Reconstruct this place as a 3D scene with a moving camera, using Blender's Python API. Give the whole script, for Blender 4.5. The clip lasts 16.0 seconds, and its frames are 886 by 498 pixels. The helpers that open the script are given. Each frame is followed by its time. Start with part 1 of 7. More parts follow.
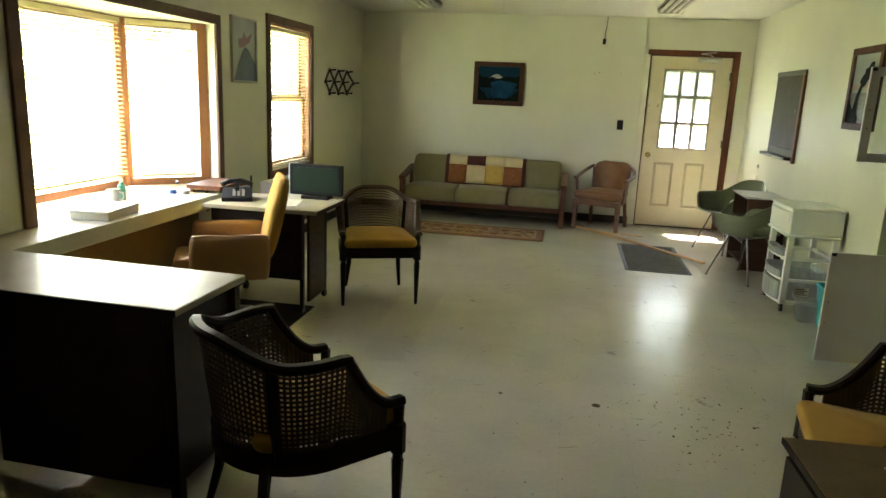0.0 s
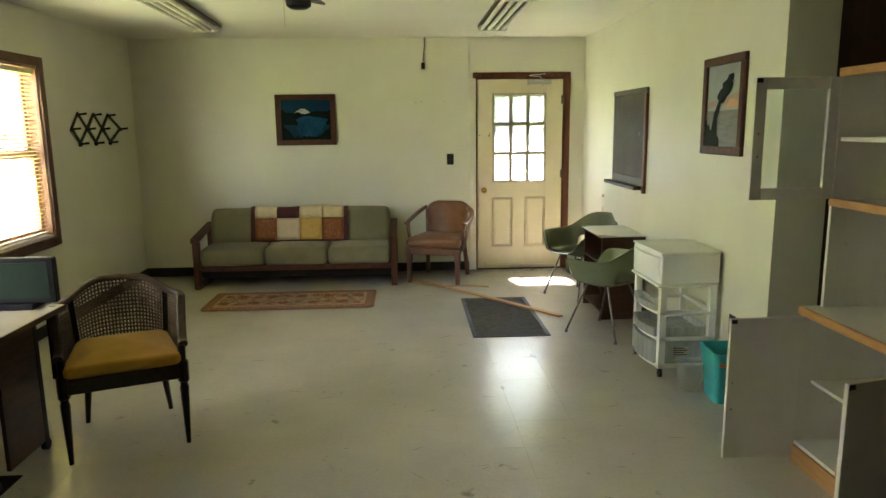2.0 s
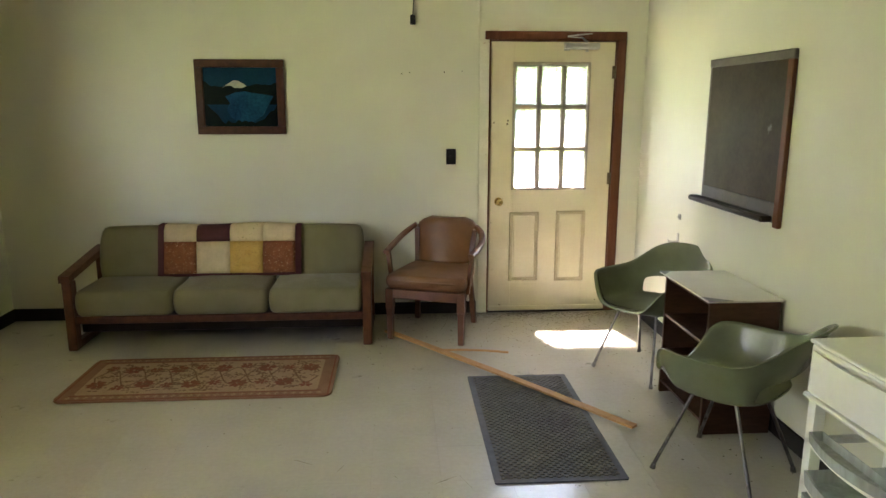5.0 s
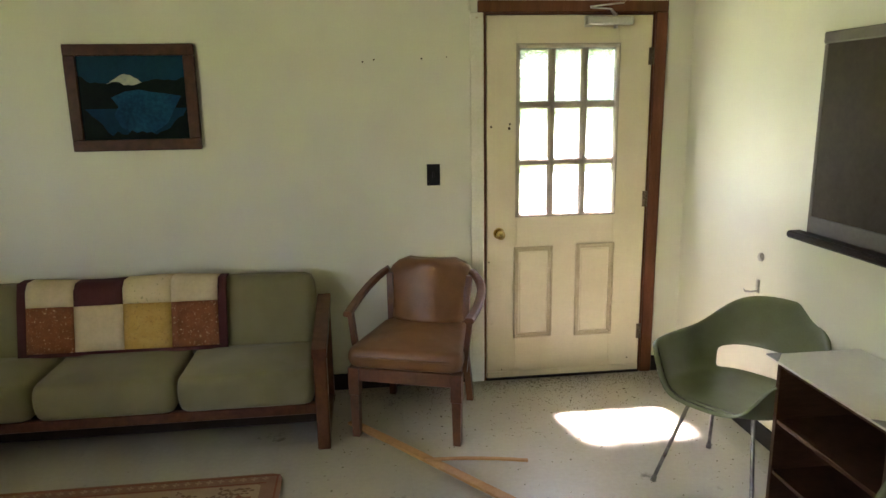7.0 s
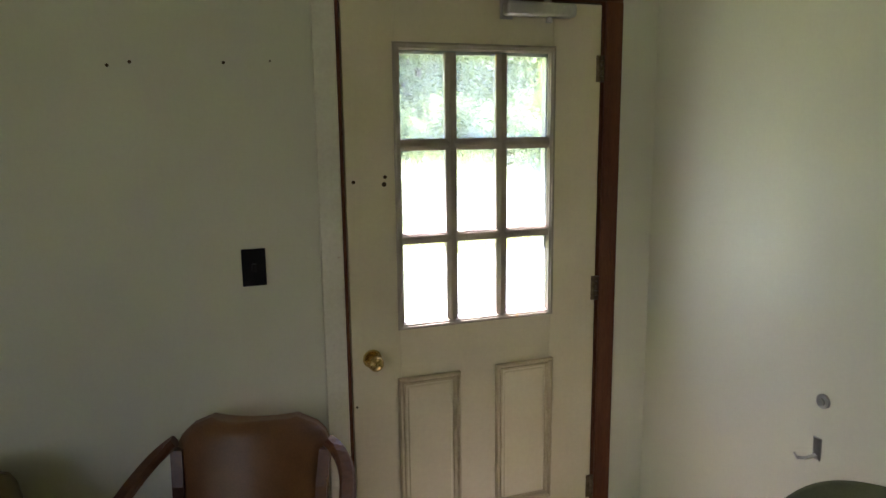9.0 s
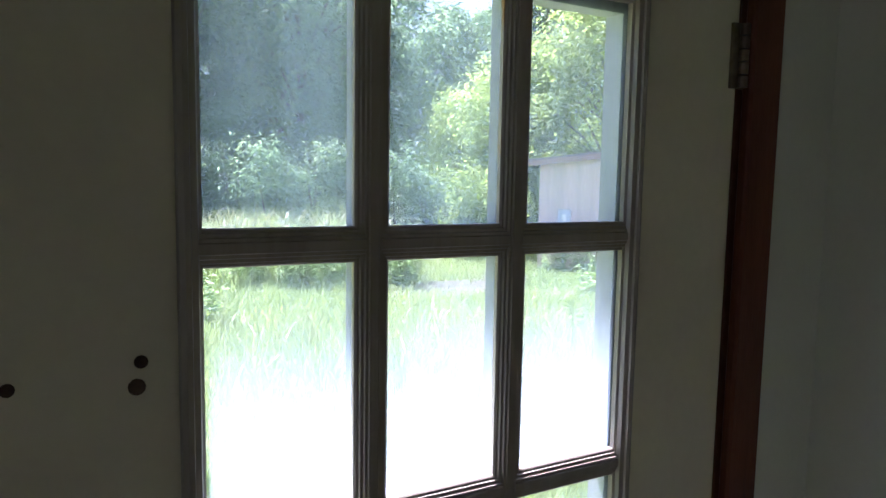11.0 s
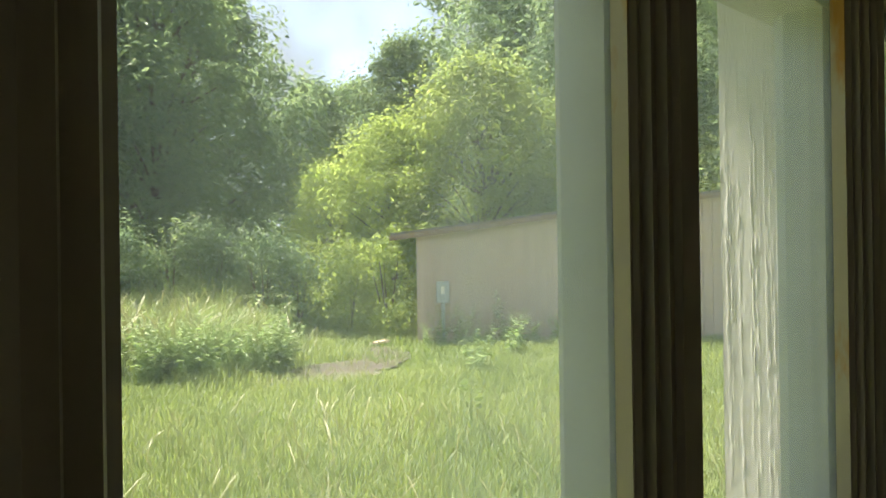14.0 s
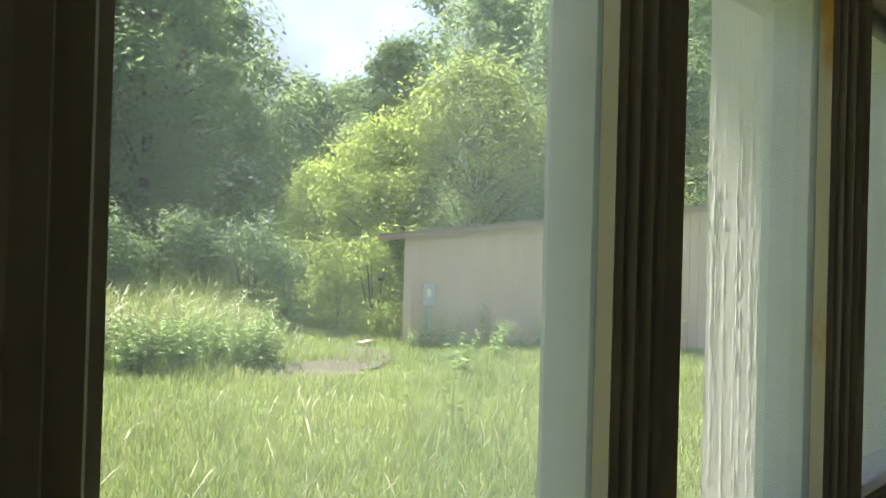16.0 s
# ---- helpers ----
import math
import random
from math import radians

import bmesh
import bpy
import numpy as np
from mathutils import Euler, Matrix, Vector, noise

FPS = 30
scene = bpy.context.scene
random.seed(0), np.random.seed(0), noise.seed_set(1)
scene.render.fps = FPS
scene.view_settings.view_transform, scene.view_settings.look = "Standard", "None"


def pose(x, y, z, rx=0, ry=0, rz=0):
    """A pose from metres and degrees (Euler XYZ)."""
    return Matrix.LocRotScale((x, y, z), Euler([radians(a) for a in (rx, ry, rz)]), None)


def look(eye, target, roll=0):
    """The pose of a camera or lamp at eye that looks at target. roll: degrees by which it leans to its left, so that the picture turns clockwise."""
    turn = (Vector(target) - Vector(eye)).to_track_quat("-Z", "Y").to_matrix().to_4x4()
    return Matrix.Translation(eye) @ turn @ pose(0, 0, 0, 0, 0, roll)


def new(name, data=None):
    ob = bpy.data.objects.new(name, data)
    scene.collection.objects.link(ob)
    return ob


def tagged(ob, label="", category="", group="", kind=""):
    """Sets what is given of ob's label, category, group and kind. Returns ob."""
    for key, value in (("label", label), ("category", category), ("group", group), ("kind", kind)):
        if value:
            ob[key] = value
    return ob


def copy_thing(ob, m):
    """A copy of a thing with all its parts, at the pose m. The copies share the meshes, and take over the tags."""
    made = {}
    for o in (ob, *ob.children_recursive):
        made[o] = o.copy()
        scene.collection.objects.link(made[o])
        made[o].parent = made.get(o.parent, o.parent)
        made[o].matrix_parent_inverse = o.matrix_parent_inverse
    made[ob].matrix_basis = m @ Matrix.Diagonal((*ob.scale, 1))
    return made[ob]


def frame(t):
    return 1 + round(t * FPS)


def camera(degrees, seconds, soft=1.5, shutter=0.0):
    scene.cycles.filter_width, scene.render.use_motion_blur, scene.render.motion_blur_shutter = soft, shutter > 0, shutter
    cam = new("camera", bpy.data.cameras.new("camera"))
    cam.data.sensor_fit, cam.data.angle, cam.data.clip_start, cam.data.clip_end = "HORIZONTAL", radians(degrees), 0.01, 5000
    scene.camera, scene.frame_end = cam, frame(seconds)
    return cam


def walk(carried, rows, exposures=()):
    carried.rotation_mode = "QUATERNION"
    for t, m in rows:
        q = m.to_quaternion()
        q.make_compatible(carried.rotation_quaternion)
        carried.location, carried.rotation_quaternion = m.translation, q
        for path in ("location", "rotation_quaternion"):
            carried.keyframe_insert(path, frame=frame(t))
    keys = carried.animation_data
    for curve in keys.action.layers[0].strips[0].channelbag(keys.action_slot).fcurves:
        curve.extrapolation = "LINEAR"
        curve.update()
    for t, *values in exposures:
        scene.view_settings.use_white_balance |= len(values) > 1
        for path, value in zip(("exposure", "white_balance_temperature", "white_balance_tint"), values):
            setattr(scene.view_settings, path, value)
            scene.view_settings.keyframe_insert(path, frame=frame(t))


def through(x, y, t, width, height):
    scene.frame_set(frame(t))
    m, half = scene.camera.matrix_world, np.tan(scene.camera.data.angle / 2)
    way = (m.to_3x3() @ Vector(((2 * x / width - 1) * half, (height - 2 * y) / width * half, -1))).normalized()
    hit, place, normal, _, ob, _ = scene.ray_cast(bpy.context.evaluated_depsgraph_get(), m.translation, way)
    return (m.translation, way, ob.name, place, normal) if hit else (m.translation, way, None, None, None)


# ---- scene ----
cam = camera(65.8, 16.0)
PATH = [
    (0, (-2.045, -8.744, 1.503), (-2.379, -6.823, 1.059), 2.5),
    (0.5, (-2.032, -8.411, 1.525), (-2.282, -6.472, 1.103), 1.7),
    (1, (-2.011, -8.087, 1.55), (-2.011, -6.126, 1.156), -0.3),
    (1.5, (-1.969, -7.751, 1.554), (-1.887, -5.787, 1.184), -1.2),
    (2, (-1.917, -7.383, 1.554), (-1.814, -5.417, 1.203), -0.7),
    (2.5, (-1.905, -7.006, 1.549), (-1.789, -5.041, 1.195), -0.3),
    (3, (-1.885, -6.623, 1.539), (-1.731, -4.662, 1.178), -0.0),
    (5.5, (-1.816, -4.764, 1.593), (-1.704, -2.811, 1.178), -0.1),
    (6, (-1.791, -4.403, 1.567), (-1.696, -2.447, 1.157), -0.3),
    (6.5, (-1.803, -4.011, 1.596), (-1.644, -2.064, 1.169), -0.8),
    (7, (-1.83, -3.707, 1.611), (-1.602, -1.766, 1.185), -0.9),
    (7.5, (-1.897, -3.351, 1.628), (-1.429, -1.452, 1.209), -1.4),
    (8, (-1.9, -2.952, 1.624), (-1.316, -1.084, 1.216), -0.9),
    (8.5, (-1.758, -2.544, 1.622), (-1.146, -0.677, 1.25), -0.5),
    (11, (-1.076, -0.667, 1.644), (-0.108, 1.072, 1.446), 1.0),
    (11.3, (-1.023, -0.479, 1.662), (-0.016, 1.242, 1.515), 1.9),
    (11.5, (-0.995, -0.404, 1.675), (-0.011, 1.331, 1.546), 2.45),
    (11.6, (-0.989, -0.372, 1.682), (-0.005, 1.362, 1.531), 2.7),
    (12, (-0.96, -0.277, 1.702), (0.171, 1.371, 1.638), 2.3),
    (12.5, (-0.953, -0.245, 1.714), (0.170, 1.409, 1.698), 1.0),
    (13, (-0.9440, -0.1540, 1.735), (0.3270, 1.3900, 1.728), -0.4),
    (13.5, (-0.9670, -0.1360, 1.743), (0.3090, 1.4040, 1.738), -1.0),
    (14, (-0.9960, -0.1230, 1.741), (0.2960, 1.4030, 1.744), -0.8),
    (14.5, (-1.0100, -0.1125, 1.740), (0.2920, 1.4055, 1.746), -0.2),
    (15, (-1.0195, -0.1070, 1.736), (0.2895, 1.4050, 1.746), 0.6),
    (15.5, (-1.0188, -0.1110, 1.733), (0.2952, 1.3970, 1.746), 1.3),
    (16, (-0.9969, -0.1250, 1.724), (0.3211, 1.3790, 1.738), 1.6),
]
walk(cam, [(t, look(eye, target, roll)) for t, eye, target, roll in PATH],
     exposures=[(0.0, 5.85, 6700, 20), (3.0, 5.95, 6600, 27), (5.5, 5.93, 6450, 30), (8.5, 4.85, 6250, 34), (11.0, 3.0, 5150, 39), (12.0, 2.95, 5300, 43), (12.5, 2.6, 6000, 29), (13.0, 2.3, 6800, 19), (14.0, 2.1, 7050, 17), (16.0, 2.25, 6500, 22)])

# ---------------------------------------------------------------- light
SUN_FROM = Vector((-0.11, 0.53, 1.0)).normalized()
world = bpy.data.worlds.new("sky")
scene.world = world
world.use_nodes = True
wn = world.node_tree
wn.nodes.clear()
w_out = wn.nodes.new("ShaderNodeOutputWorld")
w_bg = wn.nodes.new("ShaderNodeBackground")
w_sky = wn.nodes.new("ShaderNodeTexSky")
w_sky.sky_type = "NISHITA"
w_sky.sun_disc = False
w_sky.sun_elevation = math.asin(SUN_FROM.z)
w_sky.sun_rotation = math.atan2(SUN_FROM.x, SUN_FROM.y)
w_map = wn.nodes.new("ShaderNodeTexCoord")
w_noise = wn.nodes.new("ShaderNodeTexNoise")
w_noise.inputs["Scale"].default_value = 3.2
w_noise.inputs["Detail"].default_value = 6
w_ramp = wn.nodes.new("ShaderNodeValToRGB")
w_ramp.color_ramp.elements[0].position = 0.30
w_ramp.color_ramp.elements[1].position = 0.54
w_mix = wn.nodes.new("ShaderNodeMix")
w_mix.data_type = "RGBA"
w_mix.inputs["B"].default_value = (1.4, 1.55, 1.9, 1)
wn.links.new(w_map.outputs["Generated"], w_noise.inputs["Vector"])
wn.links.new(w_noise.outputs["Fac"], w_ramp.inputs["Fac"])
wn.links.new(w_ramp.outputs["Color"], w_mix.inputs["Factor"])
wn.links.new(w_sky.outputs["Color"], w_mix.inputs["A"])
wn.links.new(w_mix.outputs["Result"], w_bg.inputs["Color"])
w_bg.inputs["Strength"].default_value = 0.15
wn.links.new(w_bg.outputs["Background"], w_out.inputs["Surface"])

sun = new("sun", bpy.data.lights.new("sun", "SUN"))
sun.data.energy = 5.0
sun.data.angle = radians(5.0)
sun.data.color = (1.0, 0.95, 0.87)
sun.matrix_world = look(SUN_FROM * 60, (0, 0, 0))


def sky_lamp(name, eye, target, w, h, power):
    """The sky's light that comes in at a window's opening."""
    ob = new(name, bpy.data.lights.new(name, "AREA"))
    ob.data.shape, ob.data.size, ob.data.size_y, ob.data.energy = "RECTANGLE", w, h, power
    ob.data.color = (1.0, 0.98, 0.86)
    ob.matrix_world = look(eye, target)
    return ob


sky_lamp("bay_sky", (-5.36, -4.74, 1.40), (-3.0, -4.74, 1.2), 1.05, 1.1, 0.85)
sky_lamp("bay_side_sky", (-5.10, -3.90, 1.40), (-4.2, -4.9, 1.2), 0.5, 1.1, 0.35)
sky_lamp("window_sky", (-4.90, -2.33, 1.40), (-3.0, -2.33, 1.2), 0.95, 1.25, 0.6)


# ---------------------------------------------------------------- materials
def mat(name, c1, c2=None, rough=0.5, metal=0.0, scale=4.0, fine=60.0, bump=0.1, stretch=(1, 1, 1), sharp=0.5, spec=0.5,
        rough_var=0.1, c3=None, c3_at=0.68, c3_scale=9.0, coat=0.0, random_tint=0.0, sheen=0.0, world_map=False):
    """A surface: two colours mixed by broad and fine noise, an optional third in patches, relief and uneven gloss."""
    m = bpy.data.materials.new(name)
    m.use_nodes = True
    nt = m.node_tree
    bsdf = nt.nodes["Principled BSDF"]
    co = nt.nodes.new("ShaderNodeTexCoord")
    mp = nt.nodes.new("ShaderNodeMapping")
    mp.inputs["Scale"].default_value = stretch
    place = nt.nodes.new("ShaderNodeNewGeometry").outputs["Position"] if world_map else co.outputs["Object"]
    nt.links.new(place, mp.inputs["Vector"])

    def noise_at(s, detail=4, rgh=0.55, dist=0.0):
        n = nt.nodes.new("ShaderNodeTexNoise")
        n.inputs["Scale"].default_value = s
        n.inputs["Detail"].default_value = detail
        n.inputs["Roughness"].default_value = rgh
        n.inputs["Distortion"].default_value = dist
        nt.links.new(mp.outputs["Vector"], n.inputs["Vector"])
        return n.outputs["Fac"]

    def ramp(fac, a, b):
        r = nt.nodes.new("ShaderNodeMapRange")
        r.inputs["From Min"].default_value = a
        r.inputs["From Max"].default_value = b
        nt.links.new(fac, r.inputs["Value"])
        return r.outputs["Result"]

    def blend(fac, a, b):
        x = nt.nodes.new("ShaderNodeMix")
        x.data_type = "RGBA"
        for sock, v in ((x.inputs["Factor"], fac), (x.inputs["A"], a), (x.inputs["B"], b)):
            if isinstance(v, (tuple, float, int)):
                sock.default_value = v
            else:
                nt.links.new(v, sock)
        return x.outputs["Result"]

    c2 = c2 or tuple(v * 0.8 for v in c1)
    broad, small = noise_at(scale, 5), noise_at(fine, 3)
    add = nt.nodes.new("ShaderNodeMath")
    add.operation = "MULTIPLY_ADD"
    nt.links.new(small, add.inputs[0])
    add.inputs[1].default_value = sharp
    nt.links.new(broad, add.inputs[2])
    fac = ramp(add.outputs[0], 0.35 + sharp * 0.3, 0.65 + sharp * 0.7)
    col = blend(fac, (*c1, 1), (*c2, 1))
    if c3:
        spots = ramp(noise_at(c3_scale, 6, 0.65), c3_at, c3_at + 0.06)
        col = blend(spots, col, (*c3, 1))
    if random_tint:
        info = nt.nodes.new("ShaderNodeObjectInfo")
        hsv = nt.nodes.new("ShaderNodeHueSaturation")
        nt.links.new(ramp(info.outputs["Random"], 0, 1), hsv.inputs["Fac"])
        v = nt.nodes.new("ShaderNodeMapRange")
        v.inputs["To Min"].default_value = 1 - random_tint
        v.inputs["To Max"].default_value = 1 + random_tint
        nt.links.new(info.outputs["Random"], v.inputs["Value"])
        hsv.inputs["Fac"].default_value = 1
        for l in list(hsv.inputs["Fac"].links):
            nt.links.remove(l)
        nt.links.new(v.outputs["Result"], hsv.inputs["Value"])
        nt.links.new(col, hsv.inputs["Color"])
        col = hsv.outputs["Color"]
    nt.links.new(col, bsdf.inputs["Base Color"])
    r = nt.nodes.new("ShaderNodeMapRange")
    r.inputs["To Min"].default_value = max(0.02, rough - rough_var)
    r.inputs["To Max"].default_value = min(1, rough + rough_var)
    nt.links.new(add.outputs[0], r.inputs["Value"])
    nt.links.new(r.outputs["Result"], bsdf.inputs["Roughness"])
    bsdf.inputs["Metallic"].default_value = metal
    bsdf.inputs["Specular IOR Level"].default_value = spec
    bsdf.inputs["Coat Weight"].default_value = coat
    bsdf.inputs["Coat Roughness"].default_value = 0.20
    bsdf.inputs["Sheen Weight"].default_value = sheen
    if bump:
        b = nt.nodes.new("ShaderNodeBump")
        b.inputs["Strength"].default_value = bump
        b.inputs["Distance"].default_value = 0.004
        nt.links.new(add.outputs[0], b.inputs["Height"])
        nt.links.new(b.outputs["Normal"], bsdf.inputs["Normal"])
    return m


def glass_mat(name, haze=0.06, haze_to=0.3, tint=(0.93, 0.96, 0.94), scale=(30, 30, 2.2), gloss_rough=0.02, cloud=0.15):
    """A thin pane: clear, with a gloss and a film of streaky dust and painted haze."""
    m = bpy.data.materials.new(name)
    m.use_nodes = True
    nt = m.node_tree
    nt.nodes.clear()
    out = nt.nodes.new("ShaderNodeOutputMaterial")
    tr = nt.nodes.new("ShaderNodeBsdfTransparent")
    tr.inputs["Color"].default_value = (*tint, 1)
    gl = nt.nodes.new("ShaderNodeBsdfGlossy")
    gl.inputs["Roughness"].default_value = gloss_rough
    film = nt.nodes.new("ShaderNodeBsdfTranslucent")
    # film tinted blue so that it paints the pale haze too
    film.inputs["Color"].default_value = (0.74, 0.87, 0.96, 1)
    front = nt.nodes.new("ShaderNodeBsdfDiffuse")
    front.inputs["Color"].default_value = (0.80, 0.81, 0.76, 1)
    dust = nt.nodes.new("ShaderNodeMixShader")
    dust.inputs["Fac"].default_value = cloud
    nt.links.new(film.outputs["BSDF"], dust.inputs[1])
    nt.links.new(front.outputs["BSDF"], dust.inputs[2])
    lw = nt.nodes.new("ShaderNodeLayerWeight")
    lw.inputs["Blend"].default_value = 0.5
    p5 = nt.nodes.new("ShaderNodeMath")
    p5.operation = "POWER"
    p5.inputs[1].default_value = 5.0
    nt.links.new(lw.outputs["Facing"], p5.inputs[0])
    fres = nt.nodes.new("ShaderNodeMapRange")
    fres.inputs["To Min"].default_value = 0.03
    fres.inputs["To Max"].default_value = 0.95
    nt.links.new(p5.outputs[0], fres.inputs["Value"])
    a = nt.nodes.new("ShaderNodeMixShader")
    nt.links.new(fres.outputs["Result"], a.inputs["Fac"])
    nt.links.new(tr.outputs["BSDF"], a.inputs[1])
    nt.links.new(gl.outputs["BSDF"], a.inputs[2])
    co = nt.nodes.new("ShaderNodeTexCoord")
    mp = nt.nodes.new("ShaderNodeMapping")
    mp.inputs["Scale"].default_value = scale
    nt.links.new(co.outputs["Object"], mp.inputs["Vector"])
    n = nt.nodes.new("ShaderNodeTexNoise")
    n.inputs["Scale"].default_value = 1.0
    n.inputs["Detail"].default_value = 5
    nt.links.new(mp.outputs["Vector"], n.inputs["Vector"])
    r = nt.nodes.new("ShaderNodeMapRange")
    r.inputs["From Min"].default_value = 0.35
    r.inputs["From Max"].default_value = 0.75
    r.inputs["To Min"].default_value = haze
    r.inputs["To Max"].default_value = haze_to
    nt.links.new(n.outputs["Fac"], r.inputs["Value"])
    b = nt.nodes.new("ShaderNodeMixShader")
    nt.links.new(r.outputs["Result"], b.inputs["Fac"])
    nt.links.new(a.outputs["Shader"], b.inputs[1])
    nt.links.new(dust.outputs["Shader"], b.inputs[2])
    nt.links.new(b.outputs["Shader"], out.inputs["Surface"])
    return m


def leaf_mat(name, c1, c2, scale=0.6, through=0.35):
    """Foliage: leaves differ one from another and let some light through."""
    m = bpy.data.materials.new(name)
    m.use_nodes = True
    nt = m.node_tree
    nt.nodes.clear()
    out = nt.nodes.new("ShaderNodeOutputMaterial")
    geo = nt.nodes.new("ShaderNodeNewGeometry")
    rnd = nt.nodes.new("ShaderNodeObjectInfo")
    co = nt.nodes.new("ShaderNodeTexCoord")
    n = nt.nodes.new("ShaderNodeTexNoise")
    n.inputs["Scale"].default_value = scale
    n.inputs["Detail"].default_value = 3
    nt.links.new(co.outputs["Object"], n.inputs["Vector"])
    add = nt.nodes.new("ShaderNodeMath")
    add.operation = "ADD"
    half = nt.nodes.new("ShaderNodeMath")
    half.operation = "MULTIPLY"
    half.inputs[1].default_value = 0.45
    nt.links.new(geo.outputs["Random Per Island"], half.inputs[0])
    nt.links.new(half.outputs[0], add.inputs[0])
    nt.links.new(n.outputs["Fac"], add.inputs[1])
    r = nt.nodes.new("ShaderNodeMapRange")
    r.inputs["From Min"].default_value = 0.35
    r.inputs["From Max"].default_value = 1.05
    nt.links.new(add.outputs[0], r.inputs["Value"])
    mix = nt.nodes.new("ShaderNodeMix")
    mix.data_type = "RGBA"
    mix.inputs["A"].default_value = (*c1, 1)
    mix.inputs["B"].default_value = (*c2, 1)
    nt.links.new(r.outputs["Result"], mix.inputs["Factor"])
    hsv = nt.nodes.new("ShaderNodeHueSaturation")
    v = nt.nodes.new("ShaderNodeMapRange")
    v.inputs["To Min"].default_value = 0.8
    v.inputs["To Max"].default_value = 1.2
    nt.links.new(rnd.outputs["Random"], v.inputs["Value"])
    nt.links.new(v.outputs["Result"], hsv.inputs["Value"])
    nt.links.new(mix.outputs["Result"], hsv.inputs["Color"])
    d = nt.nodes.new("ShaderNodeBsdfPrincipled")
    d.inputs["Roughness"].default_value = 0.5
    t = nt.nodes.new("ShaderNodeBsdfTranslucent")
    s = nt.nodes.new("ShaderNodeMixShader")
    s.inputs["Fac"].default_value = through
    nt.links.new(hsv.outputs["Color"], d.inputs["Base Color"])
    nt.links.new(hsv.outputs["Color"], t.inputs["Color"])
    nt.links.new(d.outputs["BSDF"], s.inputs[1])
    nt.links.new(t.outputs["BSDF"], s.inputs[2])
    nt.links.new(s.outputs["Shader"], out.inputs["Surface"])
    return m


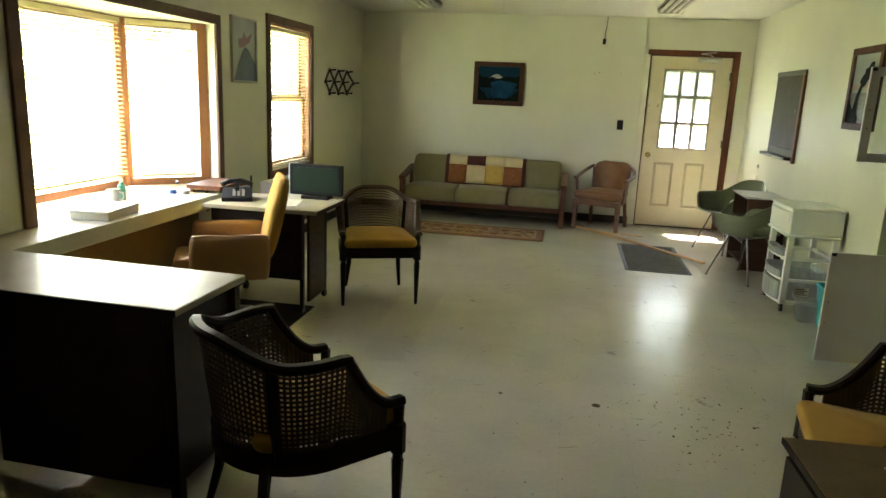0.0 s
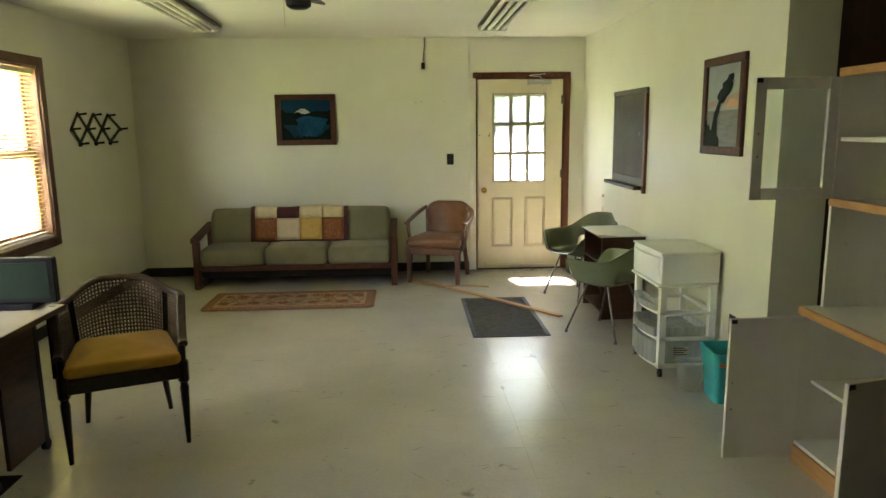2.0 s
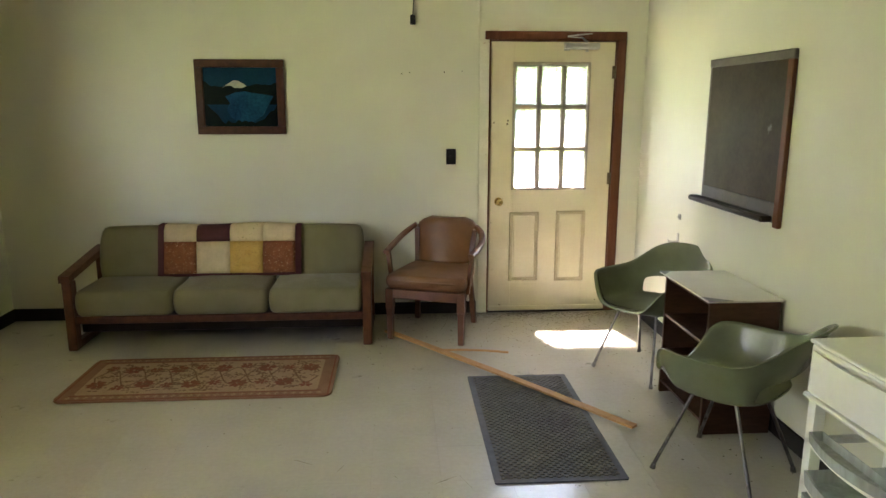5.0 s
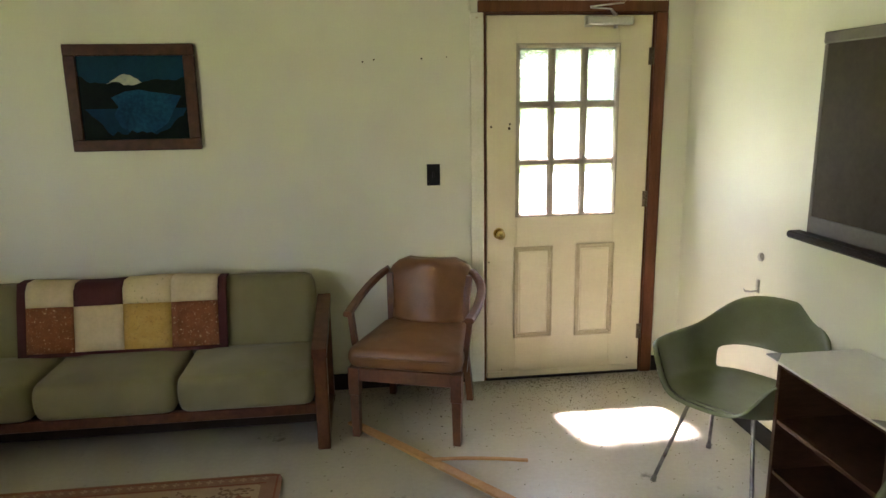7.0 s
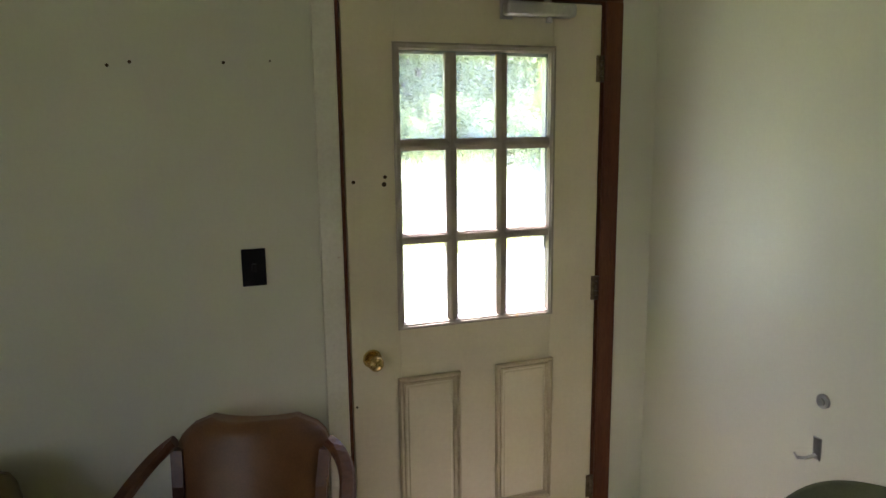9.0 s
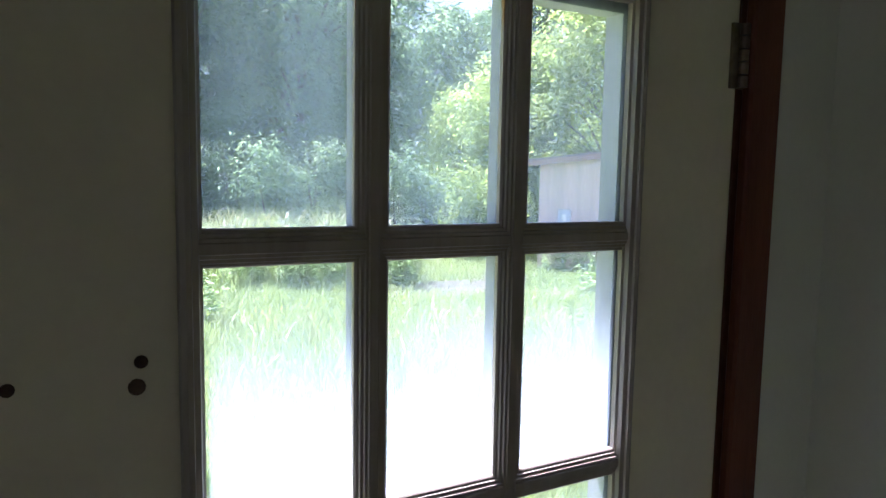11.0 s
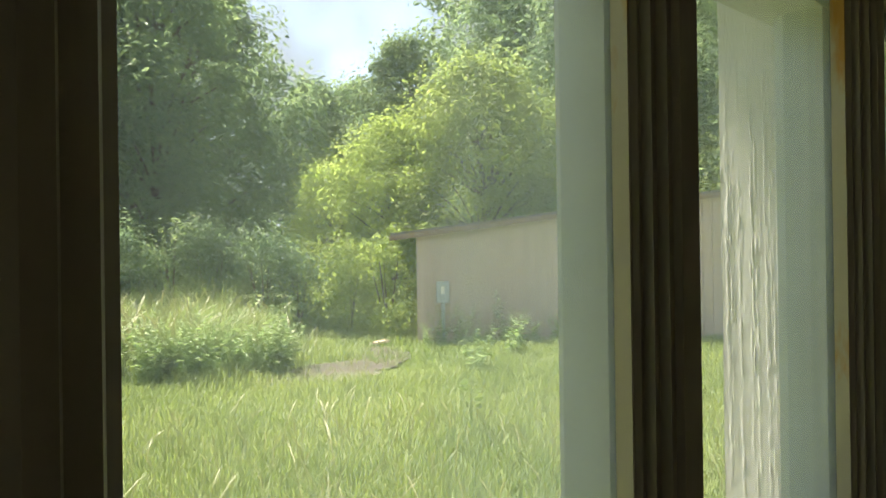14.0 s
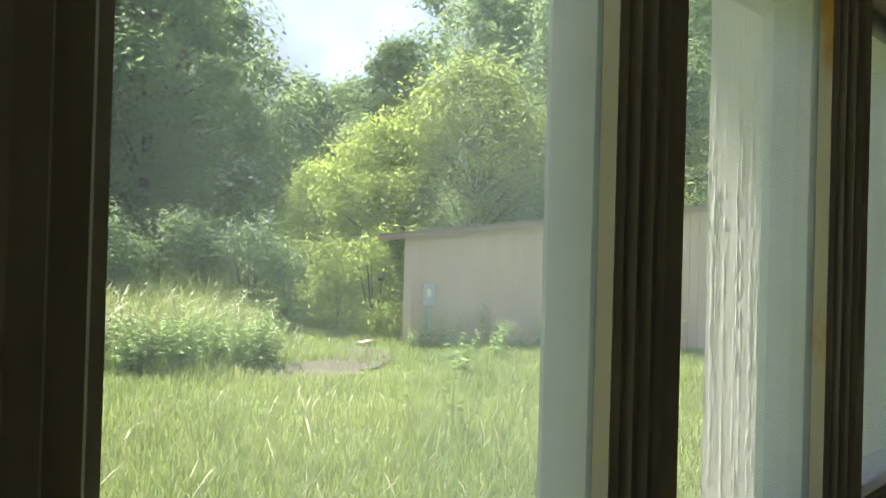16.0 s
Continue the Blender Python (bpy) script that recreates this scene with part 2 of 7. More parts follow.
M = dict(
    wall=mat("wall_paint", (0.68, 0.67, 0.54), (0.61, 0.60, 0.475), 0.42, scale=1.3, fine=90, bump=0.12, sharp=0.3, rough_var=0.08),
    ceiling=mat("ceiling_paint", (0.72, 0.70, 0.60), (0.65, 0.63, 0.53), 0.6, scale=1.1, fine=120, bump=0.1, sharp=0.3),
    floor=mat("vinyl_tile", (0.50, 0.47, 0.385), (0.40, 0.37, 0.295), 0.36, scale=1.6, fine=45, bump=0.02, sharp=0.4, rough_var=0.08,
              c3=(0.20, 0.18, 0.14), c3_at=0.645, c3_scale=5.0, random_tint=0.008, world_map=True, coat=0.7),
    # guessed dark finish for unseen walls, to cut the light they bounce
    unseen_dark=mat("unseen_dark_wall", (0.085, 0.05, 0.028), (0.05, 0.03, 0.017), 0.5, scale=4, fine=50, stretch=(3, 3, 0.4), spec=0.1),
    grout=mat("floor_joint", (0.38, 0.35, 0.28), (0.30, 0.28, 0.22), 0.6),
    door=mat("door_paint", (0.70, 0.63, 0.44), (0.61, 0.54, 0.36), 0.38, scale=2.2, fine=70, bump=0.06, sharp=0.3,
             c3=(0.40, 0.33, 0.20), c3_at=0.70, c3_scale=5),
    # darker than the door paint, for the lines round the panels
    moulding=mat("darker_moulding", (0.57, 0.49, 0.32), (0.45, 0.37, 0.22), 0.45, scale=12, fine=90, bump=0.1),
    oldwhite=mat("old_white_paint", (0.72, 0.70, 0.58), (0.60, 0.57, 0.45), 0.5, scale=5, fine=80, bump=0.2, c3=(0.35, 0.20, 0.09), c3_at=0.69, c3_scale=7),
    muntin=mat("muntin_paint", (0.38, 0.33, 0.25), (0.28, 0.24, 0.175), 0.4, scale=14, fine=120, bump=0.12, stretch=(1, 1, 0.15),
               c3=(0.48, 0.27, 0.08), c3_at=0.66, c3_scale=10),
    brown=mat("brown_trim", (0.155, 0.056, 0.025), (0.09, 0.032, 0.014), 0.42, scale=7, fine=80, bump=0.15, stretch=(4, 4, 0.5), c3=(0.05, 0.03, 0.02), c3_at=0.67, spec=0.2),
    darkbrown=mat("dark_window_trim", (0.14, 0.065, 0.03), (0.07, 0.03, 0.015), 0.5, scale=8, fine=70, bump=0.3, c3=(0.34, 0.24, 0.15), c3_at=0.70, c3_scale=12),
    jamb=mat("stained_jamb", (0.34, 0.15, 0.065), (0.24, 0.10, 0.04), 0.4, scale=6, fine=60, stretch=(5, 5, 0.4), bump=0.1),
    black=mat("black_vinyl_base", (0.018, 0.016, 0.014), (0.03, 0.027, 0.023), 0.45, scale=8, spec=0.15),
    blackplastic=mat("black_plastic", (0.012, 0.012, 0.013), (0.02, 0.02, 0.02), 0.35, scale=20, bump=0.02, spec=0.15),
    sofa=mat("sage_upholstery", (0.215, 0.192, 0.092), (0.16, 0.142, 0.065), 0.9, scale=5, fine=420, bump=0.5, sharp=0.8, sheen=0.15, spec=0.2),
    sofawood=mat("walnut_frame", (0.12, 0.045, 0.019), (0.06, 0.022, 0.010), 0.38, scale=6, fine=50, stretch=(3, 3, 3), bump=0.12, spec=0.25),
    chairwood=mat("mahogany_stain", (0.16, 0.06, 0.022), (0.075, 0.027, 0.012), 0.35, scale=7, fine=60, bump=0.12, c3=(0.33, 0.17, 0.09), c3_at=0.7),
    vinyl=mat("brown_vinyl", (0.23, 0.10, 0.034), (0.14, 0.06, 0.021), 0.38, scale=6, fine=180, bump=0.2, c3=(0.10, 0.05, 0.025), c3_at=0.70, c3_scale=6),
    ebony=mat("ebonised_wood", (0.012, 0.008, 0.006), (0.022, 0.014, 0.009), 0.32, scale=8, fine=70, bump=0.08, spec=0.15),
    olivewood=mat("antiqued_rail", (0.075, 0.05, 0.022), (0.032, 0.02, 0.01), 0.35, scale=9, fine=70, bump=0.1, spec=0.15),
    cane=mat("woven_cane", (0.12, 0.08, 0.028), (0.07, 0.045, 0.016), 0.5, scale=30, fine=300, bump=0.3),
    gold=mat("mustard_velvet", (0.44, 0.24, 0.022), (0.32, 0.165, 0.014), 0.8, scale=5, fine=260, bump=0.25, sheen=0.05),
    tan=mat("tan_vinyl", (0.36, 0.19, 0.05), (0.26, 0.13, 0.035), 0.42, scale=4, fine=200, bump=0.15),
    fibre=mat("green_fibreglass", (0.155, 0.17, 0.10), (0.12, 0.135, 0.075), 0.2, scale=10, fine=230, bump=0.03, sharp=0.9, rough_var=0.06, spec=0.5),
    chrome=mat("worn_chrome", (0.22, 0.21, 0.20), (0.09, 0.085, 0.08), 0.3, metal=1.0, scale=20, fine=100, bump=0.1, c3=(0.06, 0.045, 0.035), c3_at=0.6),
    steel=mat("brushed_aluminium", (0.55, 0.54, 0.50), (0.42, 0.41, 0.38), 0.35, metal=0.9, scale=10, bump=0.05),
    brass=mat("polished_brass", (0.62, 0.47, 0.18), (0.42, 0.30, 0.10), 0.2, metal=1.0, scale=20, bump=0.02),
    walnutlam=mat("walnut_laminate", (0.075, 0.036, 0.019), (0.042, 0.020, 0.011), 0.35, scale=9, fine=40, stretch=(1, 1, 6), bump=0.05, spec=0.15),
    whitelam=mat("white_laminate", (0.68, 0.66, 0.60), (0.58, 0.56, 0.50), 0.4, scale=3, fine=100, bump=0.03, c3=(0.42, 0.39, 0.32), c3_at=0.70),
    greylam=mat("grey_laminate", (0.43, 0.38, 0.26), (0.36, 0.31, 0.21), 0.3, scale=4, fine=60, bump=0.03),
    oak=mat("oak_edge", (0.46, 0.24, 0.08), (0.33, 0.16, 0.05), 0.4, scale=12, fine=70, stretch=(6, 0.7, 6), bump=0.12),
    plastic=mat("white_plastic", (0.82, 0.82, 0.76), (0.76, 0.76, 0.69), 0.35, scale=6, bump=0.03),
    teal=mat("teal_plastic", (0.02, 0.36, 0.37), (0.016, 0.29, 0.30), 0.35, scale=6, bump=0.03),
    slate=mat("chalky_slate", (0.060, 0.045, 0.026), (0.040, 0.030, 0.017), 0.55, scale=3.5, fine=40, bump=0.05, c3=(0.14, 0.13, 0.11), c3_at=0.66, c3_scale=6, spec=0.12),
    paper=mat("paper", (0.72, 0.69, 0.58), (0.66, 0.62, 0.50), 0.8, scale=8, bump=0.05),
    rug=mat("rug_ground", (0.40, 0.275, 0.165), (0.32, 0.21, 0.125), 0.95, scale=12, fine=420, bump=0.6, sharp=0.9, spec=0.1),
    rugborder=mat("rug_border", (0.28, 0.155, 0.095), (0.215, 0.115, 0.07), 0.95, scale=12, fine=420, bump=0.6, sharp=0.9, spec=0.1),
    rugrose=mat("rug_rose", (0.25, 0.095, 0.055), (0.19, 0.07, 0.04), 0.95, scale=20, fine=420, bump=0.5, sharp=0.9, spec=0.1),
    rugfig=mat("rug_figure", (0.215, 0.125, 0.07), (0.17, 0.095, 0.052), 0.95, scale=20, fine=420, bump=0.5, sharp=0.9, spec=0.1),
    doormat=mat("ribbed_grey_mat", (0.21, 0.20, 0.18), (0.10, 0.095, 0.086), 0.9, scale=20, fine=170, bump=0.9, sharp=1.2, spec=0.2),
    matedge=mat("rubber_mat_edge", (0.10, 0.105, 0.115), (0.075, 0.08, 0.088), 0.6, scale=20),
    lath=mat("raw_pine", (0.48, 0.27, 0.11), (0.36, 0.19, 0.07), 0.6, scale=14, fine=80, bump=0.3, c3=(0.16, 0.09, 0.045), c3_at=0.66),
    tube=mat("dusty_tube", (0.72, 0.71, 0.62), (0.62, 0.60, 0.50), 0.4, scale=8, bump=0.03),
    blind=mat("cream_blind", (0.70, 0.62, 0.36), (0.60, 0.52, 0.28), 0.5, scale=5, bump=0.03),
    dirt=mat("litter", (0.09, 0.055, 0.03), (0.03, 0.02, 0.012), 0.9, scale=30),
    fascia=mat("rusty_fascia", (0.27, 0.17, 0.11), (0.19, 0.13, 0.09), 0.8, scale=4, fine=40, bump=0.2),
    siding=mat("weathered_siding", (0.52, 0.405, 0.32), (0.43, 0.325, 0.25), 0.8, scale=2.5, fine=60, stretch=(4, 4, 0.35), bump=0.25, c3=(0.32, 0.26, 0.20), c3_at=0.68, c3_scale=3),
    roughpost=mat("rough_sawn_white", (0.54, 0.53, 0.50), (0.42, 0.41, 0.38), 0.75, scale=18, fine=110, stretch=(2.2, 2.2, 0.16), bump=0.3, sharp=0.6),
    roofing=mat("roof_felt", (0.15, 0.125, 0.11), (0.10, 0.085, 0.075), 0.85, scale=4),
    soil=mat("ground_soil", (0.12, 0.16, 0.04), (0.16, 0.18, 0.06), 0.95, scale=0.5, fine=12, bump=0.6, c3=(0.16, 0.13, 0.09), c3_at=0.68, c3_scale=0.7),
    path=mat("bare_earth", (0.10, 0.08, 0.06), (0.06, 0.05, 0.038), 0.95, scale=2, fine=30, bump=0.6),
    bark=mat("bark", (0.12, 0.095, 0.07), (0.07, 0.055, 0.04), 0.9, scale=5, fine=40, stretch=(3, 3, 0.6), bump=0.8),
    # tray browned to paint the shadow between the tubes
    fixture=mat("shaded_fixture_tray", (0.22, 0.19, 0.13), (0.15, 0.13, 0.09), 0.6, scale=8, bump=0.05),
    picframe=mat("dark_picture_frame", (0.085, 0.026, 0.010), (0.045, 0.014, 0.006), 0.4, scale=9, fine=60, stretch=(3, 1, 3), bump=0.1, spec=0.25),
    peel=mat("peeling_cream_paint", (0.56, 0.50, 0.37), (0.46, 0.40, 0.28), 0.5, scale=9, fine=70, bump=0.2, stretch=(1, 1, 0.3), c3=(0.50, 0.26, 0.06), c3_at=0.55, c3_scale=14),
    straw=leaf_mat("dry_stalks", (0.17, 0.20, 0.07), (0.31, 0.29, 0.13), 0.8, 0.4),
    # old white paint greyed: the shade outside is put into the colour
    outer=mat("shaded_outer_paint", (0.36, 0.37, 0.35), (0.28, 0.29, 0.28), 0.6, scale=9, fine=80, bump=0.15),
    hinge=mat("painted_hinge", (0.20, 0.15, 0.09), (0.10, 0.07, 0.04), 0.4, metal=0.5, scale=30),
    greybox=mat("grey_enamel", (0.42, 0.44, 0.44), (0.36, 0.38, 0.38), 0.5),
    beige=mat("beige_plastic", (0.50, 0.48, 0.40), (0.43, 0.41, 0.34), 0.45, scale=8),
)
# film thicker than the dust alone, to veil the trees with haze
M["glass"] = glass_mat("dusty_hazed_pane", 0.12, 0.25)
M["winglass"] = glass_mat("window_pane", 0.02, 0.06)
M["clear"] = glass_mat("clear_plastic", 0.34, 0.5, cloud=0.6, tint=(0.92, 0.93, 0.90), gloss_rough=0.15)
M["tubclear"] = glass_mat("thin_clear_plastic", 0.12, 0.22, cloud=0.5, tint=(0.95, 0.95, 0.92), gloss_rough=0.12)
M["cabglass"] = glass_mat("cabinet_pane", 0.03, 0.08)
M["leaf"] = leaf_mat("leaves", (0.10, 0.17, 0.09), (0.27, 0.35, 0.14), 0.6, 0.72)
M["leaflight"] = leaf_mat("light_leaves", (0.20, 0.29, 0.055), (0.42, 0.50, 0.13), 0.6, 0.75)
M["grass"] = leaf_mat("grass_blades", (0.14, 0.21, 0.045), (0.31, 0.36, 0.11), 0.35, 0.5)
M["weed"] = leaf_mat("weed_leaves", (0.15, 0.25, 0.07), (0.33, 0.43, 0.15), 1.2, 0.5)


def plain(name, c, rough=0.6):
    return mat(name, c, tuple(v * 0.85 for v in c), rough, scale=15, bump=0.05)


# ---------------------------------------------------------------- building helpers
def B():
    return bmesh.new()


def box(bm, x0, x1, y0, y1, z0, z1, bevel=0.0, turn=None, seg=1):
    """An axis-aligned block between the bounds, its edges rounded by bevel; turn: a matrix applied after."""
    m = Matrix.Translation(((x0 + x1) / 2, (y0 + y1) / 2, (z0 + z1) / 2)) @ Matrix.Diagonal((abs(x1 - x0), abs(y1 - y0), abs(z1 - z0), 1))
    vs = bmesh.ops.create_cube(bm, size=1, matrix=(turn @ m) if turn else m)["verts"]
    if bevel:
        bmesh.ops.bevel(bm, geom=list({e for v in vs for e in v.link_edges}), offset=bevel, segments=seg, affect="EDGES", profile=0.5)
    return bm


def rod(bm, p, q, r0, r1=None, seg=10):
    """A round bar from p to q, tapering from r0 to r1."""
    p, q = Vector(p), Vector(q)
    r1 = r0 if r1 is None else r1
    d = q - p
    m = Matrix.Translation((p + q) / 2) @ d.to_track_quat("Z", "Y").to_matrix().to_4x4()
    bmesh.ops.create_cone(bm, cap_ends=True, segments=seg, radius1=r0, radius2=r1, depth=d.length, matrix=m)
    return bm


def ball(bm, c, r, sx=1, sy=1, sz=1, seg=14):
    bmesh.ops.create_uvsphere(bm, u_segments=seg, v_segments=max(6, seg // 2 + 2), radius=r, matrix=Matrix.Translation(c) @ Matrix.Diagonal((sx, sy, sz, 1)))
    return bm


def loft(bm, rings, closed=True, caps=True):
    """Skins rings of equal length one to the next."""
    vv = [[bm.verts.new(p) for p in ring] for ring in rings]
    n = len(rings[0])
    for a, b in zip(vv, vv[1:]):
        for i in range(n if closed else n - 1):
            j = (i + 1) % n
            bm.faces.new((a[i], a[j], b[j], b[i]))
    if caps and closed:
        bm.faces.new(list(reversed(vv[0])))
        bm.faces.new(vv[-1])
    return bm


def sweep(bm, pts, profile, up=(0, 0, 1), scales=None):
    """Carries a closed (u, v) profile along points; u to the side, v along up."""
    pts = [Vector(p) for p in pts]
    rings = []
    for i, p in enumerate(pts):
        d = (pts[min(i + 1, len(pts) - 1)] - pts[max(i - 1, 0)]).normalized()
        side = d.cross(Vector(up)).normalized()
        top = side.cross(d).normalized()
        s = scales[i] if scales else 1
        rings.append([p + side * u * s + top * v * s for u, v in profile])
    return loft(bm, rings)


def rect(w, h, c=0.0):
    """A rectangle profile w by h with cut corners."""
    a, b = w / 2, h / 2
    if not c:
        return [(-a, -b), (a, -b), (a, b), (-a, b)]
    return [(-a + c, -b), (a - c, -b), (a, -b + c), (a, b - c), (a - c, b), (-a + c, b), (-a, b - c), (-a, -b + c)]


def circle(r, n=8):
    return [(r * math.cos(2 * math.pi * i / n), r * math.sin(2 * math.pi * i / n)) for i in range(n)]


def plate(bm, poly, h, axis="z", at=0.0):
    """A flat polygon given in the two other axes, raised by h from at."""
    def put(p, v):
        return {"z": (p[0], p[1], v), "y": (p[0], v, p[1]), "x": (v, p[0], p[1])}[axis]
    loft(bm, [[put(p, at) for p in poly], [put(p, at + h) for p in poly]])
    return bm


def finish(bm):
    bmesh.ops.recalc_face_normals(bm, faces=bm.faces)
    return bm


def mesh_of(name, bm, material, smooth=False):
    finish(bm)
    me = bpy.data.meshes.new(name)
    bm.to_mesh(me)
    bm.free()
    for one in (material if isinstance(material, (list, tuple)) else [material]):
        me.materials.append(one)
    if smooth:
        me.polygons.foreach_set("use_smooth", [True] * len(me.polygons))
    return me


def part(name, bm, material, parent, label="", smooth=False):
    """Links a bmesh as one mesh object under a thing or a part."""
    ob = new(name, mesh_of(name, bm, material, smooth))
    ob.parent = parent
    if label:
        ob["label"] = label
    return ob


def thing(name, m=None, label="", category="", group="", kind=""):
    ob = new(name)
    ob.empty_display_size = 0.1
    if m is not None:
        ob.matrix_basis = m
    return tagged(ob, label, category, group, kind)


def solid(name, bm, material, label="", category="", group="", kind="", m=None, smooth=False):
    ob = new(name, mesh_of(name, bm, material, smooth))
    if m is not None:
        ob.matrix_basis = m
    return tagged(ob, label, category, group, kind)


# ---------------------------------------------------------------- the room
LX, TOP, BACK, STEP_Y = -4.716, 2.47, -9.6, -3.93
T = 0.15


def wall_with_holes(name, axis, at, thick, lo, hi, z1, holes, material, z0=-0.25):
    """A wall along one axis with rectangular holes (a, b, bottom, top) cut right through."""
    bm = B()
    cuts = sorted({lo, hi, *[h[0] for h in holes], *[h[1] for h in holes]})
    for a, b in zip(cuts, cuts[1:]):
        spans = [(z0, z1)]
        for h in holes:
            if h[0] <= a and h[1] >= b:
                spans = [(s, e) for s0, e0 in spans for s, e in ((s0, min(e0, h[2])), (max(s0, h[3]), e0)) if e - s > 1e-6]
        for s, e in spans:
            if axis == "x":
                box(bm, a, b, min(at, at + thick), max(at, at + thick), s, e)
            else:
                box(bm, min(at, at + thick), max(at, at + thick), a, b, s, e)
    bmesh.ops.remove_doubles(bm, verts=bm.verts, dist=1e-5)
    return solid(name, bm, material, kind="structure")


wall_with_holes("wall_north", "x", 0.0, T, LX - T, 0.15, TOP, [(-1.17, -0.21, -0.25, 2.065)], M["wall"])
wall_with_holes("wall_west", "y", LX, -T, BACK, 0.0, TOP, [(-2.82, -1.845, 0.735, 2.045), (-5.70, -3.79, 0.70, 1.93)], M["wall"])
wall_with_holes("wall_east", "y", 0.0, 0.15, STEP_Y, 0.0, TOP, [], M["wall"])
solid("wall_stub", box(B(), 0.15, 0.27, STEP_Y, STEP_Y + 0.15, -0.25, TOP), M["wall"], kind="structure")
# unseen closing walls, kept dark so that little light bounces back
wall_with_holes("wall_passage", "y", 1.6, 0.12, BACK, STEP_Y + 0.15, TOP, [], M["unseen_dark"])
solid("wall_passage_end", box(B(), 0.27, 1.6, STEP_Y + 0.03, STEP_Y + 0.15, -0.25, TOP), M["unseen_dark"], kind="structure")
solid("wall_south", box(B(), LX - T, 1.72, BACK - 0.15, BACK, -0.25, TOP), M["unseen_dark"], kind="structure")
solid("ceiling", box(B(), LX - T, 1.72, BACK - 0.15, T, TOP, TOP + 0.12), M["ceiling"], kind="structure")
solid("floor", box(B(), LX - T, 1.72, BACK - 0.15, T, -0.25, -0.004), M["grout"], kind="structure")
# a low unseen roof, its eave added and sized to shade the door
bm = B()
box(bm, LX - 0.6, 2.2, BACK - 0.6, 0.65, TOP + 0.12, TOP + 0.24)
solid("roof", bm, M["roofing"], kind="structure")


def baseboard(x0, x1, y0, y1):
    solid("baseboard", box(B(), x0, x1, y0, y1, 0.0, 0.095, 0.003), M["black"], kind="structure")


baseboard(LX, -1.245, -0.012, 0)
baseboard(-0.15, -0.012, -0.012, 0)
baseboard(-0.012, 0, STEP_Y, 0)
baseboard(0, 0.27, STEP_Y - 0.012, STEP_Y)
baseboard(LX, LX + 0.012, -3.8, -0.012)

# ---------------------------------------------------------------- the door
XL, XR, ZB, ZT = -0.965, -0.432, 0.980, 1.866
COLS = (-0.789, -0.607)
ROWS_Z = (1.268, 1.576)
GLASS_Y = 0.013
door = thing("door_1", pose(0, 0, 0), "closed cream-painted half-glazed panel door with nine panes", "door", kind="structure")
bm = B()
box(bm, -1.148, XL - 0.012, 0.0, 0.044, 0.012, 2.040, 0.002)
box(bm, XR + 0.012, -0.232, 0.0, 0.044, 0.012, 2.040, 0.002)
box(bm, XL - 0.012, XR + 0.012, 0.0, 0.044, 0.012, ZB - 0.012, 0.0)
box(bm, XL - 0.012, XR + 0.012, 0.0, 0.044, ZT + 0.012, 2.040, 0.0)
part("slab", bm, M["door"], door)


def ring(bm, x0, x1, z0, z1, steps):
    """A stepped moulding round a rectangle; steps of (inset, y)."""
    rings = [[(x0 + i, y, z0 + i), (x1 - i, y, z0 + i), (x1 - i, y, z1 - i), (x0 + i, y, z1 - i)] for i, y in steps]
    vv = [[bm.verts.new(p) for p in r] for r in rings]
    for a, b in zip(vv, vv[1:] + vv[:1]):
        for i in range(4):
            bm.faces.new((a[i], a[(i + 1) % 4], b[(i + 1) % 4], b[i]))
    return bm


bm = B()
ring(bm, XL - 0.021, XR + 0.024, ZB - 0.02, ZT + 0.032, [(0, 0.001), (0.002, -0.006), (0.007, -0.009), (0.012, -0.0085), (0.013, -0.0055), (0.019, -0.004),
                                                       (0.021, 0.002), (0.024, 0.004), (0.024, 0.012), (0.004, 0.012)])
part("glazing_frame", bm, M["muntin"], door, "yellowed moulded glazing frame with peeling edges")
bm = B()
ring(bm, XL - 0.020, XR + 0.020, ZB - 0.02, ZT + 0.02, [(0, 0.045), (0.004, 0.052), (0.022, 0.050), (0.024, 0.016), (0.004, 0.016)])
part("outer_glazing_frame", bm, M["outer"], door)
PROFILE = [(0.019, 0.012), (0.019, 0.0052), (0.0172, 0.0036), (0.0150, 0.0040), (0.0138, 0.0008), (0.0105, 0.0012), (0.0094, -0.0022), (0.0062, -0.0018), (0.0050, -0.0042)]
PROFILE = PROFILE + [(-u, y) for u, y in reversed(PROFILE)]
OUTER = [(0.017, 0.0165), (0.017, 0.036), (0.011, 0.043), (-0.011, 0.043), (-0.017, 0.036), (-0.017, 0.0165)]
for c in COLS:
    part("muntin", loft(B(), [[(c + u, y, z) for u, y in PROFILE] for z in (ZB - 0.002, ZT + 0.002)]), M["muntin"], door)
    part("muntin", loft(B(), [[(c + u, y, z) for u, y in OUTER] for z in (ZB - 0.002, ZT + 0.002)]), M["outer"], door)
# strips added on the muntins' sides: peeling paint, lightened as faces lit from outside
for c in COLS:
    for a, b in zip((ZB - 0.002, ROWS_Z[0] + 0.019, ROWS_Z[1] + 0.019), (ROWS_Z[0] - 0.019, ROWS_Z[1] - 0.019, ZT + 0.002)):
        for e in (-1, 1):
            x = c + e * 0.0194
            part("glazing_bead", box(B(), x - 0.0005, x + 0.0005, 0.0054, 0.0118, a, b), M["peel"], door, "peeling cream strip lightened as the muntin's lit side")
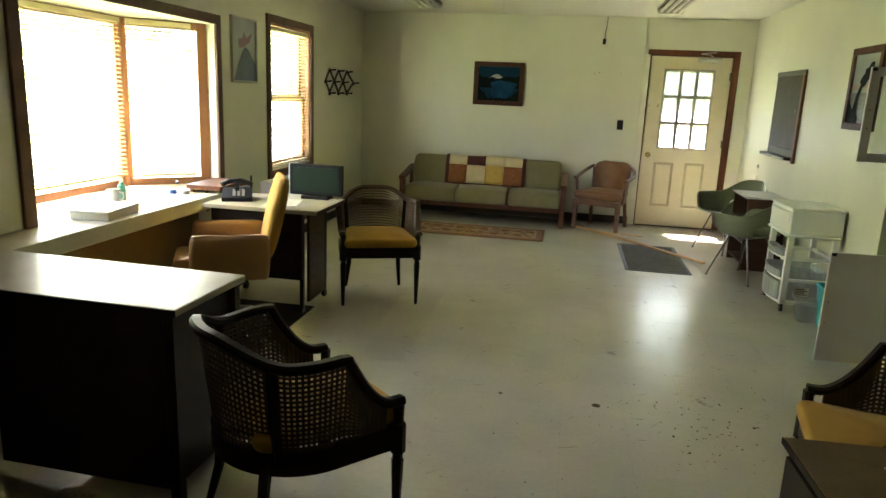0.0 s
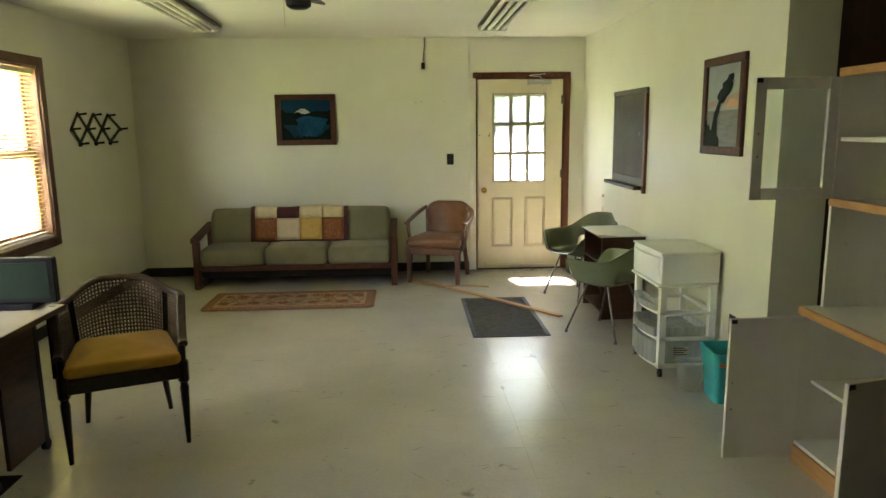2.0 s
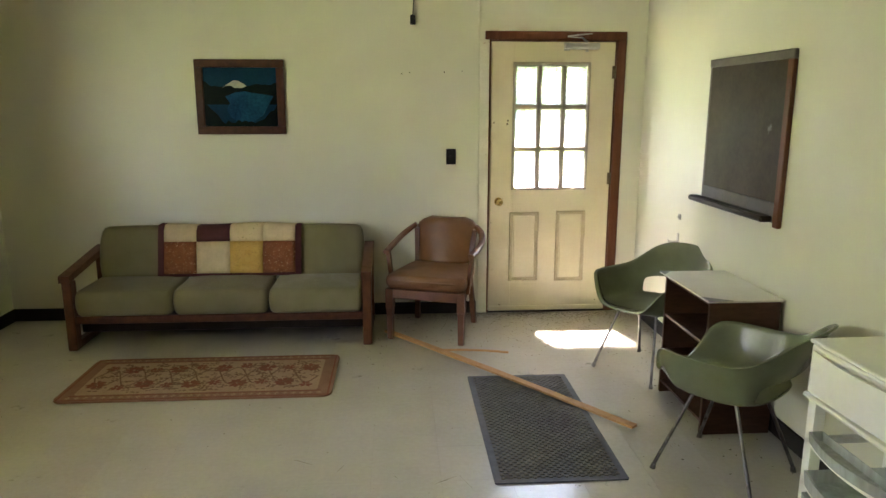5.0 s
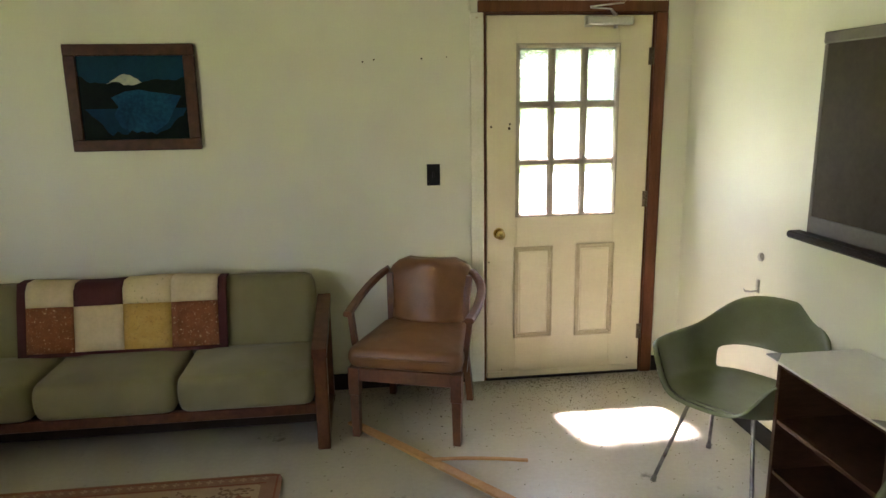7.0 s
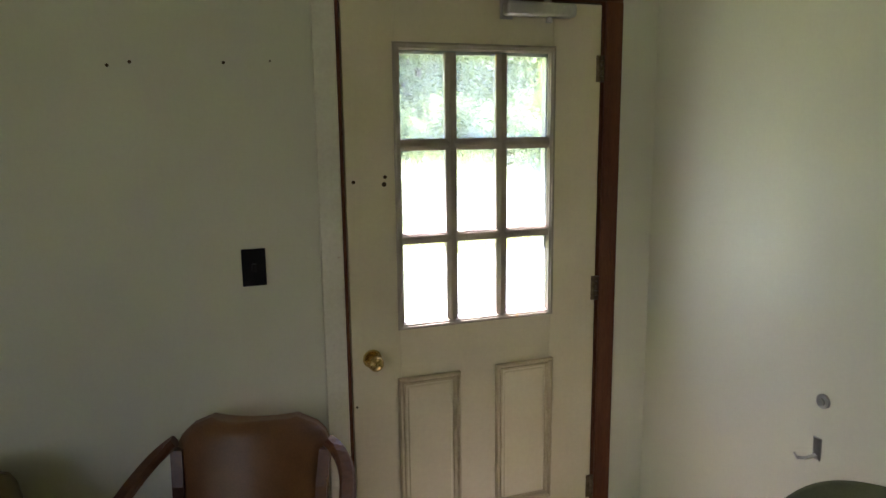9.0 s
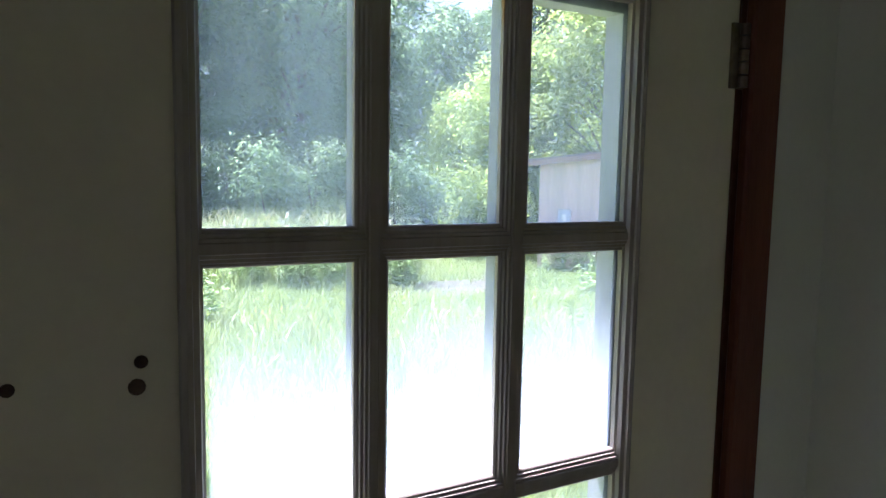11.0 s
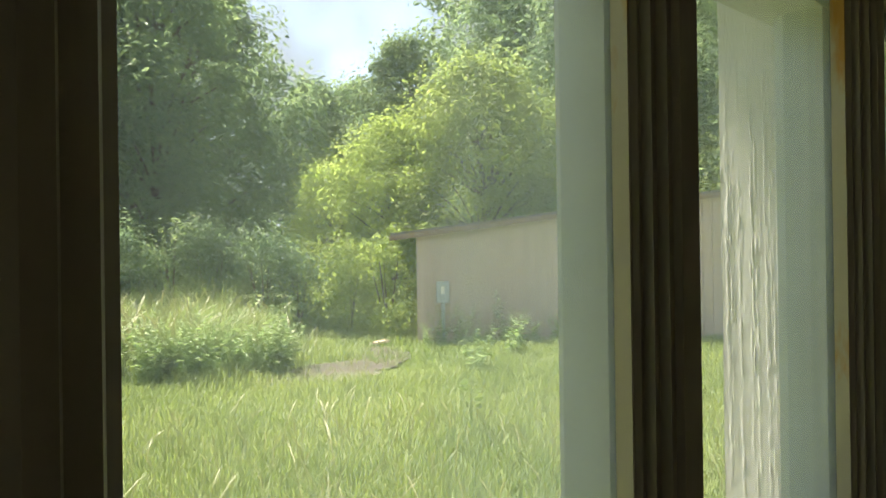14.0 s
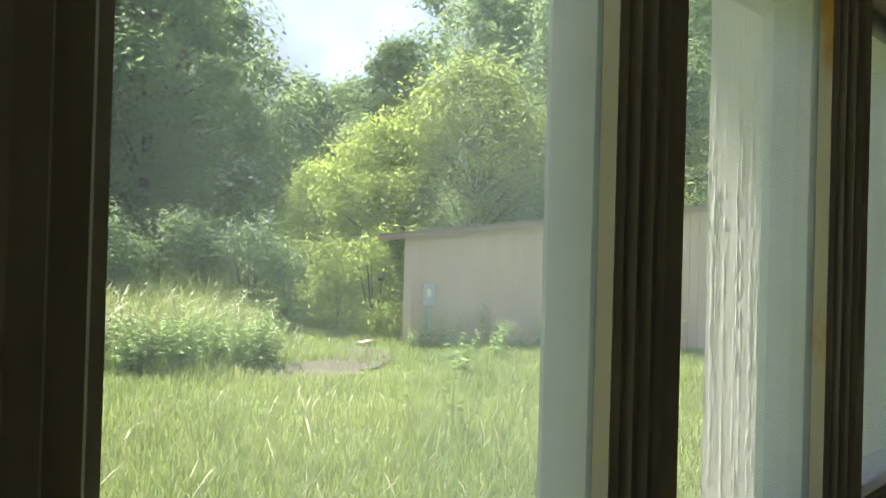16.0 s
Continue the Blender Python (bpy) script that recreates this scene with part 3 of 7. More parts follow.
for r in ROWS_Z:
    xs = (XL - 0.002, COLS[0], COLS[1], XR + 0.002)
    for a, b in zip(xs, xs[1:]):
        g0, g1 = (a if a == xs[0] else a + 0.0085), (b if b == xs[-1] else b - 0.0085)
        part("muntin", loft(B(), [[(x, y + 0.0004, r + u) for u, y in PROFILE] for x in (g0, g1)]), M["muntin"], door)
        part("muntin", loft(B(), [[(x, y + 0.0004, r + u) for u, y in OUTER] for x in (g0, g1)]), M["outer"], door)
xs, zs = (XL - 0.01, *COLS, XR + 0.01), (ZB - 0.01, *ROWS_Z, ZT + 0.01)
for x0, x1 in zip(xs, xs[1:]):
    for z0, z1 in zip(zs, zs[1:]):
        p = part("pane", box(B(), x0 + 0.002, x1 - 0.002, GLASS_Y - 0.0008, GLASS_Y + 0.0022, z0 + 0.002, z1 - 0.002), M["glass"], door, "dusty streaked glass pane with painted haze")
        p.visible_shadow = False
for x0, x1, z0, z1 in ((-0.992, -0.766, 0.252, 0.792), (-0.632, -0.406, 0.248, 0.798)):
    bm = ring(B(), x0, x1, z0, z1, [(0, 0.001), (0.001, -0.012), (0.006, -0.017), (0.010, -0.016), (0.013, -0.003), (0.018, -0.002), (0.020, -0.008), (0.026, -0.007), (0.028, 0.001)])
    part("panel_moulding", bm, M["moulding"], door)
    part("panel", box(B(), x0 + 0.034, x1 - 0.034, -0.004, 0.002, z0 + 0.034, z1 - 0.034, 0.003), M["door"], door)
knob = part("knob", ball(rod(B(), (-1.078, -0.002, 0.873), (-1.078, -0.045, 0.873), 0.010), (-1.078, -0.055, 0.873), 0.026, 1, 0.75, 1, 20), M["brass"], door, "round brass door knob", True)
part("rosette", rod(B(), (-1.078, -0.001, 0.873), (-1.078, -0.008, 0.873), 0.032, 0.028, 24), M["brass"], knob)
for z in (1.826, 1.043, 0.254):
    h = part("hinge", box(B(), -0.250, -0.214, -0.006, 0.0, z - 0.045, z + 0.045, 0.001), M["hinge"], door, "painted-over brown steel hinge")
    bm = B()
    for k in range(5):
        rod(bm, (-0.232, -0.010, z - 0.045 + k * 0.018 + 0.001), (-0.232, -0.010, z - 0.045 + k * 0.018 + 0.017), 0.007, seg=10)
    part("knuckle", bm, M["hinge"], h)
part("bottom_sweep", box(B(), -1.146, -0.234, -0.008, 0.0, 0.014, 0.05, 0.002), M["door"], door)
for x, z, r in ((-1.122, 1.462, 0.006), (-1.018, 1.475, 0.0062), (-1.022, 1.452, 0.0078), (-1.135, 0.71, 0.004), (-1.06, 0.06, 0.004), (-0.30, 0.09, 0.004)):
    part("hole", rod(B(), (x, 0.002, z), (x, -0.0012, z), r, seg=12), M["dirt"], door)
closer = part("closer", box(B(), -0.615, -0.362, -0.062, -0.010, 1.985, 2.030, 0.012, seg=3), M["steel"], door, "aluminium door closer with a folding arm", True)
part("closer_bracket", box(B(), -0.618, -0.575, -0.012, 0.0, 1.978, 2.036, 0.002), M["steel"], closer)
bm = B()
sweep(bm, [(-0.46, -0.036, 2.036), (-0.50, -0.075, 2.062), (-0.60, -0.045, 2.072)], rect(0.022, 0.006))
sweep(bm, [(-0.60, -0.045, 2.076), (-0.52, -0.09, 2.082), (-0.44, -0.11, 2.088)], rect(0.022, 0.006))
rod(bm, (-0.46, -0.036, 2.02), (-0.46, -0.036, 2.045), 0.012)
part("closer_arm", bm, M["steel"], closer)
part("closer_screw", rod(B(), (-0.455, -0.036, 1.986), (-0.455, -0.036, 1.968), 0.009, 0.012), M["steel"], closer)

frame_1 = thing("door_frame", None, "brown-stained door frame with one side repainted white", "door frame", kind="structure")
part("head_casing", box(B(), -1.195, -0.155, -0.018, 0.0, 2.052, 2.112, 0.004), M["brown"], frame_1)
part("side_casing", box(B(), -0.222, -0.155, -0.018, 0.0, 0.0, 2.052, 0.004), M["brown"], frame_1)
part("side_casing", box(B(), -1.236, -1.164, -0.014, 0.0, 0.0, 2.052, 0.003), M["oldwhite"], frame_1, "white-painted side casing")
part("side_casing_edge", box(B(), -1.1635, -1.152, -0.010, 0.0, 0.0, 2.051, 0.001), M["brown"], frame_1)
part("jamb", box(B(), -1.170, -1.152, 0.002, T + 0.01, 0.0, 2.064, 0.001), M["brown"], frame_1)
part("jamb", box(B(), -0.228, -0.211, 0.002, T + 0.01, 0.0, 2.064, 0.001), M["brown"], frame_1)
part("jamb_head", box(B(), -1.152, -0.228, 0.002, T + 0.01, 2.046, 2.064, 0.001), M["brown"], frame_1)
part("stop", box(B(), -1.1515, -1.134, 0.0455, 0.062, 0.0105, 2.0455, 0.001), M["brown"], frame_1)
part("stop", box(B(), -0.246, -0.2285, 0.0455, 0.062, 0.0105, 2.0455, 0.001), M["brown"], frame_1)
part("stop", box(B(), -1.1335, -0.2465, 0.0455, 0.062, 2.028, 2.0455, 0.001), M["brown"], frame_1)
# threshold coloured black to paint in the dark gap below the door
part("threshold", box(B(), -1.152, -0.228, -0.012, T + 0.02, -0.003, 0.010, 0.003), M["black"], frame_1, "threshold blackened for the dark gap under the door")

# outer trim beside the door: a rough-sawn post and board
bm = B()
rng = random.Random(3)
n = 90
ys = [0.165 + 0.128 * i / n for i in range(n + 1)]
lift = [rng.uniform(0.0005, 0.0042) if rng.random() < 0.5 else 0 for _ in ys]
rings = []
for zi in range(601):
    z = -0.25 + 2.85 * zi / 600
    row = []
    for i, y in enumerate(ys):
        wob = 0.003 * math.sin(z * 1.7 + i * 0.05) + 0.003 * noise.noise((y * 8, 0, z * 1.1)) + 0.0009 * noise.noise((y * 60, 5, z * 18))
        row.append((-0.200 - lift[i] * max(0.0, 0.35 + 1.3 * noise.noise((y * 260, 3, z * 55)) + 0.5 * noise.noise((y * 90, 9, z * 12))) * 0.38, y + wob * (0 < i < n), z))
    rings.append(row + [(-0.06, ys[-1], z), (-0.06, ys[0], z)])
loft(bm, rings)
solid("porch_post", bm, M["roughpost"], "rough-sawn white-painted post beside the door outside", "post", kind="structure")
solid("door_step", box(B(), -1.45, 0.1, T + 0.01, 0.80, -0.25, -0.06, 0.01), mat("concrete", (0.42, 0.40, 0.36), (0.33, 0.31, 0.27), 0.85, scale=5, fine=80, bump=0.4),
      "concrete door step", "step", kind="structure")

# ---------------------------------------------------------------- windows in the west wall
def blinds(parent, p0, p1, z0, z1, pitch=0.03, tilt=24, depth=0.024, name="blind"):
    """Slatted blinds hung between two points at the head, facing across."""
    p0, p1 = Vector(p0), Vector(p1)
    d = (p1 - p0).normalized()
    side = Vector((d.y, -d.x, 0))
    ob = thing(name, None, "cream horizontal slat blind, lowered and tilted open", "blind", "window blinds")
    c, s = math.cos(radians(tilt)) * depth / 2, math.sin(radians(tilt)) * depth / 2
    up = Vector((0, 0, 1))
    k, z = 0, z1 - 0.045
    me = None
    while z > z0 + 0.02:
        if me is None:
            bm = B()
            prof = [side * (-c) + up * (-s), side * 0 + up * 0.0025, side * c + up * s, side * c + up * (s + 0.0008), up * 0.0035, side * (-c) + up * (-s + 0.0008)]
            loft(bm, [[p0 + v for v in prof], [p1 + v for v in prof]])
            me = mesh_of("slat", bm, M["blind"])
        sl = new("slat", me)
        sl.parent = ob
        sl.location = (0, 0, z)
        z -= pitch
    bm = B()
    sweep(bm, [p0 + up * (z1 - 0.02), p1 + up * (z1 - 0.02)], rect(0.03, 0.035))
    part("headrail", bm, M["blind"], ob)
    bm = B()
    sweep(bm, [p0 + up * (z0 + 0.012), p1 + up * (z0 + 0.012)], rect(0.026, 0.014))
    part("bottom_rail", bm, M["blind"], ob)
    for f in (0.15, 0.85):
        q = p0.lerp(p1, f) + side * (depth / 2)
        part("cord", rod(B(), q + up * z0, q + up * z1, 0.0012, seg=5), M["blind"], ob)
    q = p0.lerp(p1, 0.12) + side * 0.02
    part("wand", rod(B(), q + up * (z1 - 0.55), q + up * (z1 - 0.04), 0.004, seg=6), M["clear"], ob)
    return ob


win = thing("window_1", None, "brown-framed sash window with cream blinds", "window", kind="structure")
WY0, WY1, WZ0, WZ1 = -2.82, -1.845, 0.735, 2.045
part("casing", box(B(), LX, LX + 0.02, WY0 - 0.07, WY0, WZ0 - 0.07, WZ1 + 0.07, 0.004), M["darkbrown"], win)
part("casing", box(B(), LX, LX + 0.02, WY1, WY1 + 0.07, WZ0 - 0.07, WZ1 + 0.07, 0.004), M["darkbrown"], win)
part("casing", box(B(), LX, LX + 0.02, WY0, WY1, WZ1, WZ1 + 0.07, 0.004), M["darkbrown"], win)
part("sill", box(B(), LX, LX + 0.035, WY0, WY1, WZ0 - 0.07, WZ0, 0.006), M["darkbrown"], win)
part("jamb", box(B(), LX - T, LX - 0.001, WY0, WY0 + 0.015, WZ0, WZ1), M["jamb"], win)
part("jamb", box(B(), LX - T, LX - 0.001, WY1 - 0.015, WY1, WZ0, WZ1), M["jamb"], win)
part("jamb_head", box(B(), LX - T, LX - 0.001, WY0 + 0.015, WY1 - 0.015, WZ1 - 0.015, WZ1), M["jamb"], win)
part("stool", box(B(), LX - T, LX - 0.001, WY0 + 0.015, WY1 - 0.015, WZ0, WZ0 + 0.02), M["oldwhite"], win)


def sash(parent, x, z0, z1, name="sash"):
    y0, y1 = WY0 + 0.016, WY1 - 0.016
    bm = B()
    for a in ((y0, y0 + 0.045, z0, z1), (y1 - 0.045, y1, z0, z1), (y0 + 0.045, y1 - 0.045, z0, z0 + 0.05), (y0 + 0.045, y1 - 0.045, z1 - 0.04, z1)):
        box(bm, x - 0.03, x, a[0], a[1], a[2], a[3], 0.002)
    ob = part(name, bm, M["jamb"], parent)
    p = part("pane", box(B(), x - 0.017, x - 0.013, y0 + 0.043, y1 - 0.043, z0 + 0.048, z1 - 0.038), M["winglass"], ob)
    p.visible_shadow = False


sash(win, LX - 0.060, WZ0 + 0.021, 1.40)
sash(win, LX - 0.095, 1.37, WZ1 - 0.016)
blinds(win, (LX - 0.025, WY0 + 0.03, 0), (LX - 0.025, WY1 - 0.03, 0), WZ0 + 0.03, WZ1 - 0.02)

# bay window: two angled sides and a wide front
bay = thing("window_2", None, "bay window with angled side lights, brown frames and blinds", "window", kind="structure")
BZ0, BZ1 = 0.70, 1.93
PA, PB, PC, PD = (-4.80, -3.79), (-5.24, -4.20), (-5.24, -5.29), (-4.80, -5.70)
part("casing", box(B(), LX, LX + 0.022, -3.79, -3.72, 0.66, 2.0, 0.004), M["darkbrown"], bay)
part("casing", box(B(), LX, LX + 0.022, -5.78, -5.70, 0.66, 2.0, 0.004), M["darkbrown"], bay)
part("casing", box(B(), LX, LX + 0.022, -5.70, -3.79, 1.93, 2.0, 0.004), M["darkbrown"], bay, "dark casing with peeled paint")
poly = [(LX + 0.001, -3.79), PA, PB, PC, PD, (LX + 0.001, -5.70)]
part("bay_soffit", plate(B(), [(-4.70, -3.74), (-4.84, -3.74), (-5.32, -4.17), (-5.32, -5.32), (-4.84, -5.75), (-4.70, -5.75)], 0.1, "z", BZ1 - 0.001), M["ceiling"], bay)
part("bay_floor", plate(B(), [(-4.72, -3.74), (-4.84, -3.74), (-5.32, -4.17), (-5.32, -5.32), (-4.84, -5.75), (-4.72, -5.75)], 0.5, "z", 0.20), M["siding"], bay)


def light(parent, p, q):
    """One framed light of the bay from p to q with its pane and blind."""
    p, q = Vector((*p, 0)), Vector((*q, 0))
    d = (q - p).normalized()
    bm = B()
    up = Vector((0, 0, 1))
    e = 0.045
    for s in (p + d * e / 2, q - d * e / 2):
        sweep(bm, [s + up * BZ0, s + up * BZ1], rect(e, 0.07), up=d)
    for z in (BZ0 + 0.045, BZ1 - 0.03):
        sweep(bm, [p + d * e + up * z, q - d * e + up * z], rect(0.07, 0.09 if z < 1 else 0.06))
    ob = part("light_frame", bm, M["jamb"], parent)
    bm = B()
    sweep(bm, [p + d * e + up * 1.3, q - d * e + up * 1.3], rect(0.005, 1.14))
    g = part("pane", bm, M["winglass"], ob)
    g.visible_shadow = False


for p, q in ((PA, PB), (PB, PC), (PC, PD)):
    light(bay, p, q)
for x, y in (PB, PC):
    part("post", box(B(), x - 0.035, x + 0.035, y - 0.035, y + 0.035, BZ0, BZ1, 0.004), M["jamb"], bay)
part("reveal", box(B(), -4.80, LX - 0.001, -3.788, -3.77, BZ0, BZ1), M["jamb"], bay)
part("reveal", box(B(), -4.80, LX - 0.001, -5.72, -5.702, BZ0, BZ1), M["jamb"], bay)
blinds(bay, (-4.845, -3.90, 0), (-5.165, -4.20, 0), BZ0 + 0.10, BZ1 - 0.01)
blinds(bay, (-5.175, -4.27, 0), (-5.175, -5.22, 0), BZ0 + 0.12, BZ1 - 0.01)
part("latch", box(B(), -4.80, -4.775, -3.80, -3.765, 1.42, 1.46, 0.004), M["brass"], bay)
part("crank", sweep(B(), [(-4.93, -4.02, 0.765), (-4.91, -4.06, 0.775), (-4.88, -4.10, 0.765)], rect(0.02, 0.014)), M["blackplastic"], bay)

# ---------------------------------------------------------------- outside
GZ = -0.25
bm = B()
def ground_z(x, y):
    r = max(0.0, math.hypot(x + 0.7, y) - 3)
    return GZ + 0.05 * noise.noise((x * 0.25, y * 0.25, 1.0)) * min(1, r / 4)
steps = [-400, -120, -60, -30] + [-20 + i for i in range(56)] + [40, 60, 120, 400]
grid = [[bm.verts.new((x, y, ground_z(x, y) if (y > 0.4 or x < -5.4 or x > 2 or y < -10) else GZ - 0.02)) for x in steps] for y in steps]
for r0, r1 in zip(grid, grid[1:]):
    for i in range(len(steps) - 1):
        bm.faces.new((r0[i], r0[i + 1], r1[i + 1], r1[i]))
solid("ground", bm, M["soil"], "rough overgrown grassy ground", "ground", kind="structure", smooth=True)

view = Vector((0.66, 0.75, 0))
right = Vector((0.75, -0.66, 0))
SC = Vector((8.05, 11.45, GZ))


def at_shed(u, v, z=0.0):
    """A place u along the shed's front and v behind it."""
    return SC + right * u + view * v + Vector((0, 0, z))


shed_m = Matrix.Translation(SC) @ Matrix((( right.x, view.x, 0, 0), (right.y, view.y, 0, 0), (0, 0, 1, 0), (0, 0, 0, 1)))
shed = thing("shed", shed_m, "weathered grey board shed with a low sloping roof", "shed")
SH, SLOPE, SW, SD = 2.36, 0.115, 7.2, 3.0
bm = B()
loft(bm, [[(0, v, 0), (SW, v, 0), (SW, v, SH + SLOPE * SW), (0, v, SH)] for v in (0.05, SD)])
part("wall", bm, M["siding"], shed)
k = 0
while k * 0.204 < SW - 0.01:
    u0, u1 = k * 0.204 + 0.004, min(SW, k * 0.204 + 0.200)
    part("board", loft(B(), [[(u0, v, 0.02), (u1, v, 0.02), (u1, v, SH + SLOPE * u1 - 0.03), (u0, v, SH + SLOPE * u0 - 0.03)] for v in (0.028, 0.049)]), M["siding"], shed)
    k += 1
bm = B()
loft(bm, [[(-0.55, v, SH - 0.09 + d), (SW + 0.3, v, SH + SLOPE * (SW + 0.3) + d), (SW + 0.3, v, SH + SLOPE * (SW + 0.3) + 0.09 + d), (-0.55, v, SH + d)] for v, d in ((-0.12, 0), (SD + 0.2, 0))])
part("roof", bm, M["roofing"], shed)
part("fascia", loft(B(), [[(-0.56, v, SH - 0.16), (SW, v, SH + SLOPE * SW - 0.07), (SW, v, SH + SLOPE * SW + 0.03), (-0.56, v, SH - 0.05)] for v in (-0.145, -0.121)]), M["fascia"], shed)
meter = part("meter_box", box(B(), 0.42, 0.70, -0.10, 0.026, 0.86, 1.32, 0.012), M["greybox"], shed, "grey metal electric meter box")
part("meter_label", box(B(), 0.52, 0.60, -0.106, -0.1005, 1.06, 1.22), M["paper"], meter)
part("conduit", rod(B(), (0.56, -0.03, 0.0), (0.56, -0.03, 0.86), 0.04), M["greybox"], meter)
EARTH = ((-3.4, -4.0), (-1.9, -4.7), (-0.6, -4.3), (-0.1, -3.1), (0.1, -1.9), (-0.3, -0.9), (-0.9, -0.4), (-1.2, -1.2), (-1.0, -2.2), (-1.7, -2.9))
rim = []
for (x0, y0), (x1, y1) in zip(EARTH, EARTH[1:] + EARTH[:1]):
    for k in range(9):
        x, y = x0 + (x1 - x0) * k / 9, y0 + (y1 - y0) * k / 9
        x, y = x * 0.92 - 0.1 + 0.22 * noise.noise((x * 3, y * 3, 1)), y * 0.92 - 0.2 + 0.22 * noise.noise((x * 3, y * 3, 5))
        rim.append((SC.x + x * right.x + y * view.x, SC.y + x * right.y + y * view.y))
solid("earth_patch", plate(B(), rim, 0.03, "z", GZ + 0.002),
      M["path"], "bare earth path in the grass", "path", kind="structure")
solid("old_board", box(B(), -0.22, 0.22, -0.08, 0.08, 0.0, 0.05, 0.01), M["siding"], "pale board lying on the ground", "board",
      m=Matrix.Translation(SC + right * -0.75 + view * -0.35 + Vector((0, 0, 0.06))) @ Matrix.Rotation(0.4, 4, "Z"))

# ---------------------------------------------------------------- sofa
def cushion(bm, x0, x1, y0, y1, z0, z1, r=0.05, puff=0.02, n=10):
    """A soft pillow block with rounded edges and a slight swell."""
    rings = []
    for k in range(n + 1):
        a = math.pi * k / n
        z = (z0 + z1) / 2 - math.cos(a) * (z1 - z0) / 2
        inset = r * (1 - math.sin(a) ** 0.5)
        ring_pts = []
        xa, xb, ya, yb = x0 + inset, x1 - inset, y0 + inset, y1 - inset
        cr = r
        m = 6
        for cx, cy, s in ((xb - cr, yb - cr, 0), (xa + cr, yb - cr, 1), (xa + cr, ya + cr, 2), (xb - cr, ya + cr, 3)):
            for i in range(m + 1):
                t = (s + i / m) * math.pi / 2
                ring_pts.append((cx + cr * math.cos(t), cy + cr * math.sin(t), z))
        rings.append(ring_pts)
    vv = [[bm.verts.new(p) for p in rr] for rr in rings]
    cnt = len(rings[0])
    for a, b in zip(vv, vv[1:]):
        for i in range(cnt):
            bm.faces.new((a[i], a[(i + 1) % cnt], b[(i + 1) % cnt], b[i]))
    for loop, sgn in ((vv[0], -1), (vv[-1], 1)):
        c = Vector((sum(v.co.x for v in loop) / cnt, sum(v.co.y for v in loop) / cnt, loop[0].co.z))
        prev = loop
        for f in (0.8, 0.55, 0.25):
            cur = [bm.verts.new(c.lerp(v.co, f) + Vector((0, 0, sgn * puff * (1 - f * f)))) for v in loop]
            for i in range(cnt):
                bm.faces.new((prev[i], prev[(i + 1) % cnt], cur[(i + 1) % cnt], cur[i]))
            prev = cur
        mid = bm.verts.new(c + Vector((0, 0, sgn * puff)))
        for i in range(cnt):
            bm.faces.new((prev[i], prev[(i + 1) % cnt], mid))
    return bm


sofa = thing("sofa", pose(-3.02, -0.40, 0), "three-seat sofa with sage cushions on a walnut frame", "sofa")
W2 = 0.985
for s in (-1, 1):
    x = s * (W2 - 0.02)
    part("front_leg", box(B(), x - 0.030, x + 0.030, -0.295, -0.215, 0.0, 0.465, 0.006), M["sofawood"], sofa)
    part("back_leg", box(B(), x - 0.030, x + 0.030, 0.235, 0.295, 0.0, 0.555, 0.006), M["sofawood"], sofa)
    bm = loft(B(), [[(x - 0.034, y, z), (x + 0.034, y, z), (x + 0.034, y, z + 0.045), (x - 0.034, y, z + 0.045)] for y, z in ((-0.315, 0.466), (0.30, 0.556))])
    part("armrest", bm, M["sofawood"], sofa)
    part("floor_runner", box(B(), x - 0.026, x + 0.026, -0.214, 0.234, 0.0, 0.05, 0.005), M["sofawood"], sofa)
part("front_rail", box(B(), -W2 + 0.012, W2 - 0.012, -0.27, -0.235, 0.175, 0.227, 0.005), M["sofawood"], sofa)
part("back_rail", box(B(), -W2 + 0.012, W2 - 0.012, 0.24, 0.275, 0.20, 0.28, 0.005), M["sofawood"], sofa)
part("seat_deck", box(B(), -W2 + 0.045, W2 - 0.045, -0.234, 0.239, 0.195, 0.227), M["ebony"], sofa)
# added black block: makes the space under the sofa as dark as shade
part("dust_cover", box(B(), -W2 + 0.05, W2 - 0.05, -0.20, 0.235, 0.10, 0.194, 0.004), M["ebony"], sofa, "black block standing in for the shade under the seat")
for k in range(3):
    a = -0.935 + k * 0.6235
    part("seat_cushion", cushion(B(), a + 0.003, a + 0.6205, -0.30, 0.16, 0.229, 0.402, 0.042, 0.022), M["sofa"], sofa, smooth=True)
    bm = cushion(B(), a + 0.003, a + 0.6205, -0.08, 0.10, 0.0, 0.40, 0.06, 0.008)
    bmesh.ops.transform(bm, matrix=Matrix.Translation((0, 0.155, 0.348)) @ Matrix.Rotation(radians(-13), 4, "X"), verts=bm.verts)
    part("back_cushion", bm, M["sofa"], sofa, smooth=True)

# patchwork throw over the back cushions
quilt = thing("patchwork_quilt", pose(-3.02, -0.40, 0), "patchwork quilt of floral and plain squares over the sofa back", "quilt")
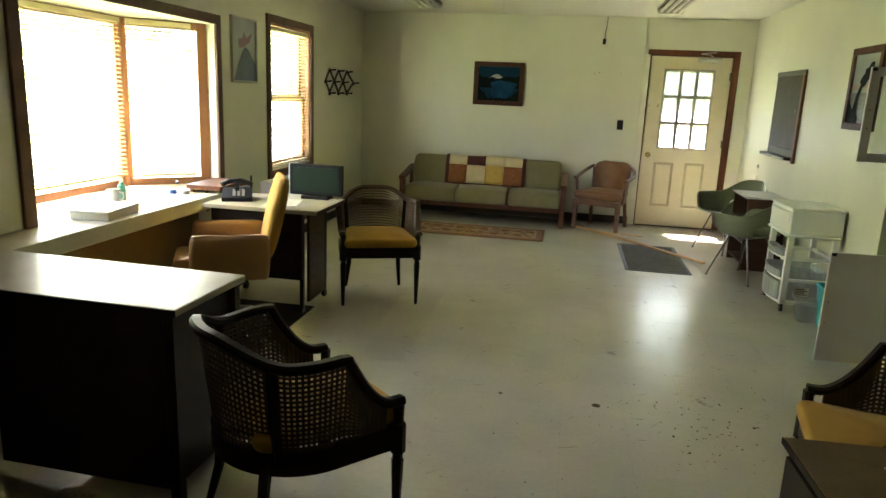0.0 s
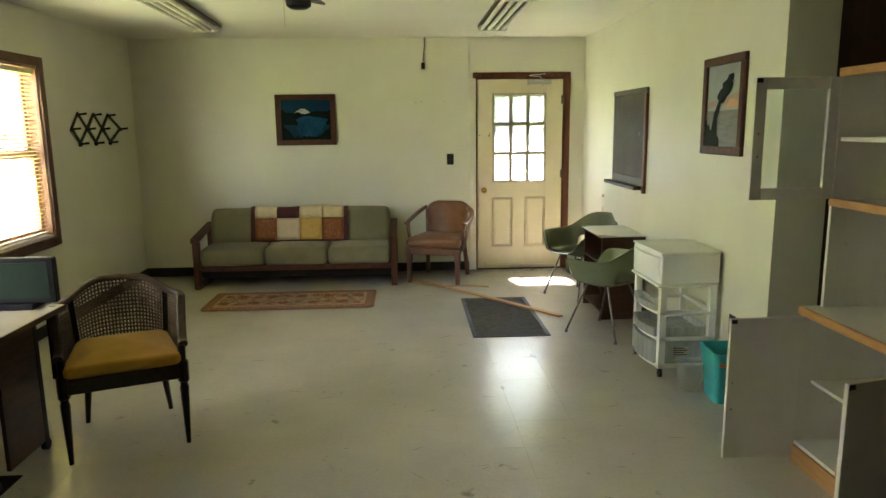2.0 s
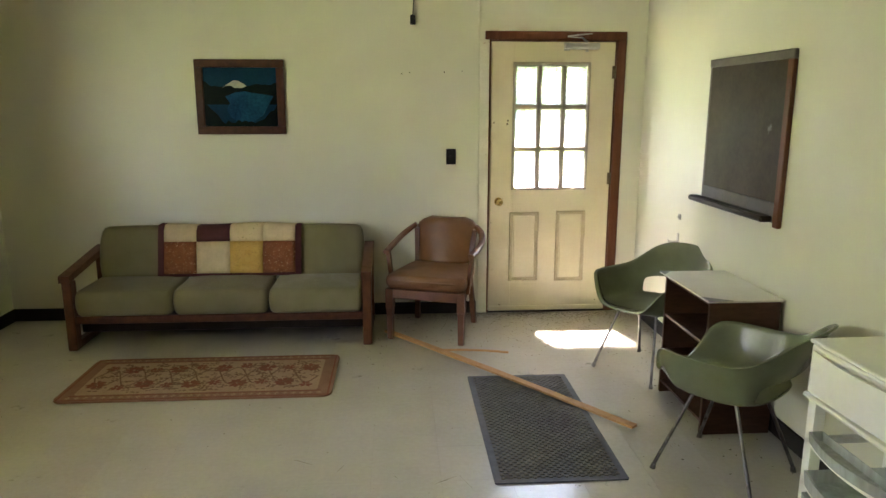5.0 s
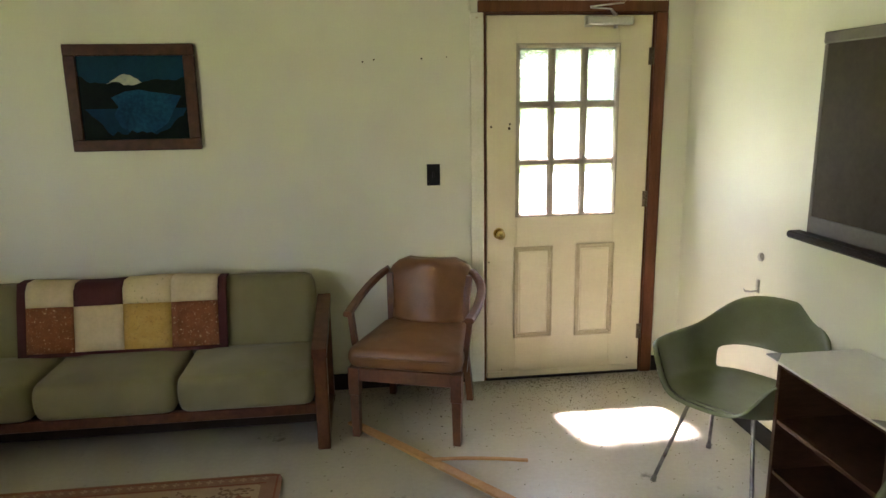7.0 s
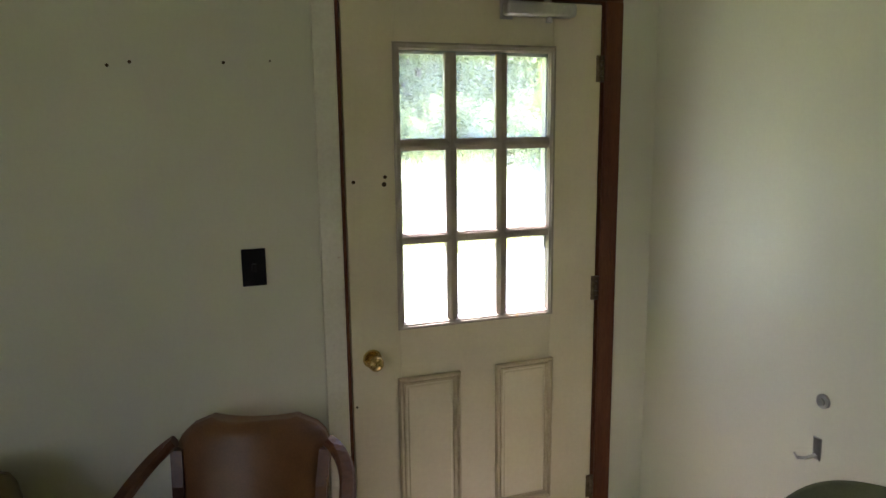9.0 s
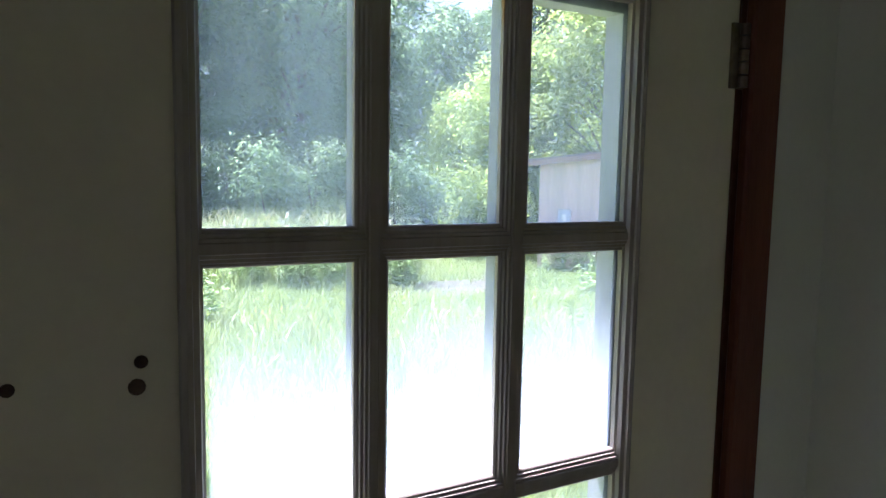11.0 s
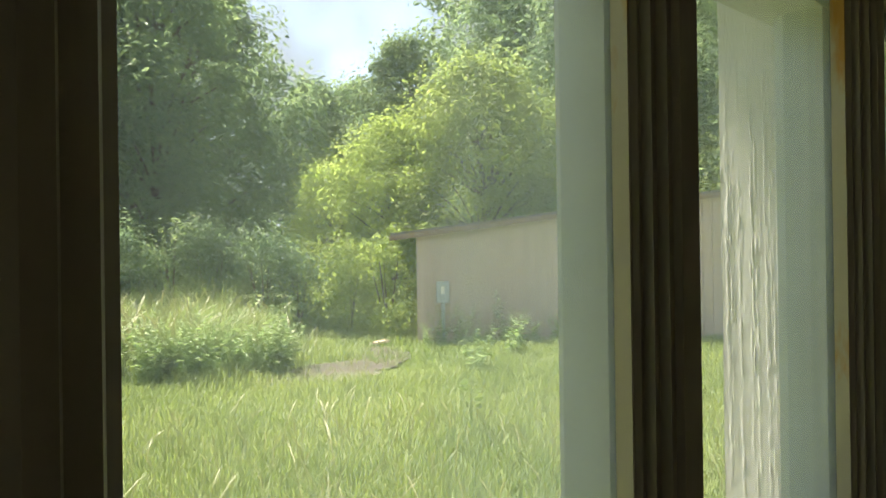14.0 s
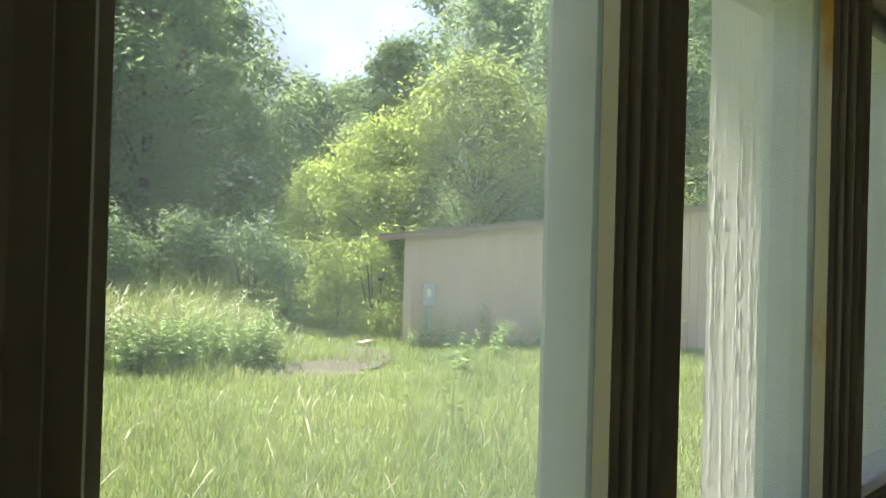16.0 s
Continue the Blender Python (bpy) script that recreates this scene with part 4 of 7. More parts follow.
PQ = dict(cream=plain("quilt_cream", (0.62, 0.50, 0.30), 0.9), maroon=plain("quilt_maroon", (0.07, 0.014, 0.012), 0.9), flower=mat("quilt_brown_floral", (0.25, 0.085, 0.025), (0.16, 0.05, 0.014), 0.9, scale=25, fine=90, c3=(0.60, 0.42, 0.24), c3_at=0.60, c3_scale=85),
          yellow=mat("quilt_yellow_floral", (0.56, 0.36, 0.09), (0.48, 0.29, 0.06), 0.9, scale=25, fine=90, c3=(0.36, 0.20, 0.05), c3_at=0.58, c3_scale=80),
          sprig=mat("quilt_sprig", (0.64, 0.52, 0.30), (0.60, 0.47, 0.26), 0.9, scale=25, fine=90, c3=(0.30, 0.26, 0.11), c3_at=0.60, c3_scale=60))
def quilt_at(x, s):
    """A place on the throw: x along, s metres down from the top of the back cushions."""
    th = radians(13)
    if s < 0:
        y, z = 0.22 + 0.07 - 0.09 * (s + 0.09) / 0.09 - 0.02, 0.755 + 0.006 * math.sin(x * 9)
        return (x, y - 0.02, z)
    d = 0.738 - s * math.cos(th)
    return (x, 0.155 - 0.098 + (d - 0.348) * math.tan(th) - 0.004 + 0.003 * math.sin(x * 11 + s * 7), d + 0.006)
def patch(name, x0, x1, s0, s1, m):
    bm = B()
    nx, ns = 6, 5
    top = [[quilt_at(x0 + (x1 - x0) * i / nx, s0 + (s1 - s0) * j / ns) for i in range(nx + 1)] for j in range(ns + 1)]
    a = [[bm.verts.new((p[0], p[1] - 0.006, p[2])) for p in r] for r in top]
    b = [[bm.verts.new((p[0], p[1] + 0.004, p[2] - 0.002)) for p in r] for r in top]
    for g in (a, b):
        for r0, r1 in zip(g, g[1:]):
            for i in range(nx):
                bm.faces.new((r0[i], r0[i + 1], r1[i + 1], r1[i]))
    edge = lambda g: [*g[0], *[r[-1] for r in g[1:]], *reversed(g[-1][:-1]), *[r[0] for r in reversed(g[1:-1])]]
    ea, eb = edge(a), edge(b)
    for i in range(len(ea)):
        bm.faces.new((ea[i], ea[(i + 1) % len(ea)], eb[(i + 1) % len(ea)], eb[i]))
    part(name, bm, m, quilt, smooth=True)
QX = [-0.505, -0.463, -0.238, -0.008, 0.222, 0.448, 0.490]
for k, (t, b) in enumerate((("cream", "flower"), ("maroon", "cream"), ("sprig", "yellow"), ("cream", "flower"))):
    patch("patch", QX[k + 1], QX[k + 2], -0.09, 0.10, PQ[t])
    patch("patch", QX[k + 1], QX[k + 2], 0.10, 0.325, PQ[b])
patch("border", QX[0], QX[1], -0.09, 0.345, PQ["maroon"])
patch("border", QX[5], QX[6], -0.09, 0.345, PQ["maroon"])
patch("border", QX[1], QX[5], 0.325, 0.345, PQ["maroon"])

# ---------------------------------------------------------------- brown vinyl armchair
chair = thing("armchair", pose(-1.575, -0.405, 0, 0, 0, -19.6), "brown vinyl armchair with curved wooden arms", "armchair")
for s in (-1, 1):
    part("front_leg", loft(B(), [[(s * 0.252 + a * w, -0.262 + b * w, z) for a, b in ((-1, -1), (1, -1), (1, 1), (-1, 1))] for z, w in ((0, 0.018), (0.22, 0.022), (0.225, 0.026), (0.36, 0.026))]), M["chairwood"], chair)
    part("back_leg", loft(B(), [[(s * (0.20 + e) + a * 0.017, 0.20 + d + b * 0.018, z) for a, b in ((-1, -1), (1, -1), (1, 1), (-1, 1))] for z, d, e in ((0, 0.05, 0.02), (0.35, 0.0, 0.0), (0.60, 0.03, 0.01), (0.70, 0.06, 0.02))]), M["chairwood"], chair)
    pts = []
    for k in range(13):
        a = k / 12
        t = a * math.pi / 2
        pts.append((s * (0.300 + 0.02 * math.sin(a * math.pi) - 0.075 * a ** 2.2), -0.20 + 0.455 * math.sin(t), 0.600 + 0.125 * a ** 1.3))
    part("arm", sweep(B(), pts, rect(0.045, 0.030, 0.008)), M["chairwood"], chair, smooth=False)
    part("arm_post", loft(B(), [[(s * x + a * 0.013, y + b * 0.016, z) for a, b in ((-1, -1), (1, -1), (1, 1), (-1, 1))] for x, y, z in ((0.268, -0.155, 0.33), (0.282, -0.165, 0.46), (0.298, -0.16, 0.590))]), M["chairwood"], chair)
part("seat_rail", box(B(), -0.226, 0.226, -0.284, -0.25, 0.295, 0.362, 0.004), M["chairwood"], chair)
for s in (-1, 1):
    part("seat_rail", loft(B(), [[(s * x + a * 0.013, y, z) for a, z in ((-1, 0.30), (1, 0.30), (1, 0.362), (-1, 0.362))] for x, y in ((0.255, -0.235), (0.205, 0.185))]), M["chairwood"], chair)
bm = cushion(B(), -0.285, 0.285, -0.30, 0.22, 0.364, 0.462, 0.045, 0.022)
for v in bm.verts:
    v.co.x *= 1 - 0.18 * max(0, (v.co.y + 0.30) / 0.52)
seat = part("seat", bm, M["vinyl"], chair, smooth=True)
bm = B()
sweep(bm, [(x, -0.303 + 0.05 * (abs(x) / 0.285) ** 8, 0.425) for x in [i * 0.0275 for i in range(-10, 11)]], circle(0.006, 6))
part("piping", bm, M["vinyl"], seat)
bm = B()
rings = []
for k in range(15):
    f = k / 14
    z = 0.465 + 0.315 * f
    half = (0.195 + 0.045 * f) * (1 if f < 0.62 else math.sqrt(max(0.02, 1 - ((f - 0.62) / 0.38) ** 3 * 0.72)))
    lean = 0.17 + 0.10 * f
    front = [(half * (i / 6), lean - 0.02 - 0.035 * (1 - (i / 6) ** 2) + 0.045 * (i / 6) ** 2, z) for i in range(-6, 7)]
    back = [(half * (i / 6), lean + 0.035 + 0.03 * (i / 6) ** 2, z) for i in range(6, -7, -1)]
    rings.append(front + back)
loft(bm, rings)
part("backrest", bm, M["vinyl"], chair, smooth=True)

# ---------------------------------------------------------------- moulded shell chairs
def shell_chair(m, label):
    """An armchair with a one-piece moulded shell, open below the back, on thin metal legs."""
    ch = thing("shell_chair", m, label, "chair", "green shell chairs")
    bm = B()
    # one bucket: rings run from the middle of the seat out to the rim; a slot is left open under the back
    na, nt = 56, 22
    def rim_z(a):
        s, co = math.sin(a), abs(math.cos(a))
        front = 1 / (1 + math.exp((s + 0.80) * 22))
        back = 1 / (1 + math.exp(-(s - 0.70) * 11))
        return 0.425 * front + (0.595 + 0.155 * back) * (1 - front)
    def surf(a, t):
        s, co = math.sin(a), math.cos(a)
        rx = 0.300 - 0.045 * max(0, s) ** 2
        ry = 0.255 if s > 0 else 0.265
        sq = (abs(co) ** 3 + abs(s) ** 3) ** (-1 / 3)
        top = rim_z(a)
        if t < 0.6:
            f = t / 0.6
            rho, z = 0.80 * f, 0.392 + 0.022 * f ** 3
        else:
            f = (t - 0.6) / 0.4
            rho, z = 0.80 + 0.20 * f ** 0.75, 0.414 + (top - 0.414) * f ** 1.25
        y = ry * s * sq * rho
        if s > 0:
            y += 0.10 * max(0, z - 0.42) / 0.33 * s
        return Vector((rx * co * sq * rho, y, z))
    vs = [[bm.verts.new(surf(2 * math.pi * i / na, (j + 0.02) / nt)) for i in range(na)] for j in range(nt + 1)]
    lip = []
    for i in range(na):
        p = vs[-1][i].co
        o = Vector((p.x, p.y, 0)).normalized()
        lip.append(bm.verts.new(p + o * 0.016 + Vector((0, 0, -0.006))))
    vs.append(lip)
    for j, (r0, r1) in enumerate(zip(vs, vs[1:])):
        f = ((j + 0.5) / nt - 0.6) / 0.4
        for i in range(na):
            a = 2 * math.pi * (i + 0.5) / na
            if math.sin(a) > 0.70 and 0.05 < f < 0.46:
                continue
            bm.faces.new((r0[i], r0[(i + 1) % na], r1[(i + 1) % na], r1[i]))
    mid = bm.verts.new((0, 0, 0.392))
    for i in range(na):
        bm.faces.new((vs[0][i], vs[0][(i + 1) % na], mid))
    shell = part("shell", bm, M["fibre"], ch, "glossy moulded green fibreglass shell", True)
    so = shell.modifiers.new("thick", "SOLIDIFY")
    so.thickness, so.offset = 0.006, 0
    sub = shell.modifiers.new("round", "SUBSURF")
    sub.levels = sub.render_levels = 1
    for sx, y0, y1 in ((-1, -0.10, -0.225), (1, -0.10, -0.225), (-1, 0.08, 0.215), (1, 0.08, 0.215)):
        leg = part("leg", rod(B(), (sx * 0.13, y0, 0.385), (sx * 0.215, y1, 0.012), 0.008, 0.008, 10), M["chrome"], ch)
        part("foot_glide", rod(B(), (sx * 0.213, y1 * 0.985, 0.022), (sx * 0.216, y1, 0.0), 0.011, 0.013, 10), M["chrome"], leg)
    bm = B()
    rod(bm, (-0.13, -0.10, 0.385), (0.13, -0.10, 0.385), 0.007)
    rod(bm, (-0.13, 0.08, 0.385), (0.13, 0.08, 0.385), 0.007)
    rod(bm, (-0.13, -0.10, 0.385), (-0.13, 0.08, 0.385), 0.007)
    rod(bm, (0.13, -0.10, 0.385), (0.13, 0.08, 0.385), 0.007)
    part("under_frame", bm, M["chrome"], ch)
    return ch


shell_chair(pose(-0.335, -1.235, 0, 0, 0, -58), "green moulded armchair beside the walnut shelf unit")
shell_chair(pose(-0.41, -2.43, 0, 0, 0, 219), "green moulded armchair in front of the storage cart")

# ---------------------------------------------------------------- cane barrel chairs
def cane_chair(m, label, rail, seat_m=None):
    """A low barrel-backed armchair with woven cane panels, tapered legs and a padded seat."""
    ch = thing("cane_chair", m, label, "chair", "cane barrel chairs")
    def rim(a, z):
        # plan of the barrel: flat sided horseshoe, open at the front (-y)
        f = (z - 0.42) / 0.4
        rx, ry = 0.270 + 0.03 * f, 0.26 + 0.05 * f
        deg = math.degrees(a)
        over = max(0.0, -deg, deg - 180.0) / 52.0
        if over:
            return Vector(((rx - 0.006 * over) * (1 if deg < 90 else -1), 0.02 - 0.255 * over, z))
        return Vector((rx * math.cos(a), 0.02 + ry * math.sin(a), z))
    def crest(a):
        phi = math.degrees(a)
        f = (phi + 52) if phi < 90 else (232 - phi)
        ease = lambda t: t * t * (3 - 2 * t)
        if f < 8:
            return 0.518
        if f < 44:
            return 0.518 + 0.190 * ((f - 8) / 36) ** 1.8
        if f < 78:
            return 0.708 - 0.008 * ease((f - 44) / 34)
        return 0.700 + 0.075 * ease(min(1, (f - 78) / 50))
    angles = [radians(-52 + 284 * i / 71) for i in range(72)]
    part("top_rail", sweep(B(), [rim(a, crest(a)) for a in angles], rect(0.042, 0.030, 0.008)), M[rail], ch)
    part("seat_rail", sweep(B(), [rim(a, 0.385) for a in angles], rect(0.03, 0.075)), M["ebony"], ch)
    part("front_rail", box(B(), -0.262, 0.262, -0.245, -0.215, 0.345, 0.42, 0.005), M["ebony"], ch)
    for s in (-1, 1):
        x = s * 0.262
        part("front_leg", loft(B(), [[(x + w * c, -0.228 + w * d, z) for c, d in circle(1, 8)] for z, w in ((0, 0.011), (0.30, 0.022), (0.305, 0.018), (0.325, 0.018), (0.33, 0.027), (0.43, 0.027), (0.44, 0.018), (0.515, 0.020))]), M["ebony"], ch)
        part("back_leg", loft(B(), [[(s * (0.19 + e) + w * c, 0.20 + d2 + w * d, z) for c, d in circle(1, 8)] for z, w, d2, e in ((0, 0.012, 0.07, 0.02), (0.2, 0.018, 0.02, 0.0), (0.40, 0.022, 0.0, 0.0))]), M["ebony"], ch)
    for deg in (38, 142):
        a = radians(deg)
        part("back_upright", sweep(B(), [rim(a, z) for z in (0.40, 0.5, 0.6, crest(a))], rect(0.034, 0.024), up=(0, 1, 0)), M["ebony"], ch)
    # woven panels: three strips of cane between the uprights
    for d0, d1 in ((-40, 34), (42, 138), (146, 220)):
        bm = B()
        a0, a1 = radians(d0), radians(d1)
        step = 0.019
        length = 0.31 * (a1 - a0)
        nu = int(length / step)
        nv = 17
        def pt(i, j):
            a = a0 + (a1 - a0) * i / nu
            top = crest(a) - 0.012
            z = 0.42 + (top - 0.42) * j / nv
            return rim(a, z)
        w = 0.0042
        for i in range(nu + 1):
            sweep(bm, [pt(i, j) for j in range(0, nv + 1, 2)] + [pt(i, nv)], [(-w, -0.0015), (w, -0.0015), (w, 0.0015), (-w, 0.0015)], up=pt(i, 0) - Vector((0, 0.02, pt(i, 0).z)))
        for j in range(1, nv):
            sweep(bm, [pt(i, j) for i in range(nu + 1)], [(-0.0012, -w), (0.0022, -w), (0.0022, w), (-0.0012, w)])
        part("cane_panel", bm, M["cane"], ch)["kind"] = "stuff"
    bm = cushion(B(), -0.258, 0.258, -0.265, 0.235, 0.422, 0.485, 0.03, 0.035)
    for v in bm.verts:
        v.co.x *= 1 - 0.20 * max(0, v.co.y / 0.235) ** 2
    part("seat", bm, M["gold"], ch, "mustard-yellow padded seat", True)
    return ch


cane_chair(pose(-3.37, -3.965, 0, 0, 0, 22), "cane barrel chair with yellow seat beside the desk", "olivewood")
cane_chair(pose(-2.87, -6.70, 0, 0, 0, 137), "dark cane barrel chair with its back to the big desk", "ebony")
cane_chair(pose(-0.94, -6.54, 0, 0, 0, -100), "dark cane barrel chair with yellow seat by the small cabinet", "ebony")

# ---------------------------------------------------------------- shelf unit, storage cart, bin
unit = thing("shelf_unit", pose(0, 0, 0), "small walnut-laminate shelf unit with a loose white top", "shelf unit")
UX0, UX1, UY0, UY1, UZ = -0.375, -0.025, -2.10, -1.555, 0.675
part("side_panel", box(B(), UX0, UX1, UY0, UY0 + 0.018, 0.0, UZ, 0.001), M["walnutlam"], unit)
part("side_panel", box(B(), UX0, UX1, UY1 - 0.018, UY1, 0.0, UZ, 0.001), M["walnutlam"], unit)
part("back_panel", box(B(), UX1 - 0.008, UX1, UY0 + 0.018, UY1 - 0.018, 0.05, UZ), M["walnutlam"], unit)
for z in (0.06, 0.245, 0.445, UZ - 0.018):
    part("shelf", box(B(), UX0 + 0.004, UX1 - 0.008, UY0 + 0.018, UY1 - 0.018, z, z + 0.016, 0.001), M["walnutlam"], unit)
top = part("top_board", box(B(), UX0 - 0.012, UX1 + 0.01, UY0 - 0.006, UY1 + 0.055, UZ, UZ + 0.008, 0.001), M["whitelam"], unit, "loose white board as top")
for pts in (((UX0 - 0.013, UY1 + 0.056), (UX0 + 0.05, UY1 + 0.056), (UX0 - 0.013, UY1 - 0.02)), ((UX0 - 0.013, UY0 - 0.007), (UX0 + 0.11, UY0 - 0.007), (UX0 - 0.013, UY0 + 0.07))):
    part("corner", plate(B(), pts, 0.003, "z", UZ + 0.0082), plain("grey_corner", (0.22, 0.22, 0.23)), top)

cart = thing("storage_cart", pose(0, 0, 0), "white plastic drawer cart on casters with clear drawers", "storage cart")
CX0, CX1, CY0, CY1 = -0.385, -0.035, -3.41, -2.93
for x in (CX0 + 0.02, CX1 - 0.02):
    for y in (CY0 + 0.02, CY1 - 0.02):
        part("post", loft(B(), [[(x + a * 0.020, y + b * 0.020, z) for a, b in ((-1, -1), (1, -1), (1, 1), (-1, 1))] for z in (0.06, 0.575)]), M["plastic"], cart)
        w = part("caster", rod(B(), (x - 0.009, y, 0.024), (x + 0.009, y, 0.024), 0.024, seg=16), M["blackplastic"], cart, "black caster")
        part("fork", box(B(), x - 0.014, x + 0.014, y - 0.012, y + 0.012, 0.044, 0.064, 0.003), M["blackplastic"], w)


def bow(x0, y0, y1, z0, z1, d, thick=0.004, out=0.035):
    """An open drawer with a front that bows outward."""
    bm = B()
    n = 10
    ys = [y0 + (y1 - y0) * i / n for i in range(n + 1)]
    fr = [(x0 - out * math.sin(math.pi * i / n), y) for i, y in enumerate(ys)]
    poly = fr + [(x0 + d, y1), (x0 + d, y0)]
    inner = [(x + thick, min(max(y, y0 + thick), y1 - thick)) for x, y in fr] + [(x0 + d - thick, y1 - thick), (x0 + d - thick, y0 + thick)]
    rings = [[(x, y, z0) for x, y in poly], [(x - 0.006, y, z1) for x, y in poly], [(x, y, z1) for x, y in inner], [(x, y, z0 + thick) for x, y in inner]]
    vv = [[bm.verts.new(p) for p in r] for r in rings]
    m = len(poly)
    for a, b in zip(vv, vv[1:]):
        for i in range(m):
            bm.faces.new((a[i], a[(i + 1) % m], b[(i + 1) % m], b[i]))
    bm.faces.new(vv[0]), bm.faces.new(vv[-1])
    return bm


for z in (0.062, 0.235, 0.40):
    bm = B()
    for s in (CY0, CY1 - 0.03):
        box(bm, CX0, CX1, s, s + 0.03, z, z + 0.022, 0.003)
    box(bm, CX1 - 0.03, CX1, CY0 + 0.03, CY1 - 0.03, z, z + 0.022, 0.003)
    sweep(bm, [(CX0 + 0.008 - 0.03 * math.sin(math.pi * i / 8), CY0 + 0.03 + (CY1 - CY0 - 0.06) * i / 8, z + 0.011) for i in range(9)], rect(0.022, 0.022, 0.003))
    part("shelf_frame", bm, M["plastic"], cart)
part("deck", box(B(), CX0 - 0.025, CX1 + 0.005, CY0 - 0.008, CY1 + 0.008, 0.575, 0.592, 0.006), M["plastic"], cart)
d1 = part("drawer", bow(CX0 - 0.012, CY0 + 0.045, CY1 - 0.045, 0.082, 0.225, 0.34), M["clear"], cart, "cloudy clear bow-fronted drawer")
part("drawer", bow(CX0 - 0.012, CY0 + 0.045, CY1 - 0.045, 0.255, 0.31, 0.34), M["clear"], cart, "cloudy clear shallow drawer")
part("drawer_front", bow(CX0 - 0.012, CY0 + 0.045, CY1 - 0.045, 0.42, 0.46, 0.05), M["clear"], cart)
part("label", box(B(), CX0 + 0.10, CX0 + 0.21, CY0 + 0.0434, CY0 + 0.0444, 0.12, 0.19), M["paper"], d1, "printed paper label")
for k in range(4):
    part("label_line", box(B(), CX0 + 0.11, CX0 + 0.20 - 0.02 * (k % 2), CY0 + 0.0424, CY0 + 0.0433, 0.130 + k * 0.014, 0.136 + k * 0.014), M["blackplastic"], d1)
bx = thing("drawer_box", pose(-0.212, -3.17, 0.592, 0, 0, 1.5), "white plastic drawer unit resting on the cart", "plastic box")
part("body", box(B(), -0.185, 0.185, -0.24, 0.24, 0.0, 0.185, 0.012, seg=2), M["plastic"], bx)
part("lid", box(B(), -0.19, 0.19, -0.245, 0.245, 0.186, 0.200, 0.006, seg=2), M["plastic"], bx)
part("drawer_front", bow(-0.186, -0.215, 0.215, 0.02, 0.165, 0.012, 0.003, 0.022), M["plastic"], bx)

bn = thing("waste_bin", pose(-0.125, -3.74, 0, 0, 0, -4), "teal plastic waste bin with a sticker", "waste bin")
def tub(w0, d0, w1, d1, h, t, r=0.03):
    def rr(w, d, z, n=5):
        pts = []
        for cx, cy, s in ((w - r, d - r, 0), (-w + r, d - r, 1), (-w + r, -d + r, 2), (w - r, -d + r, 3)):
            for i in range(n + 1):
                a = (s + i / n) * math.pi / 2
                pts.append((cx + r * math.cos(a), cy + r * math.sin(a), z))
        return pts
    bm = B()
    rings = [rr(w0, d0, 0), rr(w1, d1, h - 0.02), rr(w1 + 0.008, d1 + 0.008, h - 0.02), rr(w1 + 0.008, d1 + 0.008, h), rr(w1 - t, d1 - t, h), rr(w0 - t, d0 - t, 0.006)]
    return loft(bm, rings)
body = part("body", tub(0.076, 0.10, 0.099, 0.126, 0.30, 0.004), M["teal"], bn, smooth=False)
part("sticker", box(B(), -0.075, -0.025, -0.1225, -0.1215, 0.225, 0.262, turn=Matrix.Rotation(0.0, 4, "X")), plain("orange_sticker", (0.60, 0.16, 0.05)), body)
tb = thing("clear_tub", pose(-0.262, -3.60, 0), "cloudy clear plastic tub on the floor", "tub")
part("body", tub(0.052, 0.055, 0.068, 0.072, 0.172, 0.003), M["tubclear"], tb)

# ---------------------------------------------------------------- cabinet with hutch
cab = thing("base_cabinet", pose(0, 0, 0), "white laminate base cabinet with oak edges and open doors", "cabinet")
KX0, KX1, KY0, KY1 = -0.150, 0.262, -5.22, -4.485
part("side_panel", box(B(), KX0, KX1, KY1 - 0.018, KY1, 0.0, 0.70, 0.001), M["whitelam"], cab)
part("side_panel", box(B(), KX0, KX1, KY0, KY0 + 0.018, 0.0, 0.70, 0.001), M["whitelam"], cab)
part("back_panel", box(B(), KX1 - 0.006, KX1, KY0 + 0.018, KY1 - 0.018, 0.02, 0.70), M["whitelam"], cab)
part("bottom", box(B(), KX0 + 0.002, KX1 - 0.007, KY0 + 0.019, KY1 - 0.019, 0.09, 0.106), M["whitelam"], cab)
part("shelf", box(B(), KX0 + 0.06, KX1 - 0.007, KY0 + 0.019, KY1 - 0.019, 0.38, 0.396, 0.001), M["whitelam"], cab)
part("kick_board", box(B(), KX0 - 0.004, KX0 + 0.014, KY0 + 0.019, KY1 - 0.0, 0.0, 0.085, 0.002), M["oak"], cab, "oak kick board")
topb = part("worktop", box(B(), KX0 + 0.012, KX1, KY0 - 0.01, KY1 + 0.012, 0.702, 0.738, 0.001), M["whitelam"], cab)
part("oak_edge", box(B(), KX0 - 0.010, KX0 + 0.0115, KY0 - 0.01, KY1 + 0.012, 0.702, 0.738, 0.004), M["oak"], topb)


